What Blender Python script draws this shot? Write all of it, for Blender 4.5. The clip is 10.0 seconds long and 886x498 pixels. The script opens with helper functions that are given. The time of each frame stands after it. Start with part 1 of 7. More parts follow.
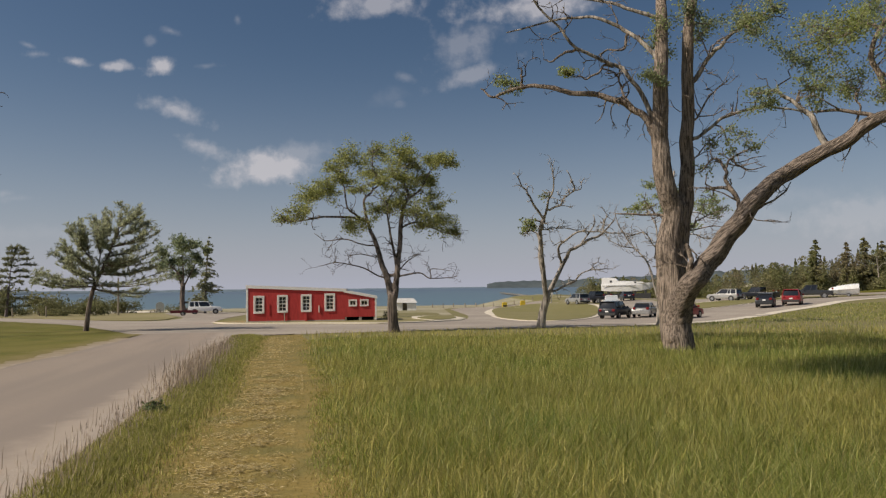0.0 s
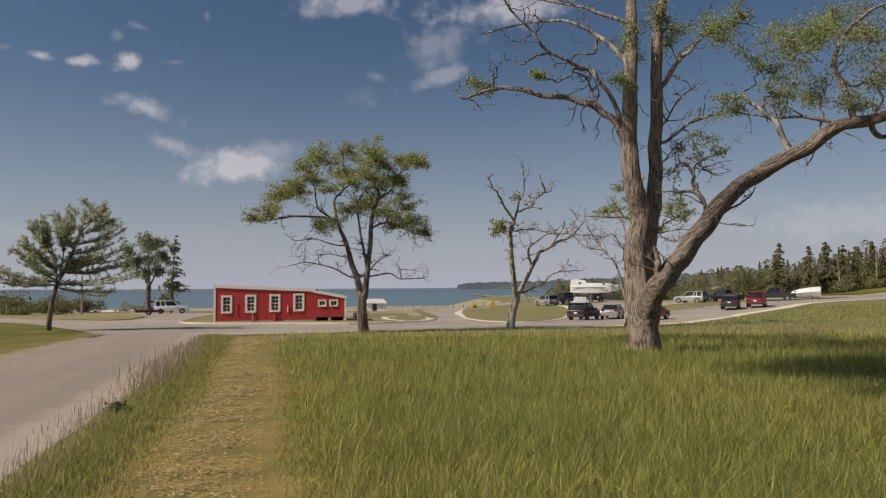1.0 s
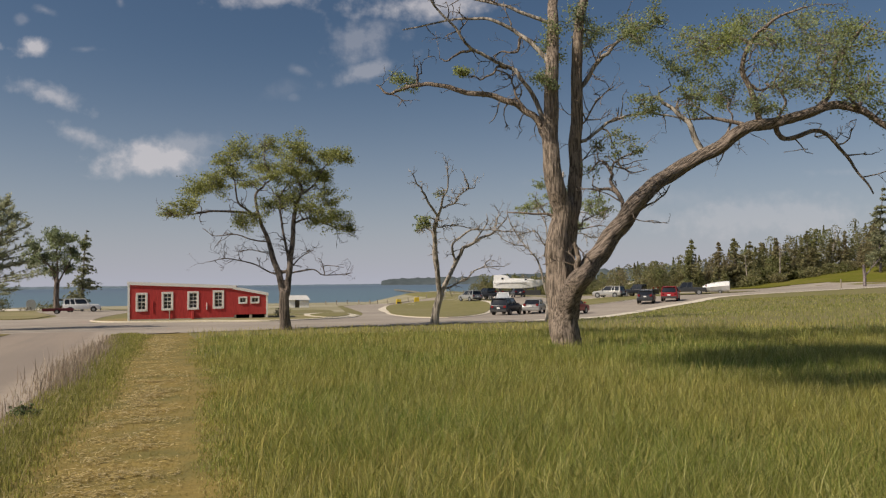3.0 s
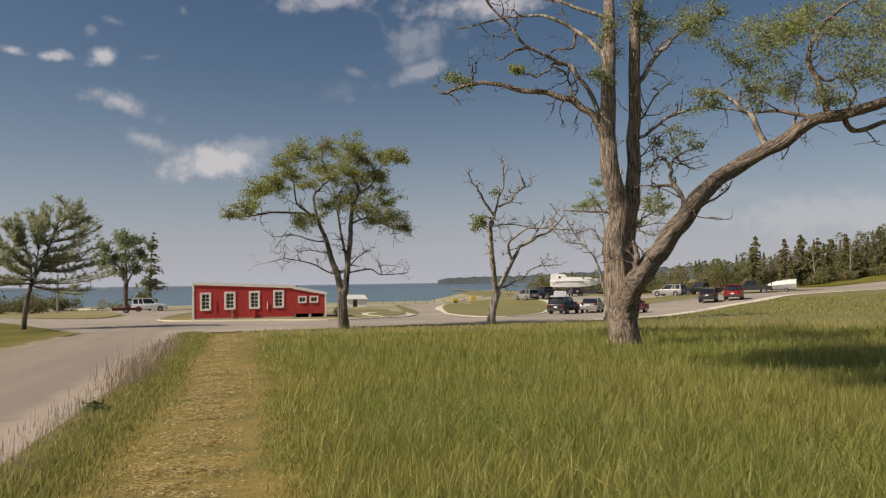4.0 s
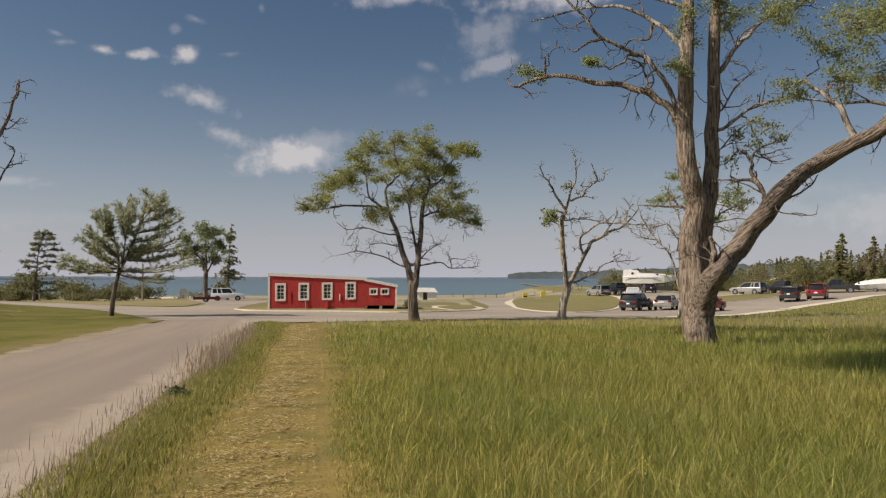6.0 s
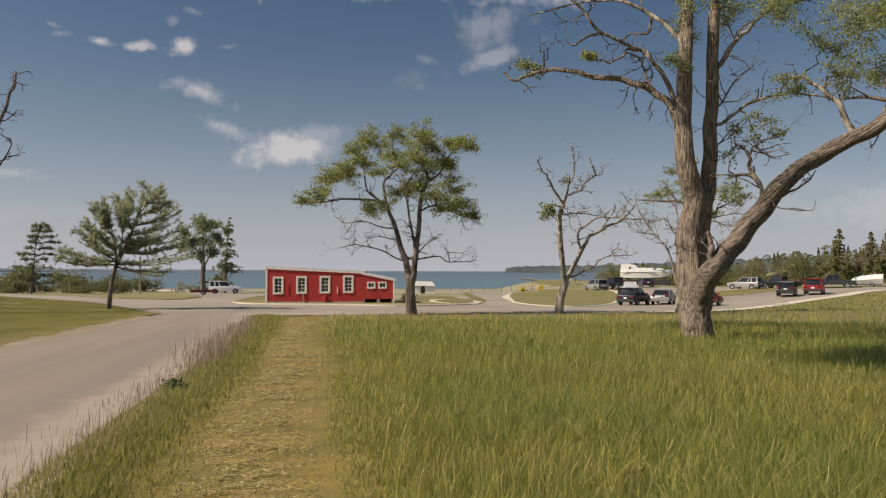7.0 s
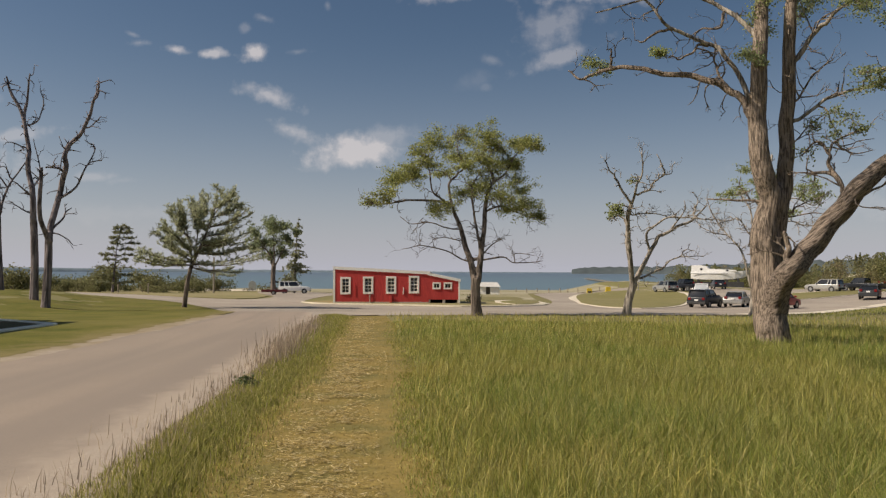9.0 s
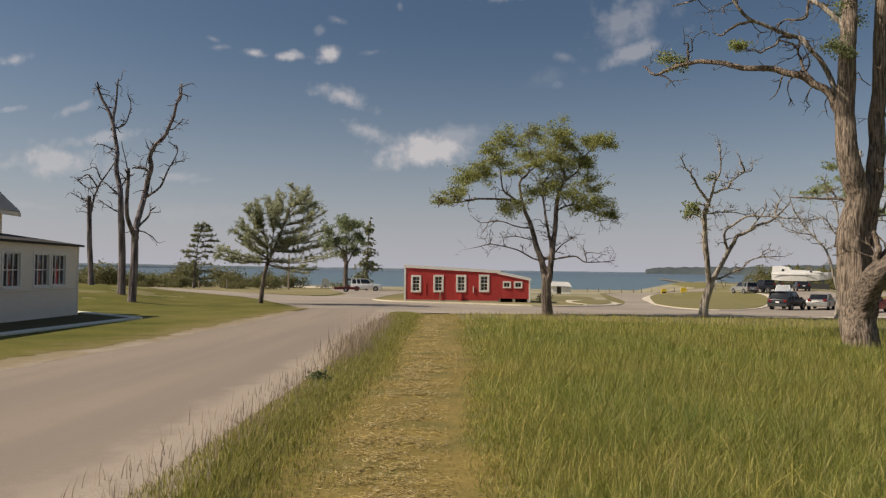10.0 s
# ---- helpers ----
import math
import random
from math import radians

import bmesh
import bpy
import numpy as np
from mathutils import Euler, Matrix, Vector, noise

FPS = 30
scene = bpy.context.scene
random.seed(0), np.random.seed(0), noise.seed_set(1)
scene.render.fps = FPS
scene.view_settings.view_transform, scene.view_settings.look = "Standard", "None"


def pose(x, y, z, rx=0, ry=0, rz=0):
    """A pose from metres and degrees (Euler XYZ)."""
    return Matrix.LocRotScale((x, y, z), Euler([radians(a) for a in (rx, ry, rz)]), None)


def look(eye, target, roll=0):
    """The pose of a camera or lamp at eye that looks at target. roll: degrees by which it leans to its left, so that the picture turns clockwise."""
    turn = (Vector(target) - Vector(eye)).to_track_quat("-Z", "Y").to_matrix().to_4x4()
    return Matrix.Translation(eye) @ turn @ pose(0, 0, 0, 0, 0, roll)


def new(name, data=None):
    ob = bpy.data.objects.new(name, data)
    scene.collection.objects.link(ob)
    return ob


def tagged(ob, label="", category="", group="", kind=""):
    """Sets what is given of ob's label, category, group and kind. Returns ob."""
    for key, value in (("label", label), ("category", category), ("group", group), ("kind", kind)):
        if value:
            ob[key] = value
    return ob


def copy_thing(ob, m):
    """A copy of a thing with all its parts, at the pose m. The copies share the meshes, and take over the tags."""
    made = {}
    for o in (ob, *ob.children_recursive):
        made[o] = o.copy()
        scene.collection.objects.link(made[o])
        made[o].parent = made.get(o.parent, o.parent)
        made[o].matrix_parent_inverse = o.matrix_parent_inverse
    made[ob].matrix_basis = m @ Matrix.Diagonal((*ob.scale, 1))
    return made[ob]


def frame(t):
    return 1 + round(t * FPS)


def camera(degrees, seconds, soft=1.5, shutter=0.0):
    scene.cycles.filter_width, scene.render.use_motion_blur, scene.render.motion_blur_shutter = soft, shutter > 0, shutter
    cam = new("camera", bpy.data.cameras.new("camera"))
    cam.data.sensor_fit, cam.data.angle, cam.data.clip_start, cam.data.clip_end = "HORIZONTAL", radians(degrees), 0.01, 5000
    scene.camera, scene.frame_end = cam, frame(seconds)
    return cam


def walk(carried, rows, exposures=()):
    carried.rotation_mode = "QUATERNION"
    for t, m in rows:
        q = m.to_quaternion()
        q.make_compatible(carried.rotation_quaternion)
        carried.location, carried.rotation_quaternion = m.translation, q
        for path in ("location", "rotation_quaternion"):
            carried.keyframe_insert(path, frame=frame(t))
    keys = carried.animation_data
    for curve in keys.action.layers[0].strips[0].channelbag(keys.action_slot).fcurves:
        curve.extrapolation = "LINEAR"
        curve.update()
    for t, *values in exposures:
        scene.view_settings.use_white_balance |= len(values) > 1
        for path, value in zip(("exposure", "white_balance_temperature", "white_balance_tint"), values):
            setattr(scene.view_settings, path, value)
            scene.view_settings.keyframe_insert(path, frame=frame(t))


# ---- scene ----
LENS = 62.0
EYE = (0.0, 0.0, 1.6)
cam = camera(LENS, 10.0, soft=1.3)
# seconds, yaw, pitch, roll
TURNS = [
    (0.00, 0.42, 2.97, 0.88), (0.50, -0.48, 2.92, 0.80), (1.00, -1.88, 3.00, 0.54), (1.50, -3.29, 2.70, 0.88),
    (2.00, -4.78, 2.62, 1.09), (2.50, -6.75, 2.66, 1.01), (2.70, -7.38, 2.62, 0.93), (3.00, -7.77, 2.61, 0.80),
    (3.25, -7.34, 2.51, 0.73), (3.50, -6.39, 2.43, 0.73), (3.80, -4.77, 2.49, 0.86), (4.00, -3.41, 2.61, 1.01),
    (4.50, -0.81, 2.69, 1.40), (5.00, 1.21, 2.67, 0.64), (5.50, 1.90, 2.44, 0.35), (6.00, 2.05, 2.19, 0.18),
    (6.50, 1.98, 1.82, 0.04), (7.00, 1.88, 1.71, -0.03), (7.50, 1.83, 1.84, -0.05), (8.00, 2.49, 1.85, -0.20),
    (8.50, 4.33, 1.83, -0.20), (9.00, 6.95, 1.76, -0.18), (9.50, 9.51, 1.58, -0.15), (10.00, 12.41, 1.62, -0.62),
]


def view(yaw, pitch, roll):
    """Standing on one spot and turning: yaw about the upright, then tilt, then lean."""
    return pose(*EYE, 0, 0, yaw) @ pose(0, 0, 0, pitch) @ pose(0, 0, 0, 0, roll) @ pose(0, 0, 0, 90)


walk(cam, [(t, view(*turn)) for t, *turn in TURNS], [(0.0, -0.06, 6450, 10), (2.7, -0.02, 6500, 10), (4.5, 0.08, 6750, 10), (9.5, 0.09, 6750, 10), (10.0, 0.01, 6800, 10)])

# ---- sky, clouds and sun ----
SUN_WAY = Vector((-0.952, -0.305, 0.0)).normalized()
SUN_HEIGHT = 42.0


def build_world():
    w = bpy.data.worlds.new("sky")
    scene.world = w
    w.use_nodes = True
    nt = w.node_tree
    nt.nodes.clear()
    N, L = nt.nodes, nt.links
    out = N.new("ShaderNodeOutputWorld")
    bg = N.new("ShaderNodeBackground")
    bg.inputs["Strength"].default_value = 0.0565
    sky = N.new("ShaderNodeTexSky")
    sky.sky_type = "NISHITA"
    sky.sun_disc = False
    sky.sun_elevation = radians(SUN_HEIGHT)
    sky.sun_rotation = math.atan2(SUN_WAY.x, SUN_WAY.y)
    sky.air_density, sky.dust_density, sky.ozone_density = 1.0, 1.2, 2.2
    tint = N.new("ShaderNodeHueSaturation")
    tint.inputs["Saturation"].default_value = 1.08
    L.new(sky.outputs[0], tint.inputs["Color"])
    tc = N.new("ShaderNodeTexCoord")
    sep = N.new("ShaderNodeSeparateXYZ")
    L.new(tc.outputs["Generated"], sep.inputs[0])

    def m(op, a, b=None, clamp=False):
        n = N.new("ShaderNodeMath")
        n.operation, n.use_clamp = op, clamp
        for i, q in enumerate((a, b)):
            if q is None:
                continue
            if isinstance(q, (int, float)):
                n.inputs[i].default_value = q
            else:
                L.new(q, n.inputs[i])
        return n.outputs[0]

    # clouds drift on a flat sheet ahead of the walker: across = x / y, up = z / y
    ahead = m("MAXIMUM", sep.outputs["Y"], 0.05)
    across, up = m("DIVIDE", sep.outputs["X"], ahead), m("DIVIDE", sep.outputs["Z"], ahead)
    flat = N.new("ShaderNodeCombineXYZ")
    L.new(across, flat.inputs[0]), L.new(up, flat.inputs[1])
    big = N.new("ShaderNodeTexNoise")
    big.inputs["Scale"].default_value, big.inputs["Detail"].default_value, big.inputs["Roughness"].default_value = 9.7, 7.0, 0.66
    fine = N.new("ShaderNodeTexNoise")
    fine.inputs["Scale"].default_value, fine.inputs["Detail"].default_value = 46.0, 5.0
    L.new(flat.outputs[0], big.inputs["Vector"]), L.new(flat.outputs[0], fine.inputs["Vector"])
    ragged = m("ADD", m("MULTIPLY", m("SUBTRACT", big.outputs["Fac"], 0.5), 2.6), m("MULTIPLY", m("SUBTRACT", fine.outputs["Fac"], 0.5), 1.3))
    total = None
    # across, up, half width, half height, lean, fullness
    near_clouds = (
            (-0.3937, 0.3101, 0.0265, 0.0165, 0.0, 1.0), (-0.2481, 0.1654, 0.0744, 0.0265, 0.05, 1.0), (-0.2026, 0.1836, 0.0662, 0.0248, 0.25, 0.55),
            (-0.3738, 0.2498, 0.062, 0.0182, -0.35, 0.8), (-0.3349, 0.1968, 0.0579, 0.0165, -0.45, 0.7), (0.0331, 0.3349, 0.0827, 0.0455, 0.5, 0.5),
            (0.0372, 0.2911, 0.0744, 0.0182, 0.3, 0.6), (0.1158, 0.3846, 0.1323, 0.0289, 0.1, 0.9), (-0.512, 0.3195, 0.026, 0.0085, -0.2, 0.9), (-0.455, 0.311, 0.024, 0.0085, 0.0, 0.9),
            (-0.5665, 0.3308, 0.0289, 0.0083, 0.0, 0.6))
    side_clouds = ((-0.0744, 0.263, 0.0331, 0.0165, 0.3, 0.2), (-0.8601, 0.1637, 0.1406, 0.0289, -0.05, 0.75),
            (-1.009, 0.277, 0.0289, 0.0132, 0.0, 0.9), (-0.7691, 0.1985, 0.1075, 0.0132, 0.12, 0.6), (-0.6285, 0.1365, 0.0496, 0.0099, 0.0, 0.5),
            (0.7443, 0.1571, 0.0827, 0.0099, 0.02, 0.3), (0.3473, 0.091, 0.0992, 0.0248, 0.1, 0.45), (0.4549, 0.1199, 0.1654, 0.0289, -0.1, 0.25),
            (-0.095, 0.3928, 0.0744, 0.0248, 0.0, 0.75), (-0.6203, 0.0827, 0.2068, 0.0165, 0.0, 0.22), (0.6203, 0.091, 0.2481, 0.0414, 0.0, 0.5), (-0.9263, 0.3308, 0.0414, 0.0124, 0.1, 0.7), (-0.8105, 0.2481, 0.0496, 0.0099, 0.3, 0.5))
    puffs = ((-0.5773, 0.344, 0.0182, 0.0066, -0.4, 0.43), (-0.3796, 0.3598, 0.0182, 0.0083, -0.4, 0.43), (-0.4077, 0.3465, 0.0099, 0.0083, 0.0, 0.37), (-0.3308, 0.3101, 0.0248, 0.0058, 0.0, 0.34),
             (-0.287, 0.3738, 0.0083, 0.0099, 0.0, 0.37), (-0.0538, 0.2886, 0.0182, 0.0099, -0.4, 0.37), (-0.0637, 0.2531, 0.0124, 0.0083, 0.0, 0.25), (-1.0007, 0.2522, 0.0248, 0.0099, 0.0, 0.56),
             (-0.9345, 0.2506, 0.0331, 0.0058, 0.1, 0.50), (-0.9593, 0.1034, 0.1323, 0.0083, -0.12, 0.31), (-0.5897, 0.1307, 0.0414, 0.0083, 0.0, 0.31), (-0.1406, 0.1604, 0.0496, 0.0165, 0.0, 0.25))
    for cx, cy, hx, hy, lean, full in near_clouds + side_clouds + puffs:
        dx, dy = m("SUBTRACT", across, cx), m("SUBTRACT", up, cy)
        px = m("DIVIDE", m("ADD", dx, m("MULTIPLY", dy, lean)), hx)
        py = m("DIVIDE", m("SUBTRACT", dy, m("MULTIPLY", dx, lean)), hy)
        far = m("SQRT", m("ADD", m("MULTIPLY", px, px), m("MULTIPLY", py, py)))
        body = m("MULTIPLY", m("ADD", m("SUBTRACT", 1.0, far), ragged), 1.25, True)
        body = m("MULTIPLY", body, full)
        total = body if total is None else m("MAXIMUM", total, body)
    front = m("GREATER_THAN", sep.outputs["Y"], 0.06)
    cover = m("MULTIPLY", m("MULTIPLY", m("POWER", total, 1.5), front), 0.72)
    # thin haze towards the horizon
    haze = m("POWER", m("SUBTRACT", 1.0, m("MULTIPLY", m("ABSOLUTE", sep.outputs["Z"]), 2.75), True), 2.5)
    low = N.new("ShaderNodeMixRGB")
    low.inputs[2].default_value = (8.75, 8.95, 10.6, 1)
    L.new(m("MULTIPLY", haze, 0.8), low.inputs[0]), L.new(tint.outputs[0], low.inputs[1])
    mix = N.new("ShaderNodeMixRGB")
    mix.inputs[2].default_value = (11.3, 10.7, 10.9, 1)
    L.new(cover, mix.inputs[0]), L.new(low.outputs[0], mix.inputs[1])
    L.new(mix.outputs[0], bg.inputs["Color"])
    L.new(bg.outputs[0], out.inputs[0])


build_world()
sun_data = bpy.data.lights.new("sun", "SUN")
sun_data.energy, sun_data.angle, sun_data.color = 4.75, radians(0.53), (1.0, 0.90, 0.76)
sun = new("sun", sun_data)
to_sun = SUN_WAY * math.cos(radians(SUN_HEIGHT)) + Vector((0, 0, math.sin(radians(SUN_HEIGHT))))
sun.matrix_world = look(to_sun * 60, (0, 0, 0))


# ---- materials ----
def material(name, a, b=None, scale=4.0, rough=0.8, bump=0.0, metal=0.0, island=None, thin=0.0, fine=None, stretch=None, spec=0.5, patch=None, bands=None):
    """Two colours mixed by coarse and fine noise at real size; island: a third colour dealt out by loose piece; thin: light let through."""
    mt = bpy.data.materials.new(name)
    mt.use_nodes = True
    nt = mt.node_tree
    N, L = nt.nodes, nt.links
    p = N["Principled BSDF"]
    p.inputs["Roughness"].default_value, p.inputs["Metallic"].default_value = rough, metal
    p.inputs["Specular IOR Level"].default_value = spec
    geo = N.new("ShaderNodeNewGeometry")
    where = geo.outputs["Position"]
    if stretch:
        mp = N.new("ShaderNodeMapping")
        mp.inputs["Scale"].default_value = stretch
        L.new(where, mp.inputs["Vector"])
        where = mp.outputs[0]

    def tex(s, detail):
        n = N.new("ShaderNodeTexNoise")
        n.inputs["Scale"].default_value, n.inputs["Detail"].default_value, n.inputs["Roughness"].default_value = s, detail, 0.65
        L.new(where, n.inputs["Vector"])
        return n.outputs["Fac"]

    def span(fac, lo, hi):
        r = N.new("ShaderNodeMapRange")
        r.inputs["From Min"].default_value, r.inputs["From Max"].default_value = lo, hi
        L.new(fac, r.inputs["Value"])
        return r.outputs[0]

    def blend(fac, one, two, kind="MIX"):
        x = N.new("ShaderNodeMixRGB")
        x.blend_type = kind
        for i, q in enumerate((fac, one, two)):
            if isinstance(q, (int, float)):
                x.inputs[i].default_value = q
            elif isinstance(q, tuple):
                x.inputs[i].default_value = (*q, 1)
            else:
                L.new(q, x.inputs[i])
        return x.outputs[0]

    b = b or tuple(q * 0.8 for q in a)
    coarse, grain = tex(scale, 5), tex(fine or scale * 9, 4)
    col = blend(span(coarse, 0.32, 0.68), a, b)
    if patch:
        col = blend(span(tex(patch[0], 3), 0.42, 0.66), col, patch[1])
    if bands:
        # long worn bands: the plan turned to run along them, then drawn out
        spin, pull = N.new("ShaderNodeMapping"), N.new("ShaderNodeMapping")
        spin.inputs["Rotation"].default_value = (0, 0, radians(bands[0]))
        pull.inputs["Scale"].default_value = (bands[1], bands[2], 1)
        L.new(geo.outputs["Position"], spin.inputs["Vector"]), L.new(spin.outputs[0], pull.inputs["Vector"])
        bn = N.new("ShaderNodeTexNoise")
        bn.inputs["Scale"].default_value, bn.inputs["Detail"].default_value = 1.0, 4.0
        L.new(pull.outputs[0], bn.inputs["Vector"])
        col = blend(span(bn.outputs["Fac"], 0.40, 0.66), col, bands[3])
    if island:
        r = geo.outputs["Random Per Island"]
        col = blend(span(r, 0.45, 1.0), col, island)
        dim = N.new("ShaderNodeMapRange")
        dim.inputs["To Min"].default_value, dim.inputs["To Max"].default_value = 0.58, 1.32
        mul = N.new("ShaderNodeMath")
        mul.operation = "FRACT"
        m7 = N.new("ShaderNodeMath")
        m7.operation, m7.inputs[1].default_value = "MULTIPLY", 17.3
        L.new(r, m7.inputs[0]), L.new(m7.outputs[0], mul.inputs[0]), L.new(mul.outputs[0], dim.inputs["Value"])
        col = blend(1.0, col, dim.outputs[0], "MULTIPLY")
    g = N.new("ShaderNodeMapRange")
    g.inputs["From Min"].default_value, g.inputs["From Max"].default_value = 0.3, 0.7
    g.inputs["To Min"].default_value, g.inputs["To Max"].default_value = 0.8, 1.15
    L.new(grain, g.inputs["Value"])
    col = blend(1.0, col, g.outputs[0], "MULTIPLY")
    L.new(col, p.inputs["Base Color"])
    if bump:
        bp = N.new("ShaderNodeBump")
        bp.inputs["Strength"].default_value, bp.inputs["Distance"].default_value = min(1.0, bump * 10), bump
        L.new(grain, bp.inputs["Height"]), L.new(bp.outputs[0], p.inputs["Normal"])
    if thin:
        tr = N.new("ShaderNodeBsdfTranslucent")
        L.new(col, tr.inputs["Color"])
        mx = N.new("ShaderNodeMixShader")
        mx.inputs[0].default_value = thin
        L.new(p.outputs[0], mx.inputs[1]), L.new(tr.outputs[0], mx.inputs[2])
        L.new(mx.outputs[0], N["Material Output"].inputs["Surface"])
    return mt


def bark_material(name, a, b, scale, along=(0, 0, 1)):
    """Deep furrows: noise drawn out along the trunk or bough, with a strong relief."""
    mt = material(name, a, b, scale * 0.4, 0.95, 0.0, spec=0.15)
    nt = mt.node_tree
    N, L = nt.nodes, nt.links
    geo = N.new("ShaderNodeNewGeometry")
    d = Vector(along).normalized()
    dot, back, mp = N.new("ShaderNodeVectorMath"), N.new("ShaderNodeVectorMath"), N.new("ShaderNodeVectorMath")
    dot.operation, back.operation, mp.operation = "DOT_PRODUCT", "SCALE", "SUBTRACT"
    dot.inputs[1].default_value, back.inputs[0].default_value = d * 0.92, d
    L.new(geo.outputs["Position"], dot.inputs[0]), L.new(dot.outputs["Value"], back.inputs["Scale"])
    L.new(geo.outputs["Position"], mp.inputs[0]), L.new(back.outputs[0], mp.inputs[1])
    v = N.new("ShaderNodeTexNoise")
    v.inputs["Scale"].default_value, v.inputs["Detail"].default_value, v.inputs["Roughness"].default_value = scale, 4.0, 0.6
    v.inputs["Distortion"].default_value = 0.5
    L.new(mp.outputs[0], v.inputs["Vector"])
    ramp = N.new("ShaderNodeMapRange")
    ramp.inputs["From Min"].default_value, ramp.inputs["From Max"].default_value = 0.42, 0.55
    ramp.inputs["To Min"].default_value, ramp.inputs["To Max"].default_value = 0.36, 1.12
    L.new(v.outputs["Fac"], ramp.inputs["Value"])
    p = N["Principled BSDF"]
    old = p.inputs["Base Color"].links[0].from_socket
    x = N.new("ShaderNodeMixRGB")
    x.blend_type = "MULTIPLY"
    x.inputs[0].default_value = 1.0
    L.new(old, x.inputs[1]), L.new(ramp.outputs[0], x.inputs[2]), L.new(x.outputs[0], p.inputs["Base Color"])
    bp = N.new("ShaderNodeBump")
    bp.inputs["Strength"].default_value, bp.inputs["Distance"].default_value = 1.0, 0.10
    L.new(v.outputs["Fac"], bp.inputs["Height"]), L.new(bp.outputs[0], p.inputs["Normal"])
    return mt


def glass_material(name, tint, rough=0.05):
    mt = bpy.data.materials.new(name)
    mt.use_nodes = True
    p = mt.node_tree.nodes["Principled BSDF"]
    p.inputs["Base Color"].default_value = (*tint, 1)
    p.inputs["Roughness"].default_value, p.inputs["Specular IOR Level"].default_value = rough, 0.7
    return mt


SOIL = material("field_soil", (0.165, 0.155, 0.040), (0.21, 0.18, 0.06), 0.5, 0.95, 0.02, patch=(0.08, (0.19, 0.16, 0.065)))
ASPHALT = material("worn_asphalt", (0.335, 0.271, 0.220), (0.302, 0.245, 0.200), 0.35, 0.9, 0.004, fine=60, patch=(0.16, (0.305, 0.252, 0.206)), spec=0.2)
DRY_LAWN = material("dry_verge_grass", (0.20, 0.175, 0.055), (0.245, 0.205, 0.08), 0.25, 0.95, 0.02, fine=10, patch=(0.07, (0.30, 0.25, 0.13)))


def wear_road(mt):
    """Tyre bands along the road, and sand washed over its edges, both following the road's own bend."""
    N, L = mt.node_tree.nodes, mt.node_tree.links
    geo, sep = N.new("ShaderNodeNewGeometry"), N.new("ShaderNodeSeparateXYZ")
    L.new(geo.outputs["Position"], sep.inputs[0])
    x, y = sep.outputs["X"], sep.outputs["Y"]

    def m(op, a, b):
        n = N.new("ShaderNodeMath")
        n.operation = op
        for i, q in enumerate((a, b)):
            if isinstance(q, (int, float)):
                n.inputs[i].default_value = q
            else:
                L.new(q, n.inputs[i])
        return n.outputs[0]

    def span(fac, lo, hi):
        r = N.new("ShaderNodeMapRange")
        r.interpolation_type = "SMOOTHSTEP"
        r.inputs["From Min"].default_value, r.inputs["From Max"].default_value = lo, hi
        L.new(fac, r.inputs["Value"])
        return r.outputs[0]

    def speck(vec, scale, detail=5.0):
        n = N.new("ShaderNodeTexNoise")
        n.inputs["Scale"].default_value, n.inputs["Detail"].default_value, n.inputs["Roughness"].default_value = scale, detail, 0.65
        L.new(vec, n.inputs["Vector"])
        return n.outputs["Fac"]
    bend = m("ADD", m("MULTIPLY", y, 0.1836), m("MULTIPLY", m("MULTIPLY", y, y), 0.001231))
    off = m("ADD", m("ADD", x, bend), 2.45)
    flat = N.new("ShaderNodeCombineXYZ")
    L.new(m("MULTIPLY", off, 0.95), flat.inputs[0]), L.new(m("MULTIPLY", y, 0.05), flat.inputs[1])
    p = N["Principled BSDF"]
    col = p.inputs["Base Color"].links[0].from_socket
    rough = m("MULTIPLY", m("SUBTRACT", speck(geo.outputs["Position"], 1.1, 6.0), 0.5), 1.5)
    edge = m("ADD", off, rough)
    near = span(edge, -1.05, -0.40)
    fade = m("ADD", m("MULTIPLY", m("ADD", off, 5.55), -1.0), m("MULTIPLY", rough, 0.5))
    far = span(fade, -0.35, 0.15)
    for fac, tone in ((m("MULTIPLY", span(speck(flat.outputs[0], 0.7, 2.0), 0.40, 0.66), 0.7), (0.245, 0.205, 0.175)), (near, (0.375, 0.31, 0.252)), (m("MULTIPLY", far, 0.6), (0.40, 0.335, 0.265))):
        mix = N.new("ShaderNodeMixRGB")
        mix.inputs[2].default_value = (*tone, 1)
        L.new(fac, mix.inputs[0]), L.new(col, mix.inputs[1])
        col = mix.outputs[0]
    L.new(col, p.inputs["Base Color"])


wear_road(ASPHALT)
LOT = material("pale_gravel_asphalt", (0.345, 0.295, 0.248), (0.285, 0.245, 0.208), 0.3, 0.95, 0.006, fine=30, patch=(0.1, (0.40, 0.345, 0.285)), spec=0.2)
SAND = material("sandy_shoulder", (0.40, 0.332, 0.27), (0.35, 0.29, 0.235), 0.7, 0.95, 0.01, fine=40)
PALE = material("pale_sandy_kerb", (0.70, 0.62, 0.50), (0.60, 0.53, 0.42), 0.8, 0.95, 0.008, fine=20)
BEACH = material("beach_sand_and_dry_grass", (0.32, 0.275, 0.165), (0.235, 0.215, 0.11), 0.12, 0.95, 0.02, patch=(0.05, (0.40, 0.35, 0.25)))
ISLAND = material("island_grass", (0.16, 0.148, 0.038), (0.215, 0.185, 0.064), 0.3, 0.95, 0.02, fine=8, patch=(0.12, (0.215, 0.185, 0.075)))
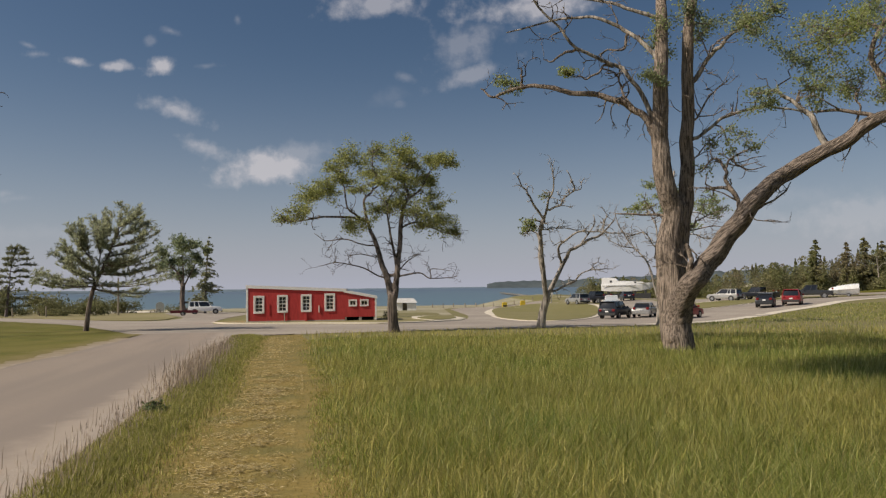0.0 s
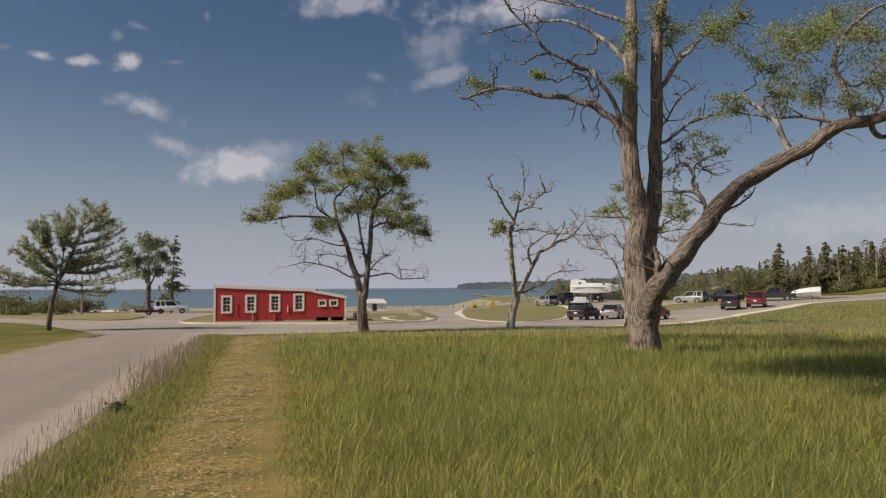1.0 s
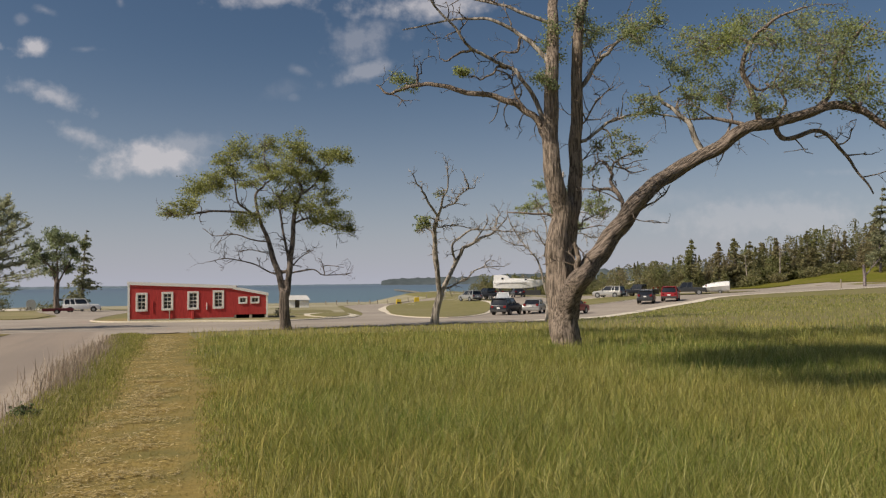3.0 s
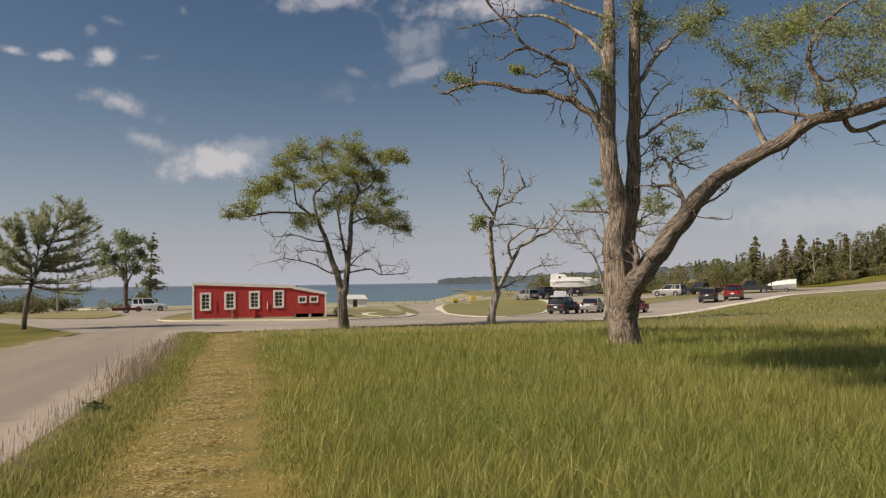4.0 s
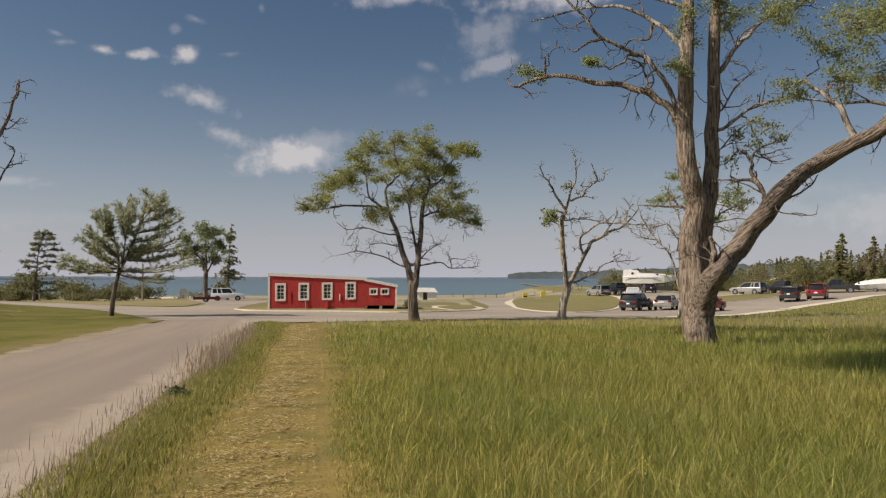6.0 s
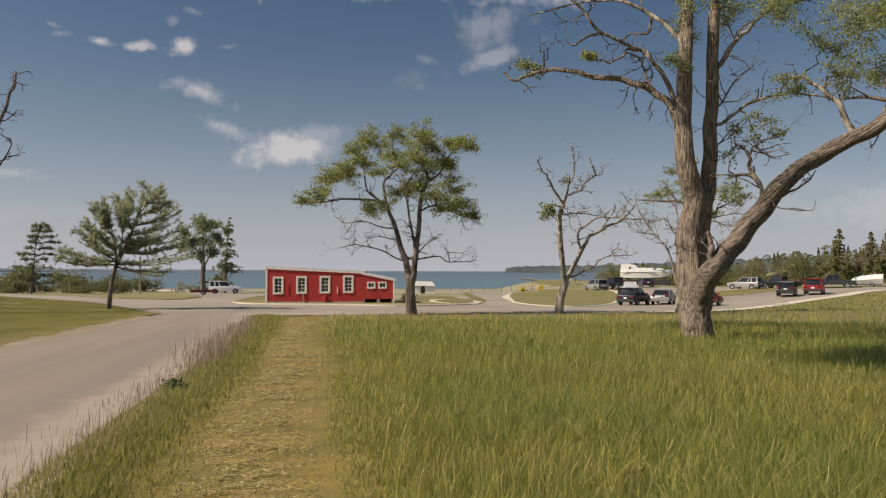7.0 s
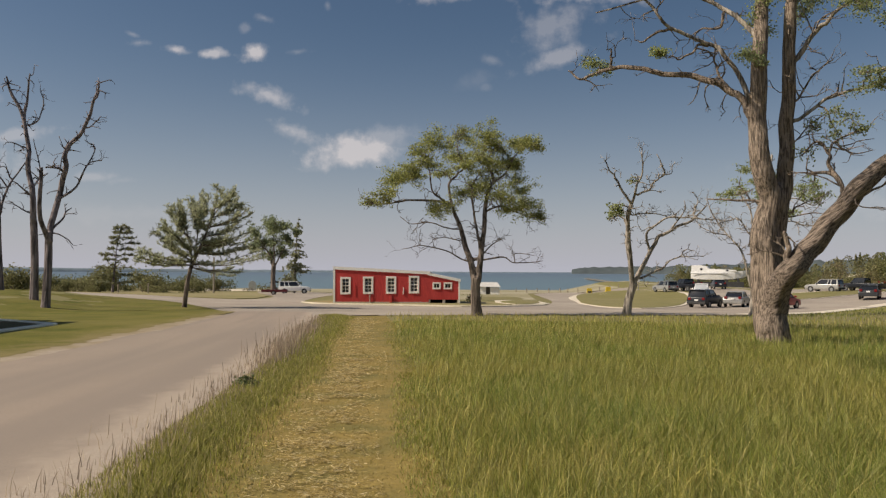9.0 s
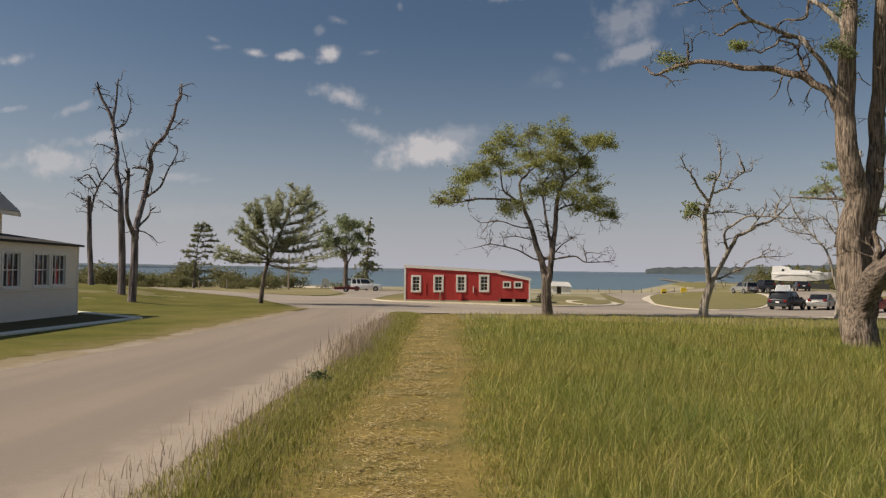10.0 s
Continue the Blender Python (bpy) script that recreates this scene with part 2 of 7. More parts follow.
LAWN = material("mown_lawn", (0.115, 0.122, 0.016), (0.14, 0.138, 0.022), 0.35, 0.95, 0.02, fine=14, patch=(0.12, (0.175, 0.155, 0.038)), spec=0.08)
EDGE_LAWN = material("lawn_dry_at_the_road", (0.078, 0.088, 0.014), (0.162, 0.148, 0.034), 0.55, 0.95, 0.02, fine=14, patch=(0.12, (0.185, 0.160, 0.048)), spec=0.12)


def dry_edge(mt, lo, hi, most, tone, spread):
    """Dry grass and earth worked in by patches, from lo to hi metres off the road's edge."""
    N, L = mt.node_tree.nodes, mt.node_tree.links
    geo, sep, noisy, ramp, mix = N.new("ShaderNodeNewGeometry"), N.new("ShaderNodeSeparateXYZ"), N.new("ShaderNodeTexNoise"), N.new("ShaderNodeMapRange"), N.new("ShaderNodeMixRGB")
    L.new(geo.outputs["Position"], sep.inputs[0]), L.new(geo.outputs["Position"], noisy.inputs["Vector"])
    noisy.inputs["Scale"].default_value, noisy.inputs["Detail"].default_value, noisy.inputs["Roughness"].default_value = 1.3, 6.0, 0.7

    def m(op, a, b):
        n = N.new("ShaderNodeMath")
        n.operation = op
        for i, q in enumerate((a, b)):
            if isinstance(q, (int, float)):
                n.inputs[i].default_value = q
            else:
                L.new(q, n.inputs[i])
        return n.outputs[0]
    y = sep.outputs["Y"]
    off = m("ADD", m("ADD", sep.outputs["X"], m("ADD", m("MULTIPLY", y, 0.1654), m("MULTIPLY", m("MULTIPLY", y, y), 0.001163))), 8.0)
    ramp.inputs["From Min"].default_value, ramp.inputs["From Max"].default_value = lo, hi
    ramp.inputs["To Max"].default_value = most
    L.new(m("ADD", off, m("MULTIPLY", m("SUBTRACT", noisy.outputs["Fac"], 0.5), spread)), ramp.inputs["Value"])
    p = N["Principled BSDF"]
    mix.inputs[2].default_value = (*tone, 1)
    L.new(ramp.outputs[0], mix.inputs[0]), L.new(p.inputs["Base Color"].links[0].from_socket, mix.inputs[1]), L.new(mix.outputs[0], p.inputs["Base Color"])


dry_edge(EDGE_LAWN, -1.7, -0.4, 0.6, (0.25, 0.195, 0.10), 5.0)
SHOULDER = material("worn_sand_and_dry_grass", (0.38, 0.315, 0.25), (0.33, 0.27, 0.205), 0.9, 0.95, 0.015, fine=18, patch=(0.8, (0.29, 0.225, 0.145)))
dry_edge(SHOULDER, 0.15, -0.75, 0.9, (0.235, 0.185, 0.09), 3.2)
STRAW = material("cut_dry_grass", (0.212, 0.152, 0.034), (0.29, 0.208, 0.056), 3.0, 0.95, 0.03, fine=22, patch=(1.1, (0.165, 0.136, 0.033)))
BLADE = material("meadow_grass_blade", (0.235, 0.278, 0.050), (0.375, 0.335, 0.085), 0.30, 0.5, island=(0.62, 0.56, 0.21), thin=0.55, patch=(0.17, (0.195, 0.268, 0.042)), spec=0.45)
SHORT = material("short_grass_blade", (0.29, 0.24, 0.062), (0.37, 0.29, 0.088), 0.6, 0.8, island=(0.50, 0.41, 0.17), thin=0.6, spec=0.2)
CLIPPING = material("straw_clipping", (0.58, 0.455, 0.20), (0.50, 0.385, 0.155), 2.0, 0.85, island=(0.70, 0.60, 0.38), thin=0.4, spec=0.2)
STALK = material("golden_seed_stalk", (0.40, 0.36, 0.095), (0.47, 0.40, 0.12), 1.0, 0.85, island=(0.60, 0.50, 0.20), thin=0.3, spec=0.2)
VERGE_BLADE = material("rough_verge_blade", (0.29, 0.305, 0.072), (0.385, 0.355, 0.105), 0.5, 0.8, island=(0.54, 0.46, 0.22), thin=0.55, patch=(0.5, (0.285, 0.29, 0.068)), spec=0.2)
SEED = material("purple_grass_seed_head", (0.36, 0.285, 0.225), (0.42, 0.335, 0.245), 1.0, 0.9, island=(0.55, 0.46, 0.34), thin=0.5, spec=0.1)
BARK = bark_material("furrowed_locust_bark", (0.40, 0.32, 0.255), (0.28, 0.22, 0.175), 25.0)
BARK_BOUGH = bark_material("furrowed_locust_bough_bark", (0.345, 0.275, 0.225), (0.24, 0.19, 0.153), 25.0, (0.75, -0.28, 0.6))
BARK_THIN = bark_material("small_locust_bark", (0.25, 0.20, 0.165), (0.17, 0.14, 0.12), 9.0)
BARK_GREY = bark_material("weathered_grey_bark", (0.45, 0.395, 0.335), (0.32, 0.28, 0.24), 9.0)
BARK_DEAD = bark_material("dark_dead_bark", (0.28, 0.235, 0.23), (0.20, 0.17, 0.175), 6.0)
LEAF_LOCUST = material("locust_leaf", (0.29, 0.325, 0.115), (0.36, 0.38, 0.145), 0.9, 0.65, island=(0.47, 0.46, 0.185), thin=0.6, spec=0.2)
LEAF_OLD = material("grey_green_locust_leaf", (0.27, 0.32, 0.17), (0.34, 0.385, 0.205), 0.9, 0.65, island=(0.43, 0.455, 0.25), thin=0.6, patch=(0.35, (0.36, 0.40, 0.12)), spec=0.2)
LEAF_MAPLE = material("maple_leaf", (0.24, 0.29, 0.15), (0.31, 0.35, 0.19), 0.5, 0.6, island=(0.36, 0.39, 0.25), thin=0.5, spec=0.3)
NEEDLE = material("pine_needle", (0.37, 0.40, 0.255), (0.44, 0.455, 0.295), 0.6, 0.7, island=(0.52, 0.52, 0.35), thin=0.62, spec=0.3)
NEEDLE_DARK = material("dark_spruce_needle", (0.25, 0.265, 0.15), (0.30, 0.305, 0.18), 0.4, 0.7, island=(0.34, 0.33, 0.205), thin=0.5, spec=0.3)
WOODS = material("mixed_woodland_leaf", (0.27, 0.305, 0.125), (0.33, 0.335, 0.15), 0.15, 0.8, island=(0.385, 0.35, 0.19), thin=0.65, patch=(0.09, (0.33, 0.265, 0.175)), spec=0.2)
SHRUB = material("shore_shrub_leaf", (0.18, 0.19, 0.085), (0.23, 0.225, 0.105), 0.3, 0.8, island=(0.29, 0.265, 0.145), thin=0.5, spec=0.2)


# ---- building helpers ----
def mesh_of(name, verts, faces, mat, smooth=False):
    """A mesh from an array of corners and an array of faces that all have the same number of corners."""
    verts, faces = np.asarray(verts, dtype=np.float32), np.asarray(faces, dtype=np.int32)
    me = bpy.data.meshes.new(name)
    k = faces.shape[1]
    me.vertices.add(len(verts)), me.loops.add(faces.size), me.polygons.add(len(faces))
    me.vertices.foreach_set("co", verts.ravel())
    me.loops.foreach_set("vertex_index", faces.ravel())
    me.polygons.foreach_set("loop_start", np.arange(0, faces.size, k, dtype=np.int32))
    me.update(calc_edges=True)
    me.materials.append(mat)
    if smooth:
        me.polygons.foreach_set("use_smooth", np.ones(len(faces), dtype=bool))
    return me


def child(name, me, parent, label=""):
    ob = new(name, me)
    ob.parent = parent
    return tagged(ob, label)


def part(name, bm, mat, parent, label="", smooth=False):
    me = bpy.data.meshes.new(name)
    bm.to_mesh(me)
    bm.free()
    me.materials.append(mat)
    if smooth:
        for f in me.polygons:
            f.use_smooth = True
    return child(name, me, parent, label)


def thing(name, m, label, category, group="", kind=""):
    ob = new(name)
    ob.empty_display_size = 0.3
    ob.matrix_world = m
    return tagged(ob, label, category, group, kind)


def add_box(bm, lo, hi, bevel=0.0):
    """An upright box between two corners, its edges broken by bevel."""
    c = [(a + b) / 2 for a, b in zip(lo, hi)]
    s = [abs(b - a) for a, b in zip(lo, hi)]
    made = bmesh.ops.create_cube(bm, size=1.0, matrix=Matrix.LocRotScale(c, None, s))["verts"]
    if bevel:
        edges = {e for v in made for e in v.link_edges}
        bmesh.ops.bevel(bm, geom=list(edges), offset=bevel, segments=1, affect="EDGES", profile=0.5)
    return made


def box(lo, hi, bevel=0.0):
    bm = bmesh.new()
    add_box(bm, lo, hi, bevel)
    return bm


def prism(outline, depth, bevel=0.0):
    """An outline in x and z, given depth along y about y = 0."""
    bm = bmesh.new()
    f = bm.faces.new([bm.verts.new((x, -depth / 2, z)) for x, z in outline])
    moved = bmesh.ops.extrude_face_region(bm, geom=[f])["geom"]
    bmesh.ops.translate(bm, verts=[v for v in moved if isinstance(v, bmesh.types.BMVert)], vec=(0, depth, 0))
    bmesh.ops.recalc_face_normals(bm, faces=bm.faces[:])
    if bevel:
        bmesh.ops.bevel(bm, geom=bm.edges[:], offset=bevel, segments=2, affect="EDGES", profile=0.6)
    return bm


def ease(a, b, x):
    s = np.clip((x - a) / (b - a), 0, 1)
    return s * s * (3 - 2 * s)


def gz(x, y):
    """The height of the ground: it falls gently to the lake and rises to both sides."""
    x, y = np.asarray(x, dtype=float), np.asarray(y, dtype=float)
    z = -0.01737 * np.clip(y, 0, 229.7)
    z = z + 0.03 * np.clip(x - 18, 0, 80) * ease(12.1, 42.3, y)
    z = z + 0.025 * np.clip(-x - 24, 0, 25) * ease(21.8, 41.1, y) * (1 - ease(66.5, 102.8, y))
    # the bank of lawn behind the house
    z = z + 0.55 * ease(-26.5, -32, x + 0.4 * (y - 40)) * ease(33, 42, y) * (1 - ease(54, 64, y))
    z = z - 0.45 * ease(41.1, 67.7, y) * ease(-6, 6, x) * (1 - ease(26, 44, x)) * (1 - ease(79.8, 120.9, y))
    z = z + 0.01737 * np.clip(y - 75.0, 0, 154.8) * ease(10, 22, x) * (1 - 0.7 * ease(30, 45, x))
    z = z + 0.11 * np.clip(x - 74, 0, 45) * ease(94.3, 118.5, y)
    return z - 0.05 * np.clip(y - 229.7, 0, 96.7)


LAKE = -4.25


def spread(near_lo, near_hi, step, lo, hi):
    """Grid lines that are close together between the near limits and widen out to the far ones."""
    mid = list(np.arange(near_lo, near_hi + 1e-6, step))
    s, a = step, near_hi
    while a < hi:
        s *= 1.35
        a = min(hi, a + s)
        mid.append(a)
    s, a = step, near_lo
    while a > lo:
        s *= 1.35
        a = max(lo, a - s)
        mid.insert(0, a)
    return np.array(mid)


def build_ground():
    xs, ys = spread(-70, 100, 2.0, -4000, 4000), spread(-10, 158, 2.0, -4000, 330)
    gx, gy = np.meshgrid(xs, ys)
    v = np.stack([gx.ravel(), gy.ravel(), gz(gx, gy).ravel()], -1)
    n = len(xs)
    i = (np.arange(len(ys) - 1)[:, None] * n + np.arange(n - 1)[None]).ravel()
    ob = new("ground", mesh_of("ground", v, np.stack([i, i + 1, i + n + 1, i + n], -1), SOIL, True))
    tagged(ob, "grassy ground that falls gently to the lake", "ground", kind="structure")


def curve(pts, per=6, closed=False):
    """A smooth line through a few points in the plan."""
    p = np.array(pts, dtype=float)
    n = len(p)
    out = []
    for i in range(n if closed else n - 1):
        ids = [(i + k) % n for k in (-1, 0, 1, 2)] if closed else [min(max(i + k, 0), n - 1) for k in (-1, 0, 1, 2)]
        a, b, c, d = p[ids]
        for s in np.arange(per) / per:
            out.append(0.5 * (2 * b + (c - a) * s + (2 * a - 5 * b + 4 * c - d) * s ** 2 + (3 * b - a - 3 * c + d) * s ** 3))
    if not closed:
        out.append(p[-1])
    return np.array(out)


def drape(name, outline, lift, mat, label, category, cell=4.0, skirt=0.0, rough_edge=0.0):
    """A patch of surface laid over the ground inside an outline, with a skirt down into the ground where it has a step."""
    rng = random.Random(len(outline))
    bm = bmesh.new()
    f = bm.faces.new([bm.verts.new((x + rng.uniform(-1, 1) * rough_edge, y + rng.uniform(-1, 1) * rough_edge, 0)) for x, y in outline])
    if f.normal.z < 0 or f.calc_area() > 0 and (f.normal_update() or f.normal.z < 0):
        f.normal_flip()
    bmesh.ops.triangulate(bm, faces=[f])
    lo = [min(q[k] for q in outline) for k in (0, 1)]
    hi = [max(q[k] for q in outline) for k in (0, 1)]
    for k in (0, 1):
        for c in np.arange(math.floor(lo[k] / cell) * cell, hi[k], cell):
            no = [0, 0, 0]
            no[k] = 1
            co = [0, 0, 0]
            co[k] = c
            bmesh.ops.bisect_plane(bm, geom=bm.verts[:] + bm.edges[:] + bm.faces[:], plane_co=co, plane_no=no)
    for v in bm.verts:
        v.co.z = float(gz(v.co.x, v.co.y)) + lift
    if skirt:
        rim = [e for e in bm.edges if len(e.link_faces) == 1]
        down = bmesh.ops.extrude_edge_only(bm, edges=rim)["geom"]
        for v in down:
            if isinstance(v, bmesh.types.BMVert):
                v.co.z -= skirt
    me = bpy.data.meshes.new(name)
    bm.to_mesh(me)
    bm.free()
    me.materials.append(mat)
    return tagged(new(name, me), label, category, kind="structure")


# the road along the path, the path itself, and the strip between, as lines x(y)
def road_right(y):
    return -2.45 - 0.1836 * y - 0.001231 * y * y


def road_left(y):
    return -8.0 - 0.1654 * y - 0.001163 * y * y


def path_left(y):
    return -1.08 - 0.2195 * y + 0.10 * np.sin(y * 0.58)


def path_right(y):
    return 0.16 - 0.2068 * y - 0.000205 * y * y + 0.10 * np.sin(y * 0.455 + 1)


FIELD_FAR = [(-8.2, 36.28), (-2, 38.94), (5, 40.14), (12, 42.08), (17.5, 47.76), (29, 65.9), (38, 74.36), (50, 85.85), (75, 91.29), (140, 106.41)]


def field_far(x):
    p = np.array(FIELD_FAR)
    return np.interp(x, p[:, 0], p[:, 1])


def build_surfaces():
    ys = np.linspace(-45, 39.9, 40)
    drape("road", [(road_right(y) - 0.35, y) for y in ys] + [(road_left(y), y) for y in ys[::-1]], 0.03, ASPHALT,
          "worn pale grey asphalt road beside the mown path", "road")
    ys = np.linspace(-45, 35.1, 330)
    rng = random.Random(5)

    def wander(y, s, k):
        return noise.noise(Vector((0.3, y * s, k))) + 0.5 * noise.noise(Vector((0.3, y * s * 3.1, k + 5))) + 0.35 * noise.noise(Vector((0.3, y * s * 9.0, k + 9)))
    drape("road_shoulder_sand", [(road_right(y) + 0.38 + 0.12 * wander(y, 0.6, 1), y) for y in ys] + [(road_right(y) - 0.42 - 0.06 * wander(y, 0.5, 2), y) for y in ys[::-1]], 0.037, SAND,
          "pale sandy shoulder along the road edge", "shoulder")
    drape("lawn_shoulder_sand", [(road_left(y) + 0.10 + 0.2 * wander(y, 0.45, 3) + rng.uniform(-0.03, 0.04), y) for y in ys] + [(road_left(y) - 1.6, y) for y in ys[::-1]], 0.0325, SHOULDER,
          "worn sandy edge between road and lawn", "shoulder")
    far = curve([(-139.51, 94.32), (-56.48, 70.37), (-39.44, 61.67), (-35.52, 60.34), (-29.13, 56.11), (-25, 51.63), (-19.6, 43.53), (-17, 39.42), (-14.5, 37.48), (-10.4, 34.22), *FIELD_FAR], 4)
    back = curve([(150, 125.75), (100, 120.92), (76, 118.5), (60, 120.92), (46, 125.75), (36, 135.43), (26, 142.68), (15, 157.19), (5, 149.94), (0.4, 130.59), (1, 106.41), (2.2, 87.06), (1, 67.71), (-2.4, 57.44), (-4.6, 51.51), (-8, 52.48), (-15.7, 55.86), (-19, 59.25),
                  (-24, 79.81), (-31, 116.08), (-42, 135.43), (-52, 135.43), (-39, 103.99), (-29.5, 81.62), (-26.8, 70.74), (-27.6, 66.75), (-32.3, 66.99), (-39.25, 70.74), (-46.25, 73.15), (-65.88, 81.62), (-140.02, 110.03)], 4)
    drape("parking_road", list(map(tuple, far)) + list(map(tuple, back)), 0.022, LOT, "pale sun-bleached asphalt cross road and parking lot", "road", 6.0)
    for outline, label in (
            ([(-3, 68.92), (-1.5, 79.81), (0.2, 81.62), (0.6, 73.76), (-1, 64.09)], "small kerbed grass island in the parking road"),
            ([(5.6, 91.9), (6.4, 110.03), (9.5, 135.43), (14, 145.1), (19.6, 117.29), (20.4, 102.78), (16.2, 82.22), (11.2, 68.44), (7.3, 68.68), (5.5, 79.81)], "long kerbed grass island in the parking road"),
            ([(24, 84.04), (29.7, 85.37), (37.3, 90.69), (46, 100.36), (57, 100.36), (60, 103.99), (46, 111.24), (36, 100.36), (27, 93.11)], "narrow grass island between two rows of cars")):
        line = curve(outline, 5, True)
        mid = line.mean(0)
        drape("island_kerb", [tuple(mid + (q - mid) * (1 + 1.1 / np.linalg.norm(q - mid))) for q in line], 0.075, PALE, "pale sandy kerb strip round a grass island", "kerb", 5.0, 0.05)
        drape("island_grass", list(map(tuple, line)), 0.115, ISLAND, label, "grass island", 5.0, 0.1)
    ys = np.linspace(-45, 39.2, 330)
    lawn = [(road_left(y) - 0.50 * ease(40, 32.6, y) - 0.55 * (wander(y, 0.4, 4) + 0.15) * ease(40, 32.6, y) + rng.uniform(-0.04, 0.05), y) for y in ys] + [(-17.3, 39.78), (-19.9, 43.77), (-25.29, 51.75), (-29.31, 56.23), (-35.61, 60.46), (-39.62, 61.79), (-56.48, 70.49), (-130.36, 91.9), (-140, -54.41)]
    drape("lawn", lawn, 0.036, EDGE_LAWN, "mown green lawn with drier patches", "lawn", 5.0)
    drape("verge", [(-140.05, 111.24), (-65.93, 82.83), (-46.31, 74), (-39.29, 71.34), (-32.3, 67.59), (-28, 67.47), (-27.4, 70.86), (-30.2, 81.98), (-39.8, 104.96), (-53, 136.64), (-79.55, 157.19), (-140.54, 149.94)], 0.06, DRY_LAWN, "dry mown verge across the side road", "verge", 5.0, 0.1)
    drape("building_verge", [tuple(q) for q in curve([(-19.2, 61.18), (-16.2, 57.56), (-9, 54.9), (-4.6, 53.45), (-3.2, 55.62), (-2, 60.46), (-3.4, 68.92), (-18, 72.55)], 3, True)], 0.05, DRY_LAWN, "narrow dry grass strip round the red building", "verge", 3.0, 0.1)
    drape("lot_end_lawn", [tuple(q) for q in curve([(71, 125.75), (76, 119.71), (81, 112.45), (83.5, 103.99), (92, 102.17), (150, 117.29), (150, 151.15), (71, 151.15)], 3, True)], 0.16, LAWN, "rough lawn at the end of the parking lot", "lawn", 5.0, 0.08)
    drape("beach", [(-243.07, 211.6), (-115.51, 181.38), (-70, 154.77), (-52, 140.26), (-40, 140.26), (-28, 118.5), (-19, 84.64), (-4, 74.97), (0.4, 87.06), (-0.4, 108.83), (-1, 131.8), (4, 152.36), (15, 159.61), (28, 149.94), (46, 147.52), (70, 169.28), (120, 241.83), (120, 316.8), (-245.33, 316.8)], 0.03, BEACH,
          "pale beach sand with dry dune grass", "beach", 9.0)
    ys = np.linspace(-45, 36.8, 120)
    drape("mown_path", [(path_right(y) + 0.45, y) for y in ys] + [(path_left(y) - 0.35, y) for y in ys[::-1]], 0.012, STRAW, "mown footpath of dry yellow cut grass", "path", 2.0)
    drape("path_end_sand", [tuple(q) for q in curve([(-9.1, 36.2), (-8.0, 36.2), (-7.8, 37.1), (-8.5, 37.7), (-9.4, 37.4)], 4, True)], 0.05, SAND, "pale trodden sand where the path meets the road", "path end", 2.0)
    line = curve([q for q in FIELD_FAR if 10 < q[0] < 80], 5)
    drape("lot_edge_sand", [tuple(q) for q in line] + [(q[0] - 0.9, q[1] + 1.5) for q in line[::-1]], 0.034, PALE, "pale sandy edge of the parking lot beside the meadow", "shoulder", 4.0)
    line = curve([(-19.6, 60.94), (-16.6, 56.83), (-9, 54.05), (-4.4, 52.48), (-1.6, 57.07), (1.2, 68.32)], 6)
    off = np.array([-0.2, 0.95])
    drape("building_kerb", [tuple(q) for q in line] + [tuple(q + off) for q in line[::-1]], 0.085, PALE, "pale concrete kerb along the cross road", "kerb", 3.0, 0.1)
    # the lake, and the far shore
    water = bpy.data.materials.new("lake_water")
    water.use_nodes = True
    N, L = water.node_tree.nodes, water.node_tree.links
    p = N["Principled BSDF"]
    p.inputs["Base Color"].default_value = (0.035, 0.10, 0.14, 1)
    p.inputs["Roughness"].default_value = 0.35
    geo, mp, no, bp = N.new("ShaderNodeNewGeometry"), N.new("ShaderNodeMapping"), N.new("ShaderNodeTexNoise"), N.new("ShaderNodeBump")
    mp.inputs["Scale"].default_value = (0.08, 0.25, 1)
    no.inputs["Scale"].default_value, no.inputs["Detail"].default_value = 1.0, 6
    bp.inputs["Strength"].default_value, bp.inputs["Distance"].default_value = 0.5, 0.3
    L.new(geo.outputs["Position"], mp.inputs[0]), L.new(mp.outputs[0], no.inputs["Vector"]), L.new(no.outputs["Fac"], bp.inputs["Height"]), L.new(bp.outputs[0], p.inputs["Normal"])
    shade, mp2, ramp = N.new("ShaderNodeTexNoise"), N.new("ShaderNodeMapping"), N.new("ShaderNodeMixRGB")
    mp2.inputs["Scale"].default_value = (0.002, 0.012, 1)
    shade.inputs["Scale"].default_value = 1.0
    ramp.inputs[1].default_value, ramp.inputs[2].default_value = (0.075, 0.11, 0.155, 1), (0.105, 0.145, 0.185, 1)
    L.new(geo.outputs["Position"], mp2.inputs[0]), L.new(mp2.outputs[0], shade.inputs["Vector"]), L.new(shade.outputs["Fac"], ramp.inputs[0])
    # green shallows towards the near shore
    sep, shoal, tone = N.new("ShaderNodeSeparateXYZ"), N.new("ShaderNodeMapRange"), N.new("ShaderNodeMixRGB")
    shoal.inputs["From Min"].default_value, shoal.inputs["From Max"].default_value = 1330.0, 302.0
    tone.inputs[2].default_value = (0.105, 0.165, 0.195, 1)
    L.new(geo.outputs["Position"], sep.inputs[0]), L.new(sep.outputs["Y"], shoal.inputs["Value"]), L.new(shoal.outputs[0], tone.inputs[0])
    L.new(ramp.outputs[0], tone.inputs[1]), L.new(tone.outputs[0], p.inputs["Base Color"])
    xs, ys = np.linspace(-4700, 4700, 40), spread(170, 362, 20, 145, 4700)
    gx, gy = np.meshgrid(xs, ys)
    n = len(xs)
    i = (np.arange(len(ys) - 1)[:, None] * n + np.arange(n - 1)[None]).ravel()
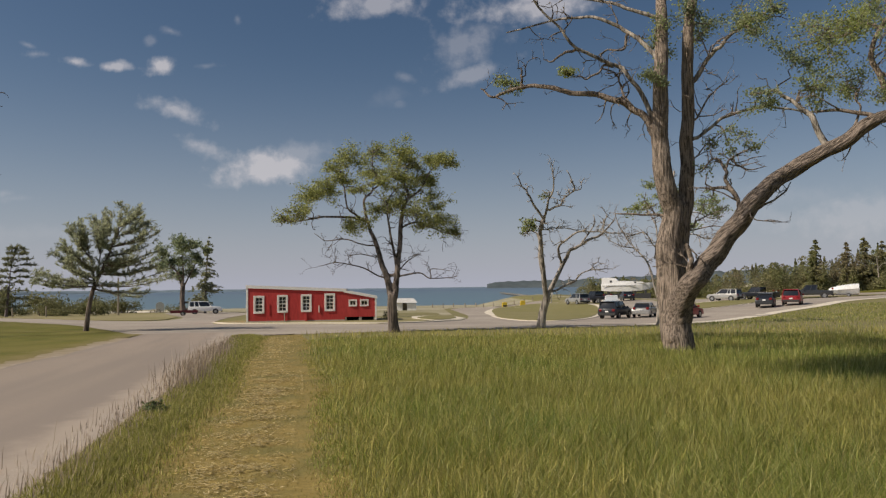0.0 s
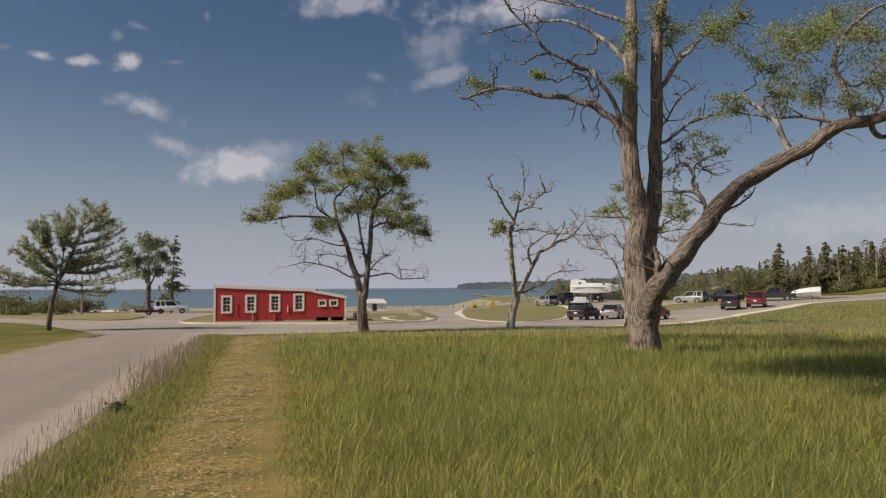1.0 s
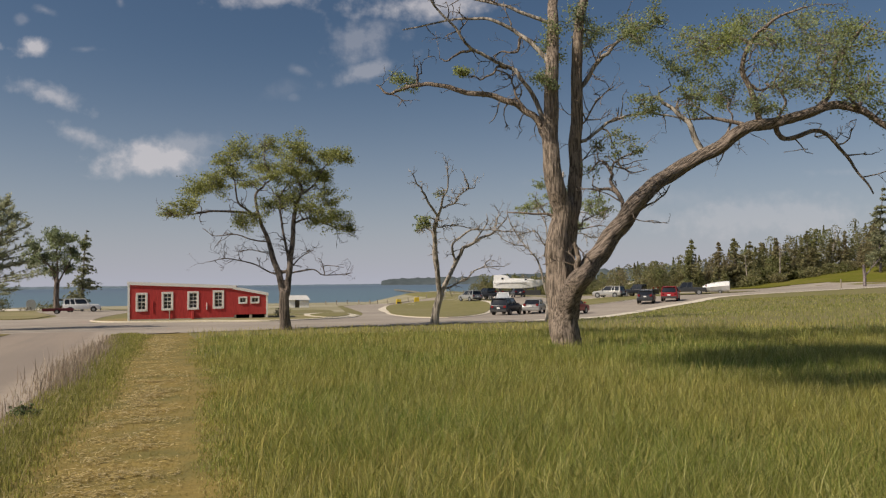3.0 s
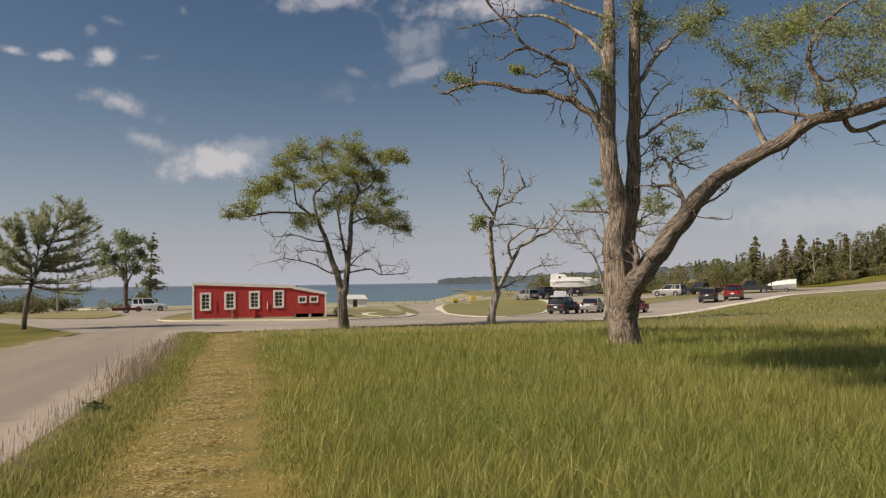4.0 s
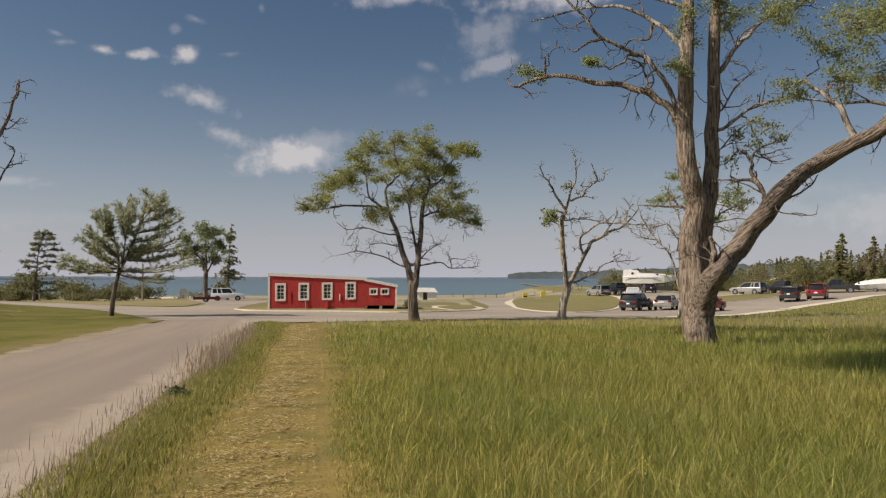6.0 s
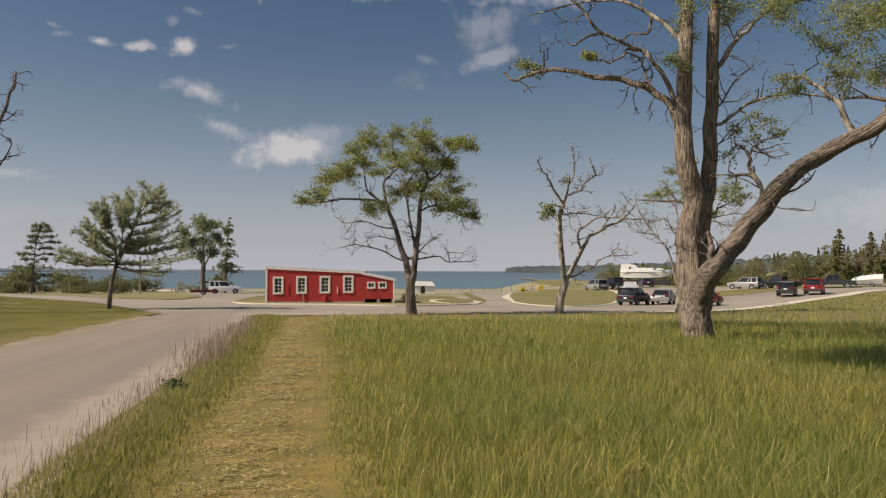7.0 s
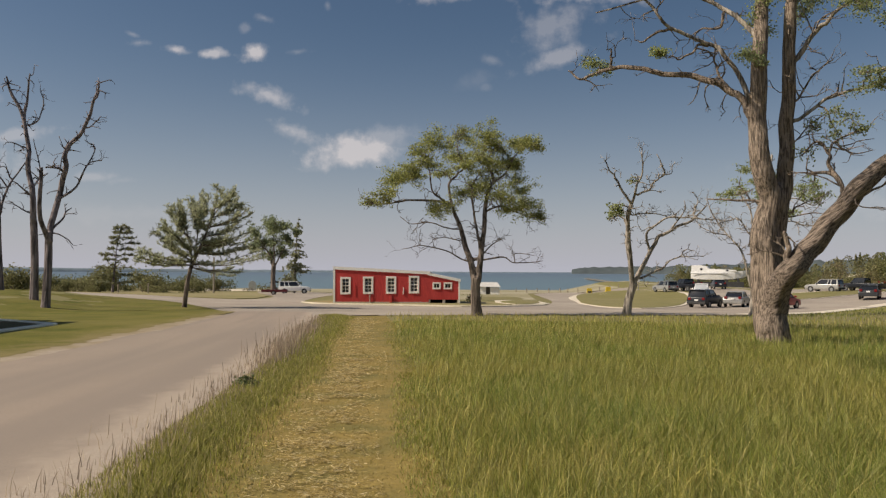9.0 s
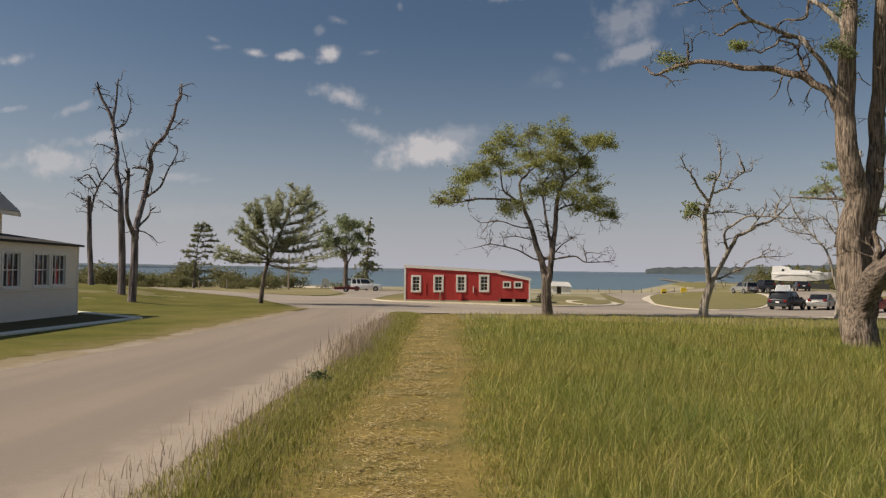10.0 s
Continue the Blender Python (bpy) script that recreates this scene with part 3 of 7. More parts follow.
    ob = new("water", mesh_of("water", np.stack([gx.ravel(), gy.ravel(), np.full(gx.size, LAKE)], -1), np.stack([i, i + 1, i + n + 1, i + n], -1), water))
    tagged(ob, "wide blue lake with small ripples", "lake", kind="structure")


def far_shore(name, pts, deep, mat, label):
    """A long low ridge of wooded land across the water; pts: x, y and height along its crest."""
    line = curve(pts, 14)
    rng = np.random.default_rng(3)
    rows = []
    for k, (x, y, h) in enumerate(line):
        h = max(0.2, h * (1 + 0.06 * rng.standard_normal()))
        d = np.array([x, y]) / math.hypot(x, y)
        for back, up in ((0, -6), (deep * 0.1, h * 0.55), (deep * 0.35, h * 0.85), (deep * 0.7, h), (deep, h * 0.9), (deep * 1.3, -6)):
            rows.append((x + d[0] * back, y + d[1] * back, LAKE + up))
    n, k = len(line), 6
    faces = [(a * k + b, (a + 1) * k + b, (a + 1) * k + b + 1, a * k + b + 1) for a in range(n - 1) for b in range(k - 1)]
    ob = new(name, mesh_of(name, rows, faces, mat, True))
    return tagged(ob, label, "far shore", kind="structure")


FAR_GREEN = material("far_wooded_ridge", (0.080, 0.097, 0.105), (0.10, 0.118, 0.122), 0.01, 1.0, fine=0.05, spec=0.0)
FAR_BLUE = material("hazy_far_shore", (0.16, 0.205, 0.24), (0.18, 0.22, 0.25), 0.004, 1.0, fine=0.02, spec=0.0)

build_ground()
build_surfaces()
far_shore("backdrop_headland", [(124, 2400, 1.7), (139, 2400, 19.8), (265, 2390, 24.8), (447, 2300, 28.9), (629, 2100, 36), (744, 1900, 43), (951, 1600, 45), (1158, 1200, 40)], 500, FAR_GREEN, "dark wooded headland across the bay")
far_shore("backdrop_far_shore", [(-3391, 1800, 18.2), (-2729, 2800, 21.5), (-1985, 3700, 16.5), (-1241, 4100, 12.4), (-579, 4300, 6.6), (0, 4350, 5), (331, 4400, 4.1)], 150, FAR_BLUE, "thin hazy far shore on the horizon")


# ---- grass ----
def blades(xy, height, width, lean, rng, wind=(0.05, 0.02)):
    """Bent tapering blades, five corners and three triangles each."""
    n = len(xy)
    turn = rng.uniform(0, 2 * np.pi, n)
    side = np.stack([np.cos(turn), np.sin(turn), np.zeros(n)], -1) * (width / 2)[:, None]
    tip = np.stack([wind[0] + lean * rng.standard_normal(n), wind[1] + lean * rng.standard_normal(n), np.ones(n)], -1) * height[:, None]
    base = np.stack([xy[:, 0], xy[:, 1], gz(xy[:, 0], xy[:, 1])], -1)
    mid = base + tip * np.array([0.32, 0.32, 0.55])
    v = np.stack([base - side, base + side, mid + side * 0.8, mid - side * 0.8, base + tip], 1).reshape(-1, 3)
    o = (np.arange(n) * 5)[:, None]
    f = np.stack([o + [0, 1, 2], o + [0, 2, 3], o + [3, 2, 4]], 1).reshape(-1, 3)
    return v, f


def ring_scatter(rng, counts, half=0.80):
    """Points in rings round the path's start, given the number for each ring; most ahead, the rest all round."""
    out = []
    for r0, r1, n in counts:
        r = np.sqrt(rng.uniform(r0 * r0, r1 * r1, n))
        a = rng.uniform(-half, half, n)
        out.append(np.stack([r * np.sin(a), r * np.cos(a)], -1))
    return np.concatenate(out)


def stuff(name, v, f, mat, label, category):
    return tagged(new(name, mesh_of(name, v, f, mat)), label, category, kind="stuff")


def build_grass():
    rng = np.random.default_rng(11)
    # tall meadow
    p = ring_scatter(rng, ((1.9, 4.8, 38000), (4.8, 8.5, 95000), (8.5, 13.3, 125000), (13.3, 20.6, 105000), (20.6, 31.4, 76000), (31.4, 84.6, 76000)), 0.95)
    p = np.concatenate([p, np.stack([rng.uniform(-2, 70, 16000), rng.uniform(-18, 72, 16000)], -1)])
    back = ring_scatter(rng, ((1.6, 4.8, 52000), (4.8, 9.7, 56000), (9.7, 19.3, 34000)), 3.14159)
    p = np.concatenate([p, back[np.abs(np.arctan2(back[:, 0], back[:, 1])) > 0.93]])
    edge = path_right(p[:, 1]) + 0.02 + 0.25 * rng.random(len(p))
    keep = (p[:, 0] > edge) & (p[:, 1] < field_far(p[:, 0]) - 0.3) & (np.hypot(p[:, 0] - 6.35, p[:, 1] - 20.68) > 0.55) & (np.hypot(p[:, 0], p[:, 1]) > 1.3)
    p, edge = p[keep], edge[keep]
    d = np.hypot(p[:, 0], p[:, 1])
    clump = np.array([noise.noise(Vector((x * 0.55, y * 0.55, 3.0))) + 0.7 * noise.noise(Vector((x * 1.9, y * 1.9, 6.0))) for x, y in p])
    h = (0.235 + 0.08 * clump + 0.065 * rng.standard_normal(len(p))).clip(0.08, 0.6) * (0.22 + 0.78 * ease(0, 1.5, p[:, 0] - edge))
    h = h * (1 - 0.52 * ease(22, 37, p[:, 1]))
    w = (0.0032 + 0.00048 * d) * rng.uniform(0.7, 1.3, len(p))
    stuff("meadow_grass", *blades(p, h, w, 0.26 + 0.22 * ease(14, 5, d), rng), BLADE, "tall unmown green meadow grass, drier in patches", "grass")
    # paler seed stalks above the meadow
    q = ring_scatter(rng, ((2.7, 7.3, 5200), (7.3, 14.5, 9000), (14.5, 36.3, 11000)), 0.9)
    q = q[(q[:, 0] > path_right(q[:, 1]) + 0.4) & (q[:, 1] < field_far(q[:, 0]) - 1)]
    dq = np.hypot(q[:, 0], q[:, 1])
    stuff("meadow_seed_stalks", *blades(q, rng.normal(0.31, 0.06, len(q)).clip(0.15, 0.55), 0.0020 + 0.00037 * dq, 0.25, rng), STALK, "pale dry seed stalks among the meadow grass", "grass")
    # coarse dry blades standing up out of the nearest grass
    q = ring_scatter(rng, ((2.1, 4.8, 5000), (4.8, 8.5, 11000), (8.5, 14.5, 10000)), 0.8)
    patchy = np.array([noise.noise(Vector((x * 0.5, y * 0.5, 9.0))) for x, y in q])
    q = q[(q[:, 0] > path_right(q[:, 1]) + 0.5) & (patchy + rng.normal(0, 0.25, len(q)) > 0)]
    dq = np.hypot(q[:, 0], q[:, 1])
    stuff("coarse_dry_grass", *blades(q, rng.normal(0.22, 0.06, len(q)).clip(0.08, 0.38), 0.0050 + 0.00050 * dq, 0.5, rng), STALK, "coarse straw-coloured blades among the meadow grass", "grass")
    # strip between path and road
    y = np.concatenate([rng.uniform(1.8, 9.7, 25000), rng.uniform(9.7, 19.3, 21000), rng.uniform(19.3, 35.7, 18000), rng.uniform(-14.5, 1.8, 14000)])
    s = rng.random(len(y))
    lo, hi = road_right(y) + 0.02, path_left(y) + 0.1
    s = np.where((s > 0.62) & (rng.random(len(y)) < 0.55), s * 0.62, s)
    x = lo + (hi - lo) * s + 0.10 * rng.standard_normal(len(y)) * (s > 0.5)
    d = np.hypot(x, y)
    h = (0.035 + 0.075 * np.sin(np.pi * np.clip(s * 0.95 + 0.12, 0, 1)) + 0.03 * rng.standard_normal(len(y))).clip(0.03, 0.32)
    stuff("verge_grass", *blades(np.stack([x, y], -1), h, (0.0035 + 0.00074 * d) * rng.uniform(0.7, 1.3, len(y)), 0.32, rng), VERGE_BLADE, "rough grass strip between path and road", "grass")
    # purple seed heads leaning over the road edge, tallest half way along
    y = np.concatenate([rng.uniform(-12, 1.8, 1200), rng.uniform(1.8, 17, 1900), rng.uniform(13.5, 25.5, 900), rng.uniform(24, 34, 500)])
    x = road_right(y) + rng.normal(0.10, 0.24, len(y))
    d = np.hypot(x, y)
    tall = rng.normal(0.16, 0.065, len(y)).clip(0.05, 0.36) * (1 + 1.1 * ease(12.5, 16, y) * ease(27, 22, y))
    stuff("verge_seed_heads", *blades(np.stack([x, y], -1), tall, 0.004 + 0.00050 * d, 0.16, rng, (0.05, 0.0)), SEED, "purplish dry seed heads along the road edge", "grass")
    # cut stubble and clippings on the path
    y = np.concatenate([rng.uniform(-10.9, 2.4, 7000), rng.uniform(2.4, 8.5, 8000), rng.uniform(8.5, 16.9, 6000), rng.uniform(16.9, 36.3, 5000)])
    x = path_left(y) - 0.3 + (path_right(y) - path_left(y) + 0.75) * rng.random(len(y))
    d = np.hypot(x, y)
    stuff("path_stubble", *blades(np.stack([x, y], -1), rng.uniform(0.010, 0.035, len(y)), 0.003 + 0.00074 * d, 0.8, rng), SHORT, "short yellow-green stubble on the mown path", "grass")
    y = np.concatenate([rng.uniform(-10.9, 2.4, 6000), rng.uniform(2.4, 8.5, 15000), rng.uniform(8.5, 16.9, 13000), rng.uniform(16.9, 33.9, 8000)])
    x = path_left(y) + 0.1 + (path_right(y) - path_left(y) - 0.2) * np.clip(rng.normal(0.5, 0.22, len(y)), 0, 1)
    lies = np.array([noise.noise(Vector((a * 1.7, b * 1.9, 7.0))) + 0.6 * noise.noise(Vector((a * 4.0, b * 5.0, 2.0))) for a, b in zip(x, y)]) + rng.normal(0, 0.24, len(y)) > 0.06
    x, y = x[lies], y[lies]
    n, d, a = len(y), np.hypot(x, y), rng.normal(0.1, 0.8, len(y))
    long, wide = rng.uniform(0.022, 0.065, n), 0.0025 + 0.00066 * d
    al, ac = np.stack([np.cos(a), np.sin(a), rng.normal(0, 0.12, n)], -1) * long[:, None] / 2, np.stack([-np.sin(a), np.cos(a), rng.normal(0, 0.2, n)], -1) * wide[:, None] / 2
    c = np.stack([x, y, gz(x, y) + rng.uniform(0.016, 0.045, n)], -1)
    v = np.stack([c - al - ac, c + al - ac, c + al + ac, c - al + ac], 1).reshape(-1, 3)
    stuff("path_clippings", v, (np.arange(n) * 4)[:, None] + np.array([0, 1, 2, 3]), CLIPPING, "bleached straw clippings lying on the path", "straw")


build_grass()


# ---- trees ----
def tube(line, radii, sides, twist=0.0, rng=None, lumpy=0.0):
    """A tapering tube along a line, with ring corners pushed in and out by lumpy."""
    line, radii = np.asarray(line, dtype=float), np.asarray(radii, dtype=float)
    n = len(line)
    t = np.gradient(line, axis=0)
    t /= np.linalg.norm(t, axis=1)[:, None] + 1e-9
    ref = np.array([0.9, 0.3, 0.1]) if abs(t[0][2]) > 0.6 else np.array([0.05, 0.1, 1.0])
    a = np.cross(t, ref)
    a /= np.linalg.norm(a, axis=1)[:, None] + 1e-9
    b = np.cross(t, a)
    ang = np.arange(sides) * 2 * np.pi / sides
    ring = np.cos(ang)[None, :, None] * a[:, None] + np.sin(ang)[None, :, None] * b[:, None]
    r = np.repeat(radii[:, None], sides, 1)
    if lumpy and rng is not None:
        ridge = rng.normal(0, lumpy, sides)[None] * 0.8 + rng.normal(0, lumpy * 0.22, (n, sides))
        r = r * (1 + ridge)
    v = (line[:, None] + ring * r[..., None]).reshape(-1, 3)
    i = np.arange(n - 1)[:, None] * sides
    j = np.arange(sides)[None]
    k = (j + 1) % sides
    f = np.stack([i + j, i + k, i + sides + k, i + sides + j], -1).reshape(-1, 4)
    end = np.arange(sides) + (n - 1) * sides
    cap = np.stack([end, np.roll(end, -1), np.full(sides, len(v)), np.full(sides, len(v))], -1)
    foot = np.stack([np.roll(np.arange(sides), -1), np.arange(sides), np.full(sides, len(v) + 1)], -1)
    return np.concatenate([v, line[-1:], line[:1]]), f, np.concatenate([cap[:, :3], foot])


class Pieces:
    """Corners and faces gathered into one mesh."""

    def __init__(self):
        self.v, self.f, self.n = [], [], 0

    def add(self, v, f):
        self.v.append(np.asarray(v, dtype=np.float32)), self.f.append(np.asarray(f) + self.n)
        self.n += len(v)

    def tris(self):
        out = []
        for f in self.f:
            out.append(f if f.shape[1] == 3 else np.concatenate([f[:, [0, 1, 2]], f[:, [0, 2, 3]]]))
        return np.concatenate(self.v), np.concatenate(out)


def leaf_cards(centres, size, rng, long=1.6, out=None):
    """Small pointed four-cornered leaves at the given places."""
    n = len(centres)
    a = rng.normal(0, 1, (n, 3)) if out is None else out + rng.normal(0, 0.45, (n, 3))
    a /= np.linalg.norm(a, axis=1)[:, None] + 1e-9
    b = np.cross(a, rng.normal(0, 1, (n, 3)))
    b /= np.linalg.norm(b, axis=1)[:, None] + 1e-9
    s = (size * rng.uniform(0.6, 1.35, n))[:, None]
    c = np.asarray(centres)
    v = np.stack([c - a * s * long / 2, c + b * s / 2, c + a * s * long / 2, c - b * s / 2], 1).reshape(-1, 3)
    return v, (np.arange(n) * 4)[:, None] + np.array([0, 1, 2, 3])


class Tree:
    """A tree whose main limbs are drawn as lines in the upright plane that faces the path's start: across and up, in metres, from its foot."""

    def __init__(self, name, x, y, label, bark, leaf, seed, category="tree", group="", sink=0.15, fused=1, grain=0.05, lean=0.0):
        az = math.atan2(x, y)
        self.ob = thing(name, pose(x, y, float(gz(x, y)), 0, 0, -math.degrees(az)), label, category, group)
        self.rng, self.bark, self.leaf = np.random.default_rng(seed), bark, leaf
        self.limbs, self.twigs, self.crown, self.first = [], Pieces(), Pieces(), True
        self.sink, self.fused, self.grain, self.core, self.lean = sink, fused, grain, Pieces(), lean
        self.eye = np.array([0.0, -math.hypot(x, y), EYE[2] - float(gz(x, y))])

    def spot(self, u, w, h):
        """A place drawn at (u, h) in the facing plane, moved w metres back along the line of sight."""
        p = np.array([u, 0.0, h])
        return self.eye + (p - self.eye) * (1 - w / self.eye[1])

    def nearest(self, q):
        best = None
        for line, radii in self.limbs:
            k = -self.eye[1] / (line[:, 1] - self.eye[1])
            d = np.hypot(line[:, 0] * k - q[0], self.eye[2] + (line[:, 2] - self.eye[2]) * k - q[1])
            k = int(d.argmin())
            if best is None or d[k] < best[0]:
                best = (d[k], line[k], radii[k])
        return best

    def limb(self, r0, r1, *pts, fan=0.35, crook=1.0, bark=None, back=None, upright=False):
        """back: metres by which the limb soon runs behind the one that it grows from."""
        rng = self.rng
        if not upright:
            pts = [(u + self.lean * h, h) for u, h in pts]
        w = np.zeros(len(pts))
        if not self.first:
            w[:] = self.nearest(pts[0])[1][1]
            reach = math.dist(pts[0], pts[-1])
            way = rng.choice((-1, 1)) * rng.uniform(0.3, 1.0) * fan
            steps = np.concatenate([[0], np.cumsum([math.dist(a, b) for a, b in zip(pts, pts[1:])])])
            w = w + way * steps + np.cumsum(rng.normal(0, 0.03 * reach, len(pts))) * (steps > 0)
            if back is not None:
                w = self.nearest(pts[0])[1][1] + back * ease(0, 1.6, steps)
        marks = [self.spot(u, d, h) for (u, h), d in zip(pts, w)]
        if not self.first:
            root = self.nearest(pts[0])[1]
            gap = np.linalg.norm(root - marks[0])
            marks = [root] + (marks if gap > 0.08 else marks[1:])
        line = curve(marks, 7)
        s = np.linspace(0, 1, len(line))
        radii = r1 + (r0 - r1) * (1 - s) ** 0.85
        if self.first:
            radii = r0 + (r1 - r0) * s
            radii = radii * (1 + 0.16 * np.exp(-np.clip(line[:, 2], 0, 9) / (1.6 * r0)))
            line[0, 2] = min(line[0, 2], 0) - self.sink
        else:
            shake = rng.normal(0, 1, line.shape)
            for _ in range(2):
                shake[1:-1] = (shake[:-2] + shake[1:-1] + shake[2:]) / 2.2
            shake = shake * (0.10 * np.minimum(radii, 0.12) + 0.012)[:, None] * crook
            shake[:2] = 0
            line = line + shake
        sides = 22 if r0 > 0.3 else 12 if r0 > 0.12 else 8 if r0 > 0.06 else 6
        v, f, cap = tube(line, radii, sides, rng=rng, lumpy=0.07 if r0 > 0.2 else 0.04)
        tri = np.concatenate([f[:, [0, 1, 2]], f[:, [0, 2, 3]], cap])
        if self.fused > 0:
            self.core.add(v, tri)
            self.fused -= 1
            if self.fused == 0:
                ob = child("trunk", mesh_of("trunk", *self.core.tris(), self.bark, True), self.ob)
                re = ob.modifiers.new("fuse", "REMESH")
                re.mode, re.voxel_size, re.use_smooth_shade = "VOXEL", self.grain, True
                sm = ob.modifiers.new("ease", "SMOOTH")
                sm.factor, sm.iterations = 0.5, 6
        else:
            child("limb", mesh_of("limb", v, tri, bark or self.bark, True), self.ob)
        self.first = False
        self.limbs.append((line, radii))
        return self

    def twig(self, start, way, length, r, forks=2, bend=0.42, droop=0.0):
        """A thin crooked shoot that forks; returns the places of its tips."""
        rng = self.rng
        n = max(4, int(length / 0.16)) if length < 1.5 else 9
        p, d, line = np.array(start, dtype=float), np.array(way, dtype=float), [np.array(start, dtype=float)]
        d /= np.linalg.norm(d) + 1e-9
        for _ in range(n - 1):
            d = d + rng.normal(0, bend, 3) * np.array([1, 1, 0.8]) + np.array([0, 0, -droop])
            d /= np.linalg.norm(d) + 1e-9
            p = p + d * length / (n - 1)
            line.append(p)
        line = np.array(line)
        v, f, cap = tube(line, np.linspace(r, max(r * 0.35, 0.004), n), 4 if r < 0.03 else 5)
        self.twigs.add(v, np.concatenate([f[:, [0, 1, 2]], f[:, [0, 2, 3]], cap]))
        tips = [line]
        if forks:
            for _ in range(int(rng.integers(1, forks + 2))):
                k = int(rng.integers(n // 3, n))
                side = d + rng.normal(0, 0.9, 3)
                tips += self.twig(line[min(k, n - 1)], side, length * rng.uniform(0.35, 0.6), r * 0.6, forks - 1, bend, droop)
        return tips

    def bare_twigs(self, count, length, r, low=0.2, forks=2, up=0.35, skip=1, droop=0.0):
        """Leafless shoots scattered over the limbs past the trunk."""
        rng = self.rng
        use = [q for q in self.limbs[skip:]]
        weight = np.array([len(q[0]) for q in use], dtype=float)
        for _ in range(count):
            line, radii = use[int(rng.choice(len(use), p=weight / weight.sum()))]
            k = int(rng.integers(int(low * len(line)), len(line)))
            t = line[min(k + 1, len(line) - 1)] - line[k - 1]
            t /= np.linalg.norm(t) + 1e-9
            way = t * 0.5 + rng.normal(0, 0.8, 3) + np.array([0, 0, up])
            self.twig(line[k], way, length * rng.uniform(0.5, 1.3), min(r, radii[k] * 0.7), forks, droop=droop)
        return self

    def clump(self, u, h, r, leaves=160, size=0.07, flat=0.6, shoots=6, depth=None, long=1.6, thick=0.6):
        """A spray of leafy shoots, carried on a branch from the nearest limb."""
        rng = self.rng
        u = u + self.lean * h
        _, root, rr = self.nearest((u, h))
        w = root[1] + rng.normal(0, 0.8 * r) if depth is None else depth
        c = self.spot(u, w, h)
        gap = np.linalg.norm(c - root)
        if gap > 0.12:
            n = 6
            s = np.linspace(0, 1, n)[:, None]
            line = root + (c - root) * s + rng.normal(0, 0.05 * gap, (n, 3)) * (s * (1 - s) * 4)
            v, f, cap = tube(line, np.linspace(min(rr * 0.6, 0.01 + 0.018 * gap + 0.01), 0.008, n), 5)
            self.twigs.add(v, np.concatenate([f[:, [0, 1, 2]], f[:, [0, 2, 3]], cap]))
        spots = []
        for _ in range(shoots):
            way = rng.normal(0, 1, 3) * np.array([1, 1, flat])
            for line in self.twig(c + rng.normal(0, 0.15 * r, 3), way, r * rng.uniform(0.6, 1.15), 0.010 + 0.006 * r, 1, 0.3):
                spots.append(line)
        spots = np.concatenate(spots)
        pick = spots[rng.integers(0, len(spots), leaves)]
        pick = pick + rng.normal(0, 0.14 * r + 0.05, (leaves, 3)) * np.array([1, 1, thick])
        if thick < 0.5:
            # a level tier: the spray is drawn flat and its rim droops a little
            off = pick - c
            pick[:, 2] = c[2] + off[:, 2] * 0.85 - 0.10 * (off[:, 0] ** 2 + off[:, 1] ** 2) / r
        v, f = leaf_cards(pick, size, rng, long)
        self.crown.add(v, f)
        return self

    def needles(self, count, length, r, size=0.16, low=0.3, flat=0.3, per=26, skip=1, up=0.1):
        """Side shoots with brushes of needles along the limbs."""
        rng = self.rng
        use = self.limbs[skip:]
        weight = np.array([len(q[0]) for q in use], dtype=float)
        for _ in range(count):
            line, radii = use[int(rng.choice(len(use), p=weight / weight.sum()))]
            k = int(rng.integers(int(low * len(line)), len(line)))
            t = line[min(k + 1, len(line) - 1)] - line[k - 1]
            t /= np.linalg.norm(t) + 1e-9
            way = t * 1.1 + rng.normal(0, 0.5, 3) * np.array([1, 1, flat]) + np.array([0, 0, up])
            for run in self.twig(line[k], way, length * rng.uniform(0.5, 1.2), r, 1, 0.13):
                pick = run[rng.integers(len(run) // 4, len(run), per)]
                d = run[-1] - run[0]
                d /= np.linalg.norm(d) + 1e-9
                v, f = leaf_cards(pick + rng.normal(0, 0.045, (per, 3)) * np.array([1, 1, 0.5]), size * 0.115, rng, 8.5, np.repeat(d[None] * 1.3 + np.array([0, 0, 0.12]), per, 0))
                self.crown.add(v, f)
        return self

    def done(self):
        if self.twigs.n:
            tagged(child("fine_branching", mesh_of("fine_branching", *self.twigs.tris(), self.bark), self.ob), kind="stuff")
        if self.crown.n:
            tagged(child("crown", mesh_of("crown", *self.crown.tris(), self.leaf), self.ob), kind="stuff")
        return self.ob


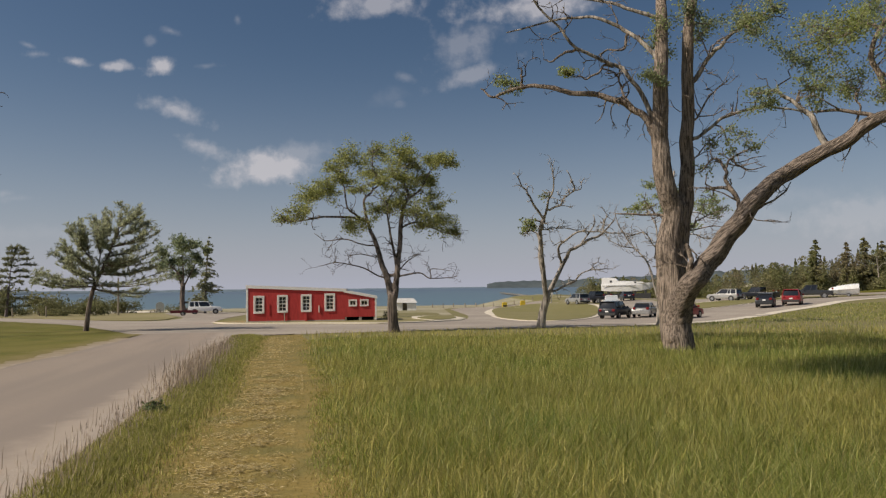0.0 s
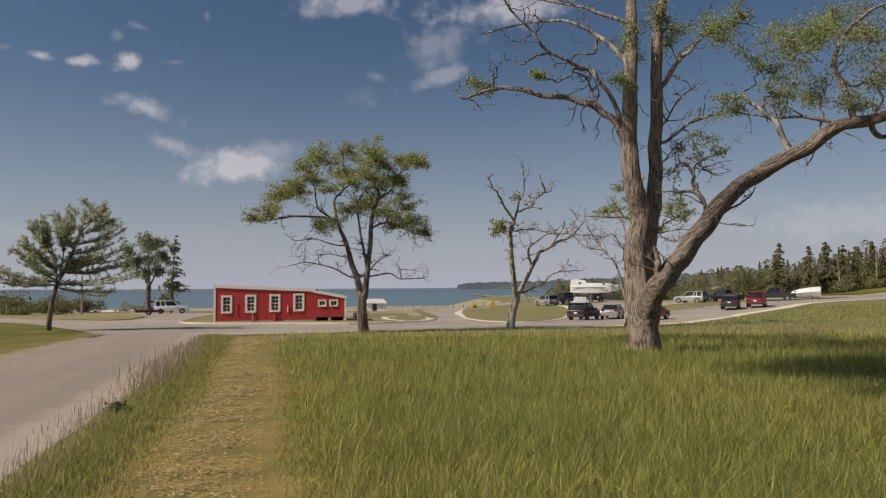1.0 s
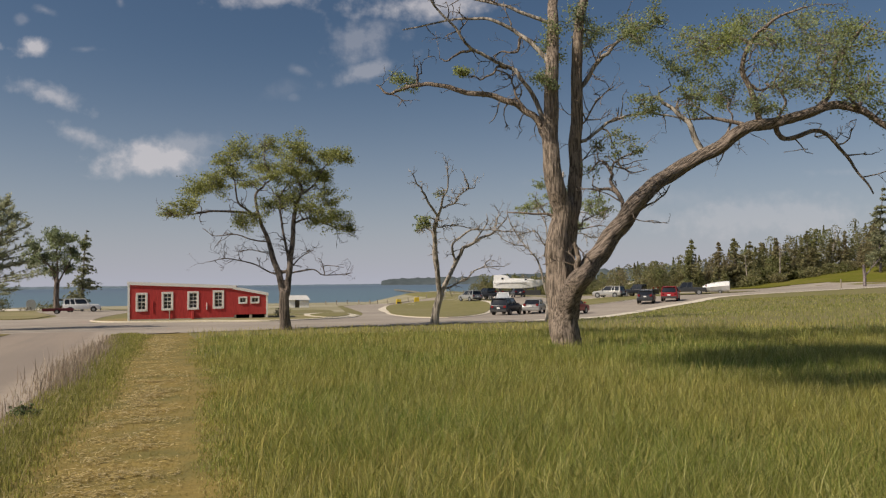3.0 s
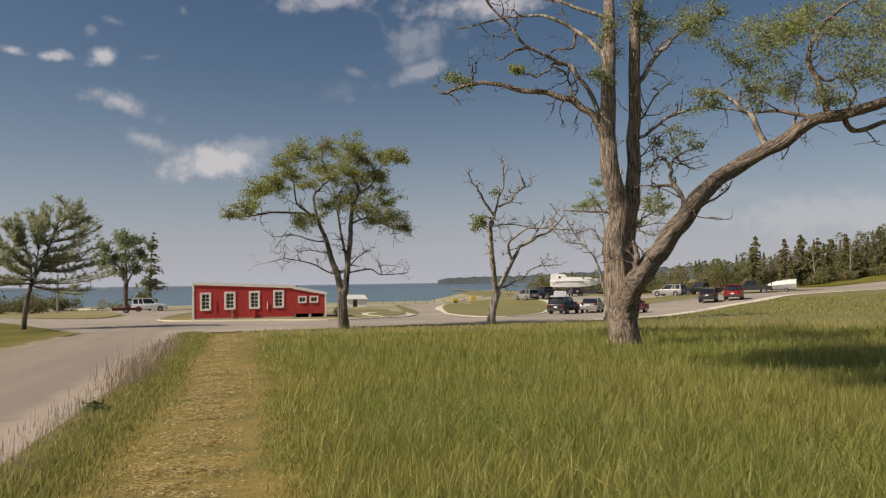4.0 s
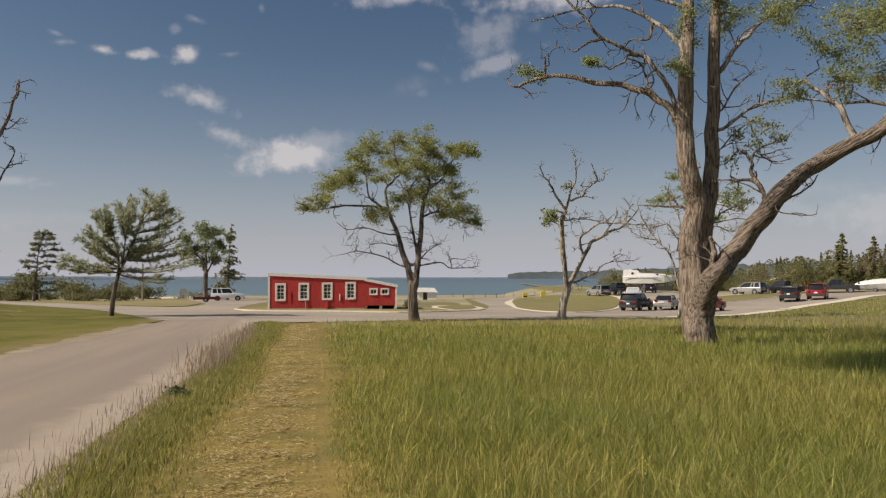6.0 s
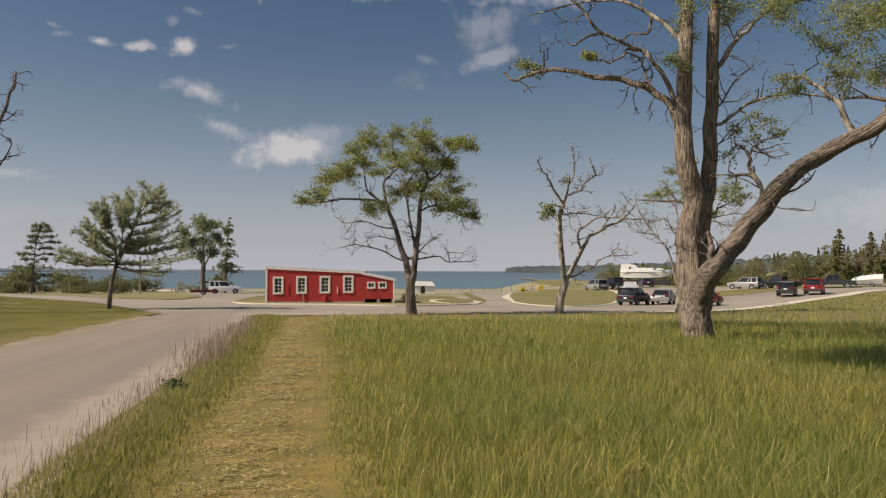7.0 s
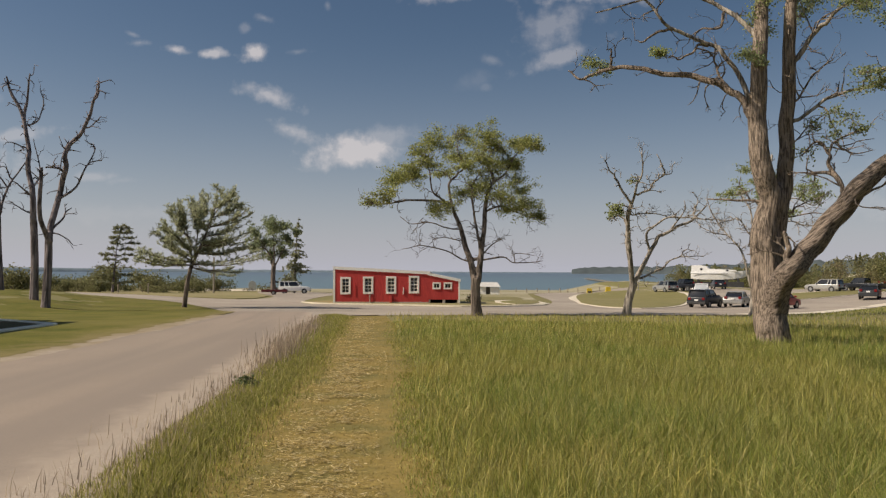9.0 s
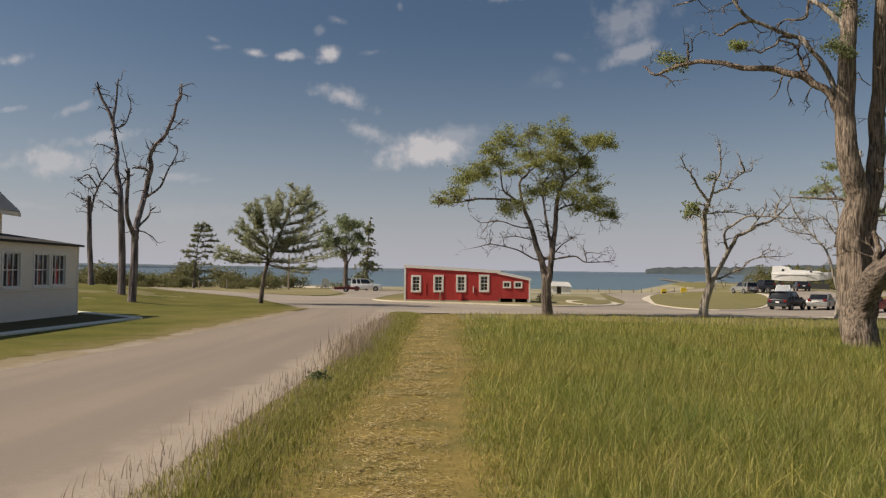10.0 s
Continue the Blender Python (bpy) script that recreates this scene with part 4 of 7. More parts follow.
def big_locust():
    t = Tree("locust_tree", 6.32, 20.56, "large old locust tree with furrowed bark and sparse crown", BARK, LEAF_OLD, 4, fused=3, grain=0.045, lean=-0.026)
    t.limb(0.42, 0.08, (0, -0.1), (0.03, 0.9), (0.04, 1.8), (0.0, 2.9))
    t.limb(0.41, 0.10, (-0.02, 0.5), (-0.1, 1.9), (-0.13, 2.92), (0.07, 3.89), (-0.1, 4.88), (-0.14, 6.03), (-0.04, 7.68), (0.06, 9.19), (0.15, 10.4), (0.06, 11.7), fan=0.05)
    t.limb(0.29, 0.10, (-0.02, 1.1), (0.06, 2.0), (0.2, 3.0), (0.37, 3.88), (0.54, 5.01), (0.57, 6.32), (0.7, 8.12), (0.83, 9.44), (1.16, 10.75), (1.43, 11.9), back=0.55)
    t.limb(0.31, 0.06, (0.0, 0.95), (0.13, 1.5), (0.44, 2.02), (0.88, 2.58), (1.52, 3.39), (2.15, 4.29), (3.07, 4.97), (4.11, 5.54), (5.13, 6.11), (6.11, 6.32), (7.21, 6.65), (8.13, 6.44), (9, 5.78), fan=0.08, bark=BARK_BOUGH, upright=True)
    t.limb(0.12, 0.02, (-0.27, 6.12), (-0.77, 6.9), (-1.59, 7.3), (-2.59, 7.63), (-3.62, 7.88), (-4.42, 7.86), (-4.95, 7.66), (-5.3, 7.95), crook=1.8)
    t.limb(0.08, 0.02, (-0.32, 6.46), (-0.83, 7.75), (-1.24, 8.29), (-2.23, 8.8), (-2.65, 9.28), (-3.42, 10.31), (-3.77, 11.15), crook=2.2, bark=BARK_GREY)
    t.limb(0.08, 0.02, (-0.09, 8.36), (-0.89, 9.24), (-1.71, 9.67), (-2.56, 9.79), (-4.4, 9.58), crook=2.2, bark=BARK_GREY)
    t.limb(0.07, 0.02, (0, 9.53), (-1.04, 10.01), (-2.21, 10.41), (-3.07, 10.89), crook=2.2, bark=BARK_GREY)
    t.limb(0.09, 0.02, (0.77, 7.54), (1.26, 8.21), (1.66, 8.62), (2.44, 9.2), (3.28, 9.52), crook=2.2, bark=BARK_GREY)
    t.limb(0.04, 0.012, (0.86, 6.54), (1.23, 7.17), (1.7, 7.47))
    t.limb(0.06, 0.02, (0.84, 5.97), (1.45, 6.47), (2.22, 6.62), (2.97, 6.68), (3.7, 6.48), crook=2.2, bark=BARK_GREY)
    t.limb(0.10, 0.02, (3.93, 5.44), (3.77, 6.19), (3.49, 6.61), (2.98, 7.12), (2.23, 7.02), crook=2.2, bark=BARK_GREY)
    t.limb(0.07, 0.02, (5.27, 6.14), (4.43, 6.46), (3.7, 6.48))
    t.limb(0.09, 0.02, (5.69, 6.24), (5.45, 7.25), (5.22, 7.86), (5.57, 8.65), (6.23, 9.21), (7.06, 9.43))
    t.limb(0.09, 0.02, (7.07, 6.59), (7.56, 7.08), (7.66, 7.84), (8.09, 8.4), (8.64, 8.96))
    t.limb(0.08, 0.02, (6.04, 6.28), (6.25, 5.77), (7.18, 5.97), (7.69, 5.42), (8.03, 4.88), (8.42, 4.19))
    t.limb(0.045, 0.012, (1.93, 3.74), (2.39, 4.03), (2.87, 4.32), (3.13, 4.61))
    t.limb(0.07, 0.035, (1.78, 3.95), (1.75, 4.22), (1.50, 4.55), (1.05, 4.54))
    t.limb(0.06, 0.015, (1.72, 4.2), (1.52, 4.74), (1.51, 5.06), (1.25, 5.37), (0.85, 5.03))
    t.limb(0.04, 0.012, (1.51, 5.06), (1.62, 5.33), (1.88, 5.5), (2.45, 5.62))
    t.limb(0.03, 0.01, (1.70, 5.35), (1.82, 5.18), (2.1, 5.06), (2.5, 5.07))
    t.limb(0.03, 0.01, (0.72, 5.4), (1.14, 5.85), (1.57, 6.18))
    t.limb(0.03, 0.01, (0.55, 3.55), (0.72, 3.71), (1.15, 3.88), (1.49, 4.04))
    t.limb(0.025, 0.01, (0.45, 3.42), (1.06, 3.51), (1.39, 3.45))
    t.limb(0.05, 0.018, (-0.1, 3.85), (-0.87, 3.94), (-1.52, 3.95))
    t.limb(0.09, 0.06, (0.42, 2.3), (0.47, 2.6), (0.36, 3.05), fan=0.02)
    t.limb(0.03, 0.01, (4.69, 5.9), (4.61, 5.44), (4.38, 5.14))
    for a, b, c, d in (((-0.6, 6.75), (-1.1, 7.35), (-1.2, 7.9), (-1.5, 8.05)), ((-1.24, 8.29), (-1.7, 8.2), (-2.1, 7.95), (-2.4, 8.0)), ((-0.89, 9.24), (-1.0, 8.8), (-1.5, 8.75), (-1.7, 8.4)),
                       ((-3.9, 7.86), (-4.05, 8.2), (-4.0, 8.4), (-4.15, 8.5)), ((-2.23, 8.8), (-2.7, 8.75), (-3.1, 8.6), (-3.3, 8.7)), ((6.0, 6.3), (6.3, 6.9), (6.1, 7.4), (6.5, 7.9)),
                       ((5.5, 7.3), (5.9, 7.2), (6.3, 7.4), (6.6, 7.3)), ((7.6, 7.4), (7.2, 7.7), (7.3, 8.3), (6.9, 8.7)), ((5.5, 8.5), (5.0, 8.7), (4.7, 8.4), (4.3, 8.5)), ((4.6, 5.82), (4.9, 6.3), (4.8, 6.7), (5.05, 7.1))):
        t.limb(0.045, 0.012, a, b, c, d, crook=2.4)
    t.bare_twigs(150, 0.95, 0.026, 0.25, 2, skip=4)
    for u, h, r in ((-4.4, 8.05, 0.45), (-2.58, 8.2, 0.22), (-0.1, 8.95, 0.55), (-0.34, 7.88, 0.4), (1.36, 9.14, 0.7), (2.3, 9.1, 0.8), (3.0, 9.4, 0.5),
                    (0.9, 9.6, 0.5), (2.7, 6.9, 0.62), (3.45, 7.9, 0.66), (4.35, 8.3, 0.95), (3.72, 7.07, 0.6), (4.94, 8.7, 0.95)):
        t.clump(u, h, r, int(260 + 1150 * r), 0.044, thick=0.52)
    for u, h, r in ((4.6, 7.16, 0.66), (5.93, 8.77, 0.95), (6.57, 7.47, 0.8), (7.0, 8.5, 0.95), (7.8, 7.97, 0.95), (7.9, 7.06, 0.8), (5.7, 6.6, 0.6),
                    (8.4, 8.8, 0.95), (8.8, 6.5, 0.9), (0.3, 11.2, 0.95), (1.57, 11.2, 1.1)):
        t.clump(u, h, r, int(260 + 1150 * r), 0.044, thick=0.52)
    for u, h, r in ((1.65, 6.1, 0.3), (2.05, 6.0, 0.32), (1.2, 5.75, 0.26), (1.05, 5.15, 0.26), (1.75, 5.5, 0.28), (2.25, 5.6, 0.25)):
        t.clump(u, h, r, 150, 0.045, 0.5, 5)
    # the crown goes on behind, and overhead past the bare lower limbs
    for u, h, r, w in ((2.6, 8.9, 0.7, 2.6), (4.2, 8.6, 0.8, -2.8), (5.2, 8.9, 0.9, 2.8), (6.1, 8.4, 0.9, -3.2), (6.9, 8.9, 0.9, 3.0), (7.7, 8.2, 0.9, -2.6), (4.0, 7.4, 0.6, 3.4), (8.3, 7.2, 0.8, -3.4), (7.0, 7.3, 0.7, -2.2)):
        t.clump(u, h, r, int(700 * r), 0.044, depth=w)
    # leaf clumps added out of view overhead, placed to shade the meadow
    rng = random.Random(77)
    turn, foot = math.atan2(6.4, 20.56), (6.4, 20.56)
    for k in range(112):
        x, y = (rng.uniform(-7.7, 2.3), rng.uniform(17.0, 25.0)) if k % 3 == 0 else (rng.uniform(-5.6, 0.8), rng.uniform(5.6, 15.0))
        # clumps are left out where they would shade the stems
        if -2.3 < (x - foot[0]) * 0.305 - (y - foot[1]) * 0.952 < 4.6:
            continue
        z, r, leaves = max(12.3, 3.8 + 0.42 * math.hypot(x, y)) + rng.uniform(0.0, 1.5), 1.1, 950
        dx, dy = x - foot[0], y - foot[1]
        across, back = dx * math.cos(turn) - dy * math.sin(turn), dx * math.sin(turn) + dy * math.cos(turn)
        near = 1 - back / t.eye[1]
        t.clump(across / near, t.eye[2] + (z - t.eye[2]) / near, r, leaves, 0.065, depth=back)
    t.done()


def leafy_locust():
    t = Tree("locust_tree", -2.8, 37.61, "forked locust tree with flat-topped green crown above bare lower branches", BARK_THIN, LEAF_LOCUST, 9, fused=6, grain=0.035)
    t.limb(0.275, 0.240, (0, -0.1), (-0.1, 0.9), (-0.1, 1.95))
    t.limb(0.188, 0.084, (-0.15, 1.7), (-0.4, 2.9), (-0.8, 4.3), (-1.3, 5.6))
    t.limb(0.088, 0.024, (-1.2, 5.6), (-1.8, 5.9), (-2.3, 6.4), (-2.5, 7.4), (-2.8, 7.9))
    t.limb(0.088, 0.024, (-1.3, 5.7), (-1.5, 6.7), (-1.1, 7.2), (-0.7, 7.6), (-1, 8.4), (-1, 9.2))
    t.limb(0.100, 0.024, (0.1, 3), (0, 4.1), (-0.2, 5.3), (-0.3, 6.6), (0.2, 7.5), (0.4, 8.8))
    t.limb(0.188, 0.036, (0, 1.7), (0.2, 2.9), (0.3, 4.3), (0.5, 6.3), (0.8, 7), (0.5, 7.9), (1, 8.9))
    t.limb(0.062, 0.014, (0.7, 6.8), (1.5, 7.4), (2, 8.3), (2.6, 8.9))
    t.limb(0.075, 0.014, (-1.5, 5.7), (-2.5, 5.9), (-3.7, 5.9), (-4.9, 5.7), (-5.7, 5.8))
    t.limb(0.056, 0.014, (-0.5, 2.8), (-1.6, 3.3), (-2.8, 3.6), (-3.8, 3.4))
    t.limb(0.050, 0.014, (-0.9, 4.4), (-1.6, 4.5), (-2.5, 4.8), (-3.4, 4.7), (-4, 5.1))
    t.limb(0.037, 0.012, (-0.8, 3.8), (-1.6, 4), (-2.3, 3.9))
    t.limb(0.056, 0.014, (0.2, 2.8), (1.3, 3), (1.9, 2.7), (3.3, 2.8))
    t.limb(0.031, 0.012, (1.9, 2.7), (1.9, 3.2), (2.9, 3.1))
    t.limb(0.050, 0.012, (0.3, 3.2), (0.8, 3.7), (1.4, 4))
    t.limb(0.062, 0.014, (0.4, 5.3), (1.1, 5.6), (2, 5.3), (2.8, 5), (3.3, 4.9))
    t.bare_twigs(150, 0.85, 0.027, 0.3, 2, skip=2)
    for u, h, r in ((-2.4, 8.9, 0.8), (-1, 9.25, 0.7), (0.5, 9.3, 0.75), (2.6, 8.9, 0.7), (2, 8.8, 0.5), (-2.8, 7.9, 0.65), (-4.2, 6.9, 0.95), (-4.9, 6.2, 0.6), (-5.5, 5.85, 0.42),
                    (-1.1, 8.2, 0.8), (0.1, 8, 0.8), (1.4, 7.8, 0.6), (-2.2, 5.5, 0.75), (-0.6, 6.3, 0.7), (1.3, 6.1, 0.8), (2.5, 5.7, 0.78), (3.1, 5.1, 0.36), (-3.4, 7.3, 0.7)):
        t.clump(u, h, 1.12 * r, int(2250 * r), 0.058, 0.34, 12, thick=0.52)
    for u, h, r in ((-1.6, 7.3, 0.6), (0.6, 6.9, 0.6), (0.1, 6.6, 0.7), (1.6, 5.4, 0.5), (0.4, 8.7, 0.7), (-0.5, 7.6, 0.6), (-3.0, 8.4, 0.5), (1.0, 8.6, 0.6), (1.9, 7.9, 0.6), (2.4, 6.4, 0.6), (1.9, 6.9, 0.55), (3.0, 8.7, 0.45), (0.9, 7.6, 0.6)):
        t.clump(u, h, 1.12 * r, int(1500 * r), 0.058, 0.34, 12, thick=0.52)
    t.done()


def grey_locusts():
    t = Tree("locust_tree", 4.93, 40.02, "mostly bare grey locust tree with one leafy tuft", BARK_GREY, LEAF_OLD, 21, fused=2, grain=0.035)
    t.limb(0.23, 0.20, (0, -0.1), (0.1, 0.8), (0.4, 1.75))
    t.limb(0.15, 0.10, (0.3, 1.5), (0.23, 3.1), (0.1, 5.16), (0.3, 5.9))
    t.limb(0.08, 0.02, (0.25, 5.7), (0.5, 6.7), (0.79, 7.57), (0.82, 8.9), crook=2.5)
    t.limb(0.07, 0.02, (0.3, 5.9), (-0.41, 7.05), (-0.8, 7.6), (-1.13, 8.4), crook=2.5)
    t.limb(0.06, 0.02, (0.5, 6.45), (1.1, 6.7), (1.51, 7.16), (1.97, 7.52), (1.63, 8.47), crook=2.5)
    t.limb(0.04, 0.015, (1.9, 7.5), (2.3, 7.5), (2.5, 8.1), crook=2.5)
    t.limb(0.06, 0.025, (0.2, 5.5), (-0.16, 5.92), (-0.9, 5.75), crook=2)
    t.limb(0.08, 0.03, (0.2, 2.6), (-0.05, 4.1), (-0.1, 5.1), (-0.6, 5.3), crook=2)
    t.limb(0.13, 0.025, (0.4, 1.64), (1.24, 3.65), (2.16, 4.37), (3.43, 5.07), (4.15, 5.78), crook=2.5)
    t.limb(0.08, 0.02, (1.15, 3.5), (1.18, 4.57), (2.18, 5.1), (3.25, 5.16), (4.74, 5.03), crook=2.5)
    t.limb(0.05, 0.015, (2.16, 4.37), (2.9, 5.45), (2.92, 6.0), crook=2.5)
    t.limb(0.045, 0.015, (3.43, 5.07), (3.62, 5.79), (3.55, 6.26), crook=2.5)
    t.limb(0.075, 0.015, (0.66, 2.0), (1.76, 2.54), (2.66, 3.07), (3.9, 3.14), crook=2.5)
    t.limb(0.04, 0.012, (0.3, 5.3), (1.1, 5.4), (2.1, 5.3), (2.3, 5.5), crook=2.5)
    t.limb(0.035, 0.012, (2.7, 3.1), (3.0, 3.5), (3.3, 3.4), crook=2.5)
    t.bare_twigs(150, 0.6, 0.03, 0.25, 2)
    t.clump(-0.5, 5.6, 0.45, 190, 0.105).clump(-0.75, 5.3, 0.3, 80, 0.105).clump(0.3, 7.1, 0.3, 40, 0.1)
    t.done()
    t = Tree("locust_tree", 11.75, 41.72, "half-bare locust tree standing behind the large one", BARK_GREY, LEAF_OLD, 33, fused=2, grain=0.035)
    t.limb(0.25, 0.22, (0.1, -0.1), (0.2, 1.4), (0.3, 3.1))
    t.limb(0.16, 0.07, (0.2, 2.6), (0.7, 4.9), (0.8, 7), (1.1, 8.7))
    t.limb(0.08, 0.02, (0, 1.5), (-0.4, 3.4), (-1.1, 4.3), (-1.6, 4.9))
    t.limb(0.06, 0.012, (0.2, 3.6), (0, 5.6), (-0.5, 6.5), (-1.1, 6.6))
    t.limb(0.05, 0.012, (-1.5, 4.8), (-2.0, 5.7), (-2.26, 6.5))
    t.limb(0.05, 0.012, (-0.09, 4.44), (-0.61, 5.24), (-1.54, 5.08), (-2.3, 5.11))
    t.limb(0.04, 0.012, (-1.1, 4.4), (-1.8, 4.5), (-2.6, 4.9), (-2.9, 5.4))
    t.limb(0.06, 0.012, (0.8, 5.6), (2, 6.3), (3.1, 5.9), (3.8, 6.6))
    t.limb(0.06, 0.012, (0.8, 4.9), (1.9, 5.1), (2.8, 4.8), (3.5, 5))
    t.bare_twigs(120, 0.7, 0.028, 0.3, 2)
    for u, h, r in ((-0.16, 7.95, 0.45), (-0.38, 6.8, 0.7), (-1.2, 6.7, 0.5), (0.36, 7.15, 0.5), (0.5, 6.5, 0.65), (1.4, 7.6, 0.65), (2.6, 6.6, 0.65), (3.2, 6.3, 0.65), (2, 5.5, 0.5), (3.1, 7, 0.5)):
        t.clump(u, h, r, int(650 * r), 0.075, 0.4, 8)
    t.done()


def dead_trees():
    group = "dead trees on the lawn"
    t = Tree("dead_tree", -26.69, 37.97, "tall forked dead tree with dark bare limbs on the lawn", BARK_DEAD, LEAF_LOCUST, 41, group=group, fused=2)
    t.limb(0.25, 0.20, (-0.1, -0.1), (0, 2.3), (0, 4.3))
    t.limb(0.20, 0.06, (0, 4.0), (0.4, 6.3), (0.7, 8), (0.9, 9.1), (1.7, 10.3), (2.1, 11.7), (2.4, 12.9), crook=1.9)
    t.limb(0.09, 0.02, (0.4, 6.1), (1.3, 6.9), (1.9, 8.2), (2.6, 8.5), crook=1.9)
    t.limb(0.05, 0.02, (1.9, 10.3), (2.5, 11), crook=1.9)
    t.limb(0.10, 0.04, (0.7, 7.8), (0.2, 7.9), (-0.2, 7.9), crook=1.9)
    t.limb(0.08, 0.02, (0, 4.3), (0.7, 5.2), (1.1, 5.7), crook=1.9)
    t.limb(0.06, 0.02, (0.1, 4.3), (0.7, 4.1), (1.2, 3.6), crook=1.9)
    t.limb(0.14, 0.09, (0, 3.7), (-0.4, 5.3), (-0.4, 7.9), crook=1.9)
    t.limb(0.05, 0.02, (1, 9.1), (0.6, 8.5), (0.4, 7.4), crook=1.9)
    t.limb(0.04, 0.02, (1.9, 8.2), (2.2, 9.2), (1.7, 9.6), crook=1.9)
    t.bare_twigs(60, 0.75, 0.045, 0.3, 1, droop=0.04)
    t.done()
    t = Tree("dead_tree", -30.53, 42.32, "tall dead tree with dark upright branches on the lawn", BARK_DEAD, LEAF_LOCUST, 42, group=group, fused=2)
    t.limb(0.25, 0.21, (-0.1, 0), (-0.1, 2.4), (-0.2, 4.9))
    t.limb(0.20, 0.06, (-0.2, 4.6), (-0.3, 6.3), (-0.5, 8.4), (-0.8, 11.0), (-1.5, 12.7), (-1.8, 13.7), crook=1.9)
    t.limb(0.10, 0.04, (-0.8, 11.0), (-0.7, 12.4), (-0.6, 14.1), crook=1.9)
    t.limb(0.07, 0.02, (-0.8, 10.8), (-0.1, 11.1), (0.2, 12.4), (0, 13.2), crook=1.9)
    t.limb(0.07, 0.02, (-0.3, 6.5), (-1, 7.1), (-1.5, 7.3), crook=1.9)
    t.limb(0.06, 0.02, (-0.6, 9.4), (-1.4, 9.7), (-1.8, 9.6), crook=1.9)
    t.limb(0.06, 0.02, (-0.2, 5.3), (-1, 5.7), (-1.5, 6.1), crook=1.9)
    t.limb(0.06, 0.02, (-0.3, 6.9), (0.1, 8.0), (-0.3, 10.0), crook=1.9)
    t.bare_twigs(60, 0.75, 0.045, 0.3, 1, droop=0.04)
    t.done()
    t = Tree("dead_tree", -40.37, 51.75, "dead tree with a snapped dark trunk on the lawn", BARK_DEAD, LEAF_LOCUST, 43, group=group)
    t.limb(0.24, 0.17, (0.1, 0), (-0.1, 3.6), (-0.2, 7.2))
    t.limb(0.13, 0.04, (-0.1, 5.8), (0.4, 7.8), (1.6, 10.0), crook=1.9)
    t.limb(0.07, 0.03, (0.4, 7.9), (-0.3, 8.9), (-1.1, 8.2), crook=1.9)
    t.limb(0.06, 0.03, (-0.1, 6.5), (-0.9, 7.0), (-1.5, 7.3), crook=1.9)
    t.limb(0.06, 0.02, (0.7, 8.5), (0.2, 9.5), (-0.7, 9.1), crook=1.9)
    t.limb(0.06, 0.02, (0.5, 8.0), (-0.3, 7.8), (-1.2, 8.5), crook=1.9)
    t.bare_twigs(46, 0.85, 0.045, 0.3, 1, droop=0.04)
    t.done()


def lawn_pine():
    t = Tree("pine_tree", -22.17, 44.98, "wind-shaped pine tree with spreading dark green boughs", BARK_THIN, NEEDLE, 51, fused=3, grain=0.035)
    t.limb(0.16, 0.12, (0, 0), (0.15, 1.5), (0.4, 2.75))
    t.limb(0.11, 0.02, (0.4, 2.5), (0.9, 3.8), (1.4, 5.2), (1.8, 6.6), (1.95, 7.7))
    t.limb(0.07, 0.015, (0.4, 2.7), (0.3, 4.0), (0.0, 5.4), (-0.35, 6.5))
    t.limb(0.06, 0.012, (0.6, 3.3), (0.8, 5.0), (0.95, 6.4), (1.0, 7.3))
    t.limb(0.04, 0.010, (1.6, 5.9), (2.2, 6.7), (2.65, 7.35))
    # root across and up, then the tip: the boughs sweep out level and turn up at their ends
    boughs = ((0.35, 2.75, -2.6, 2.95), (0.35, 3.0, -2.35, 3.5), (0.3, 3.3, -1.75, 4.6), (0.25, 3.9, -1.2, 5.3), (0.15, 4.6, -0.9, 6.0), (0.35, 3.1, -1.3, 4.0),
              (0.5, 2.8, 4.4, 3.35), (0.45, 2.65, 3.3, 2.3), (0.8, 3.5, 3.6, 3.85), (1.0, 4.0, 3.85, 4.9), (1.2, 4.6, 3.6, 5.4), (1.4, 5.2, 4.1, 6.1), (1.6, 5.8, 3.4, 6.7),
              (1.75, 6.4, 2.9, 7.2), (0.8, 4.8, 0.3, 6.6), (0.9, 5.6, 1.4, 7.0), (0.1, 5.0, -0.6, 6.2), (1.3, 4.9, 0.6, 6.1), (0.9, 4.2, 2.6, 4.5), (0.7, 3.6, 2.2, 4.0), (0.35, 3.6, -0.9, 4.7))
    rng = random.Random(5)
    for u0, h0, u1, h1 in boughs:
        for k in range(3):
            du, dh = rng.uniform(-0.5, 0.15) * k * (1 if u1 > u0 else -1), rng.uniform(-0.25, 0.3) * k
            t.limb(0.042, 0.008, (u0, h0), ((u0 + u1) / 2, (h0 + h1) / 2 - 0.06 * abs(u1 - u0) + dh * 0.5), (u1 + du, h1 + dh), fan=1.05)
    t.needles(1650, 0.46, 0.008, 0.26, 0.18, 0.14, 9, up=0.2)
    t.done()


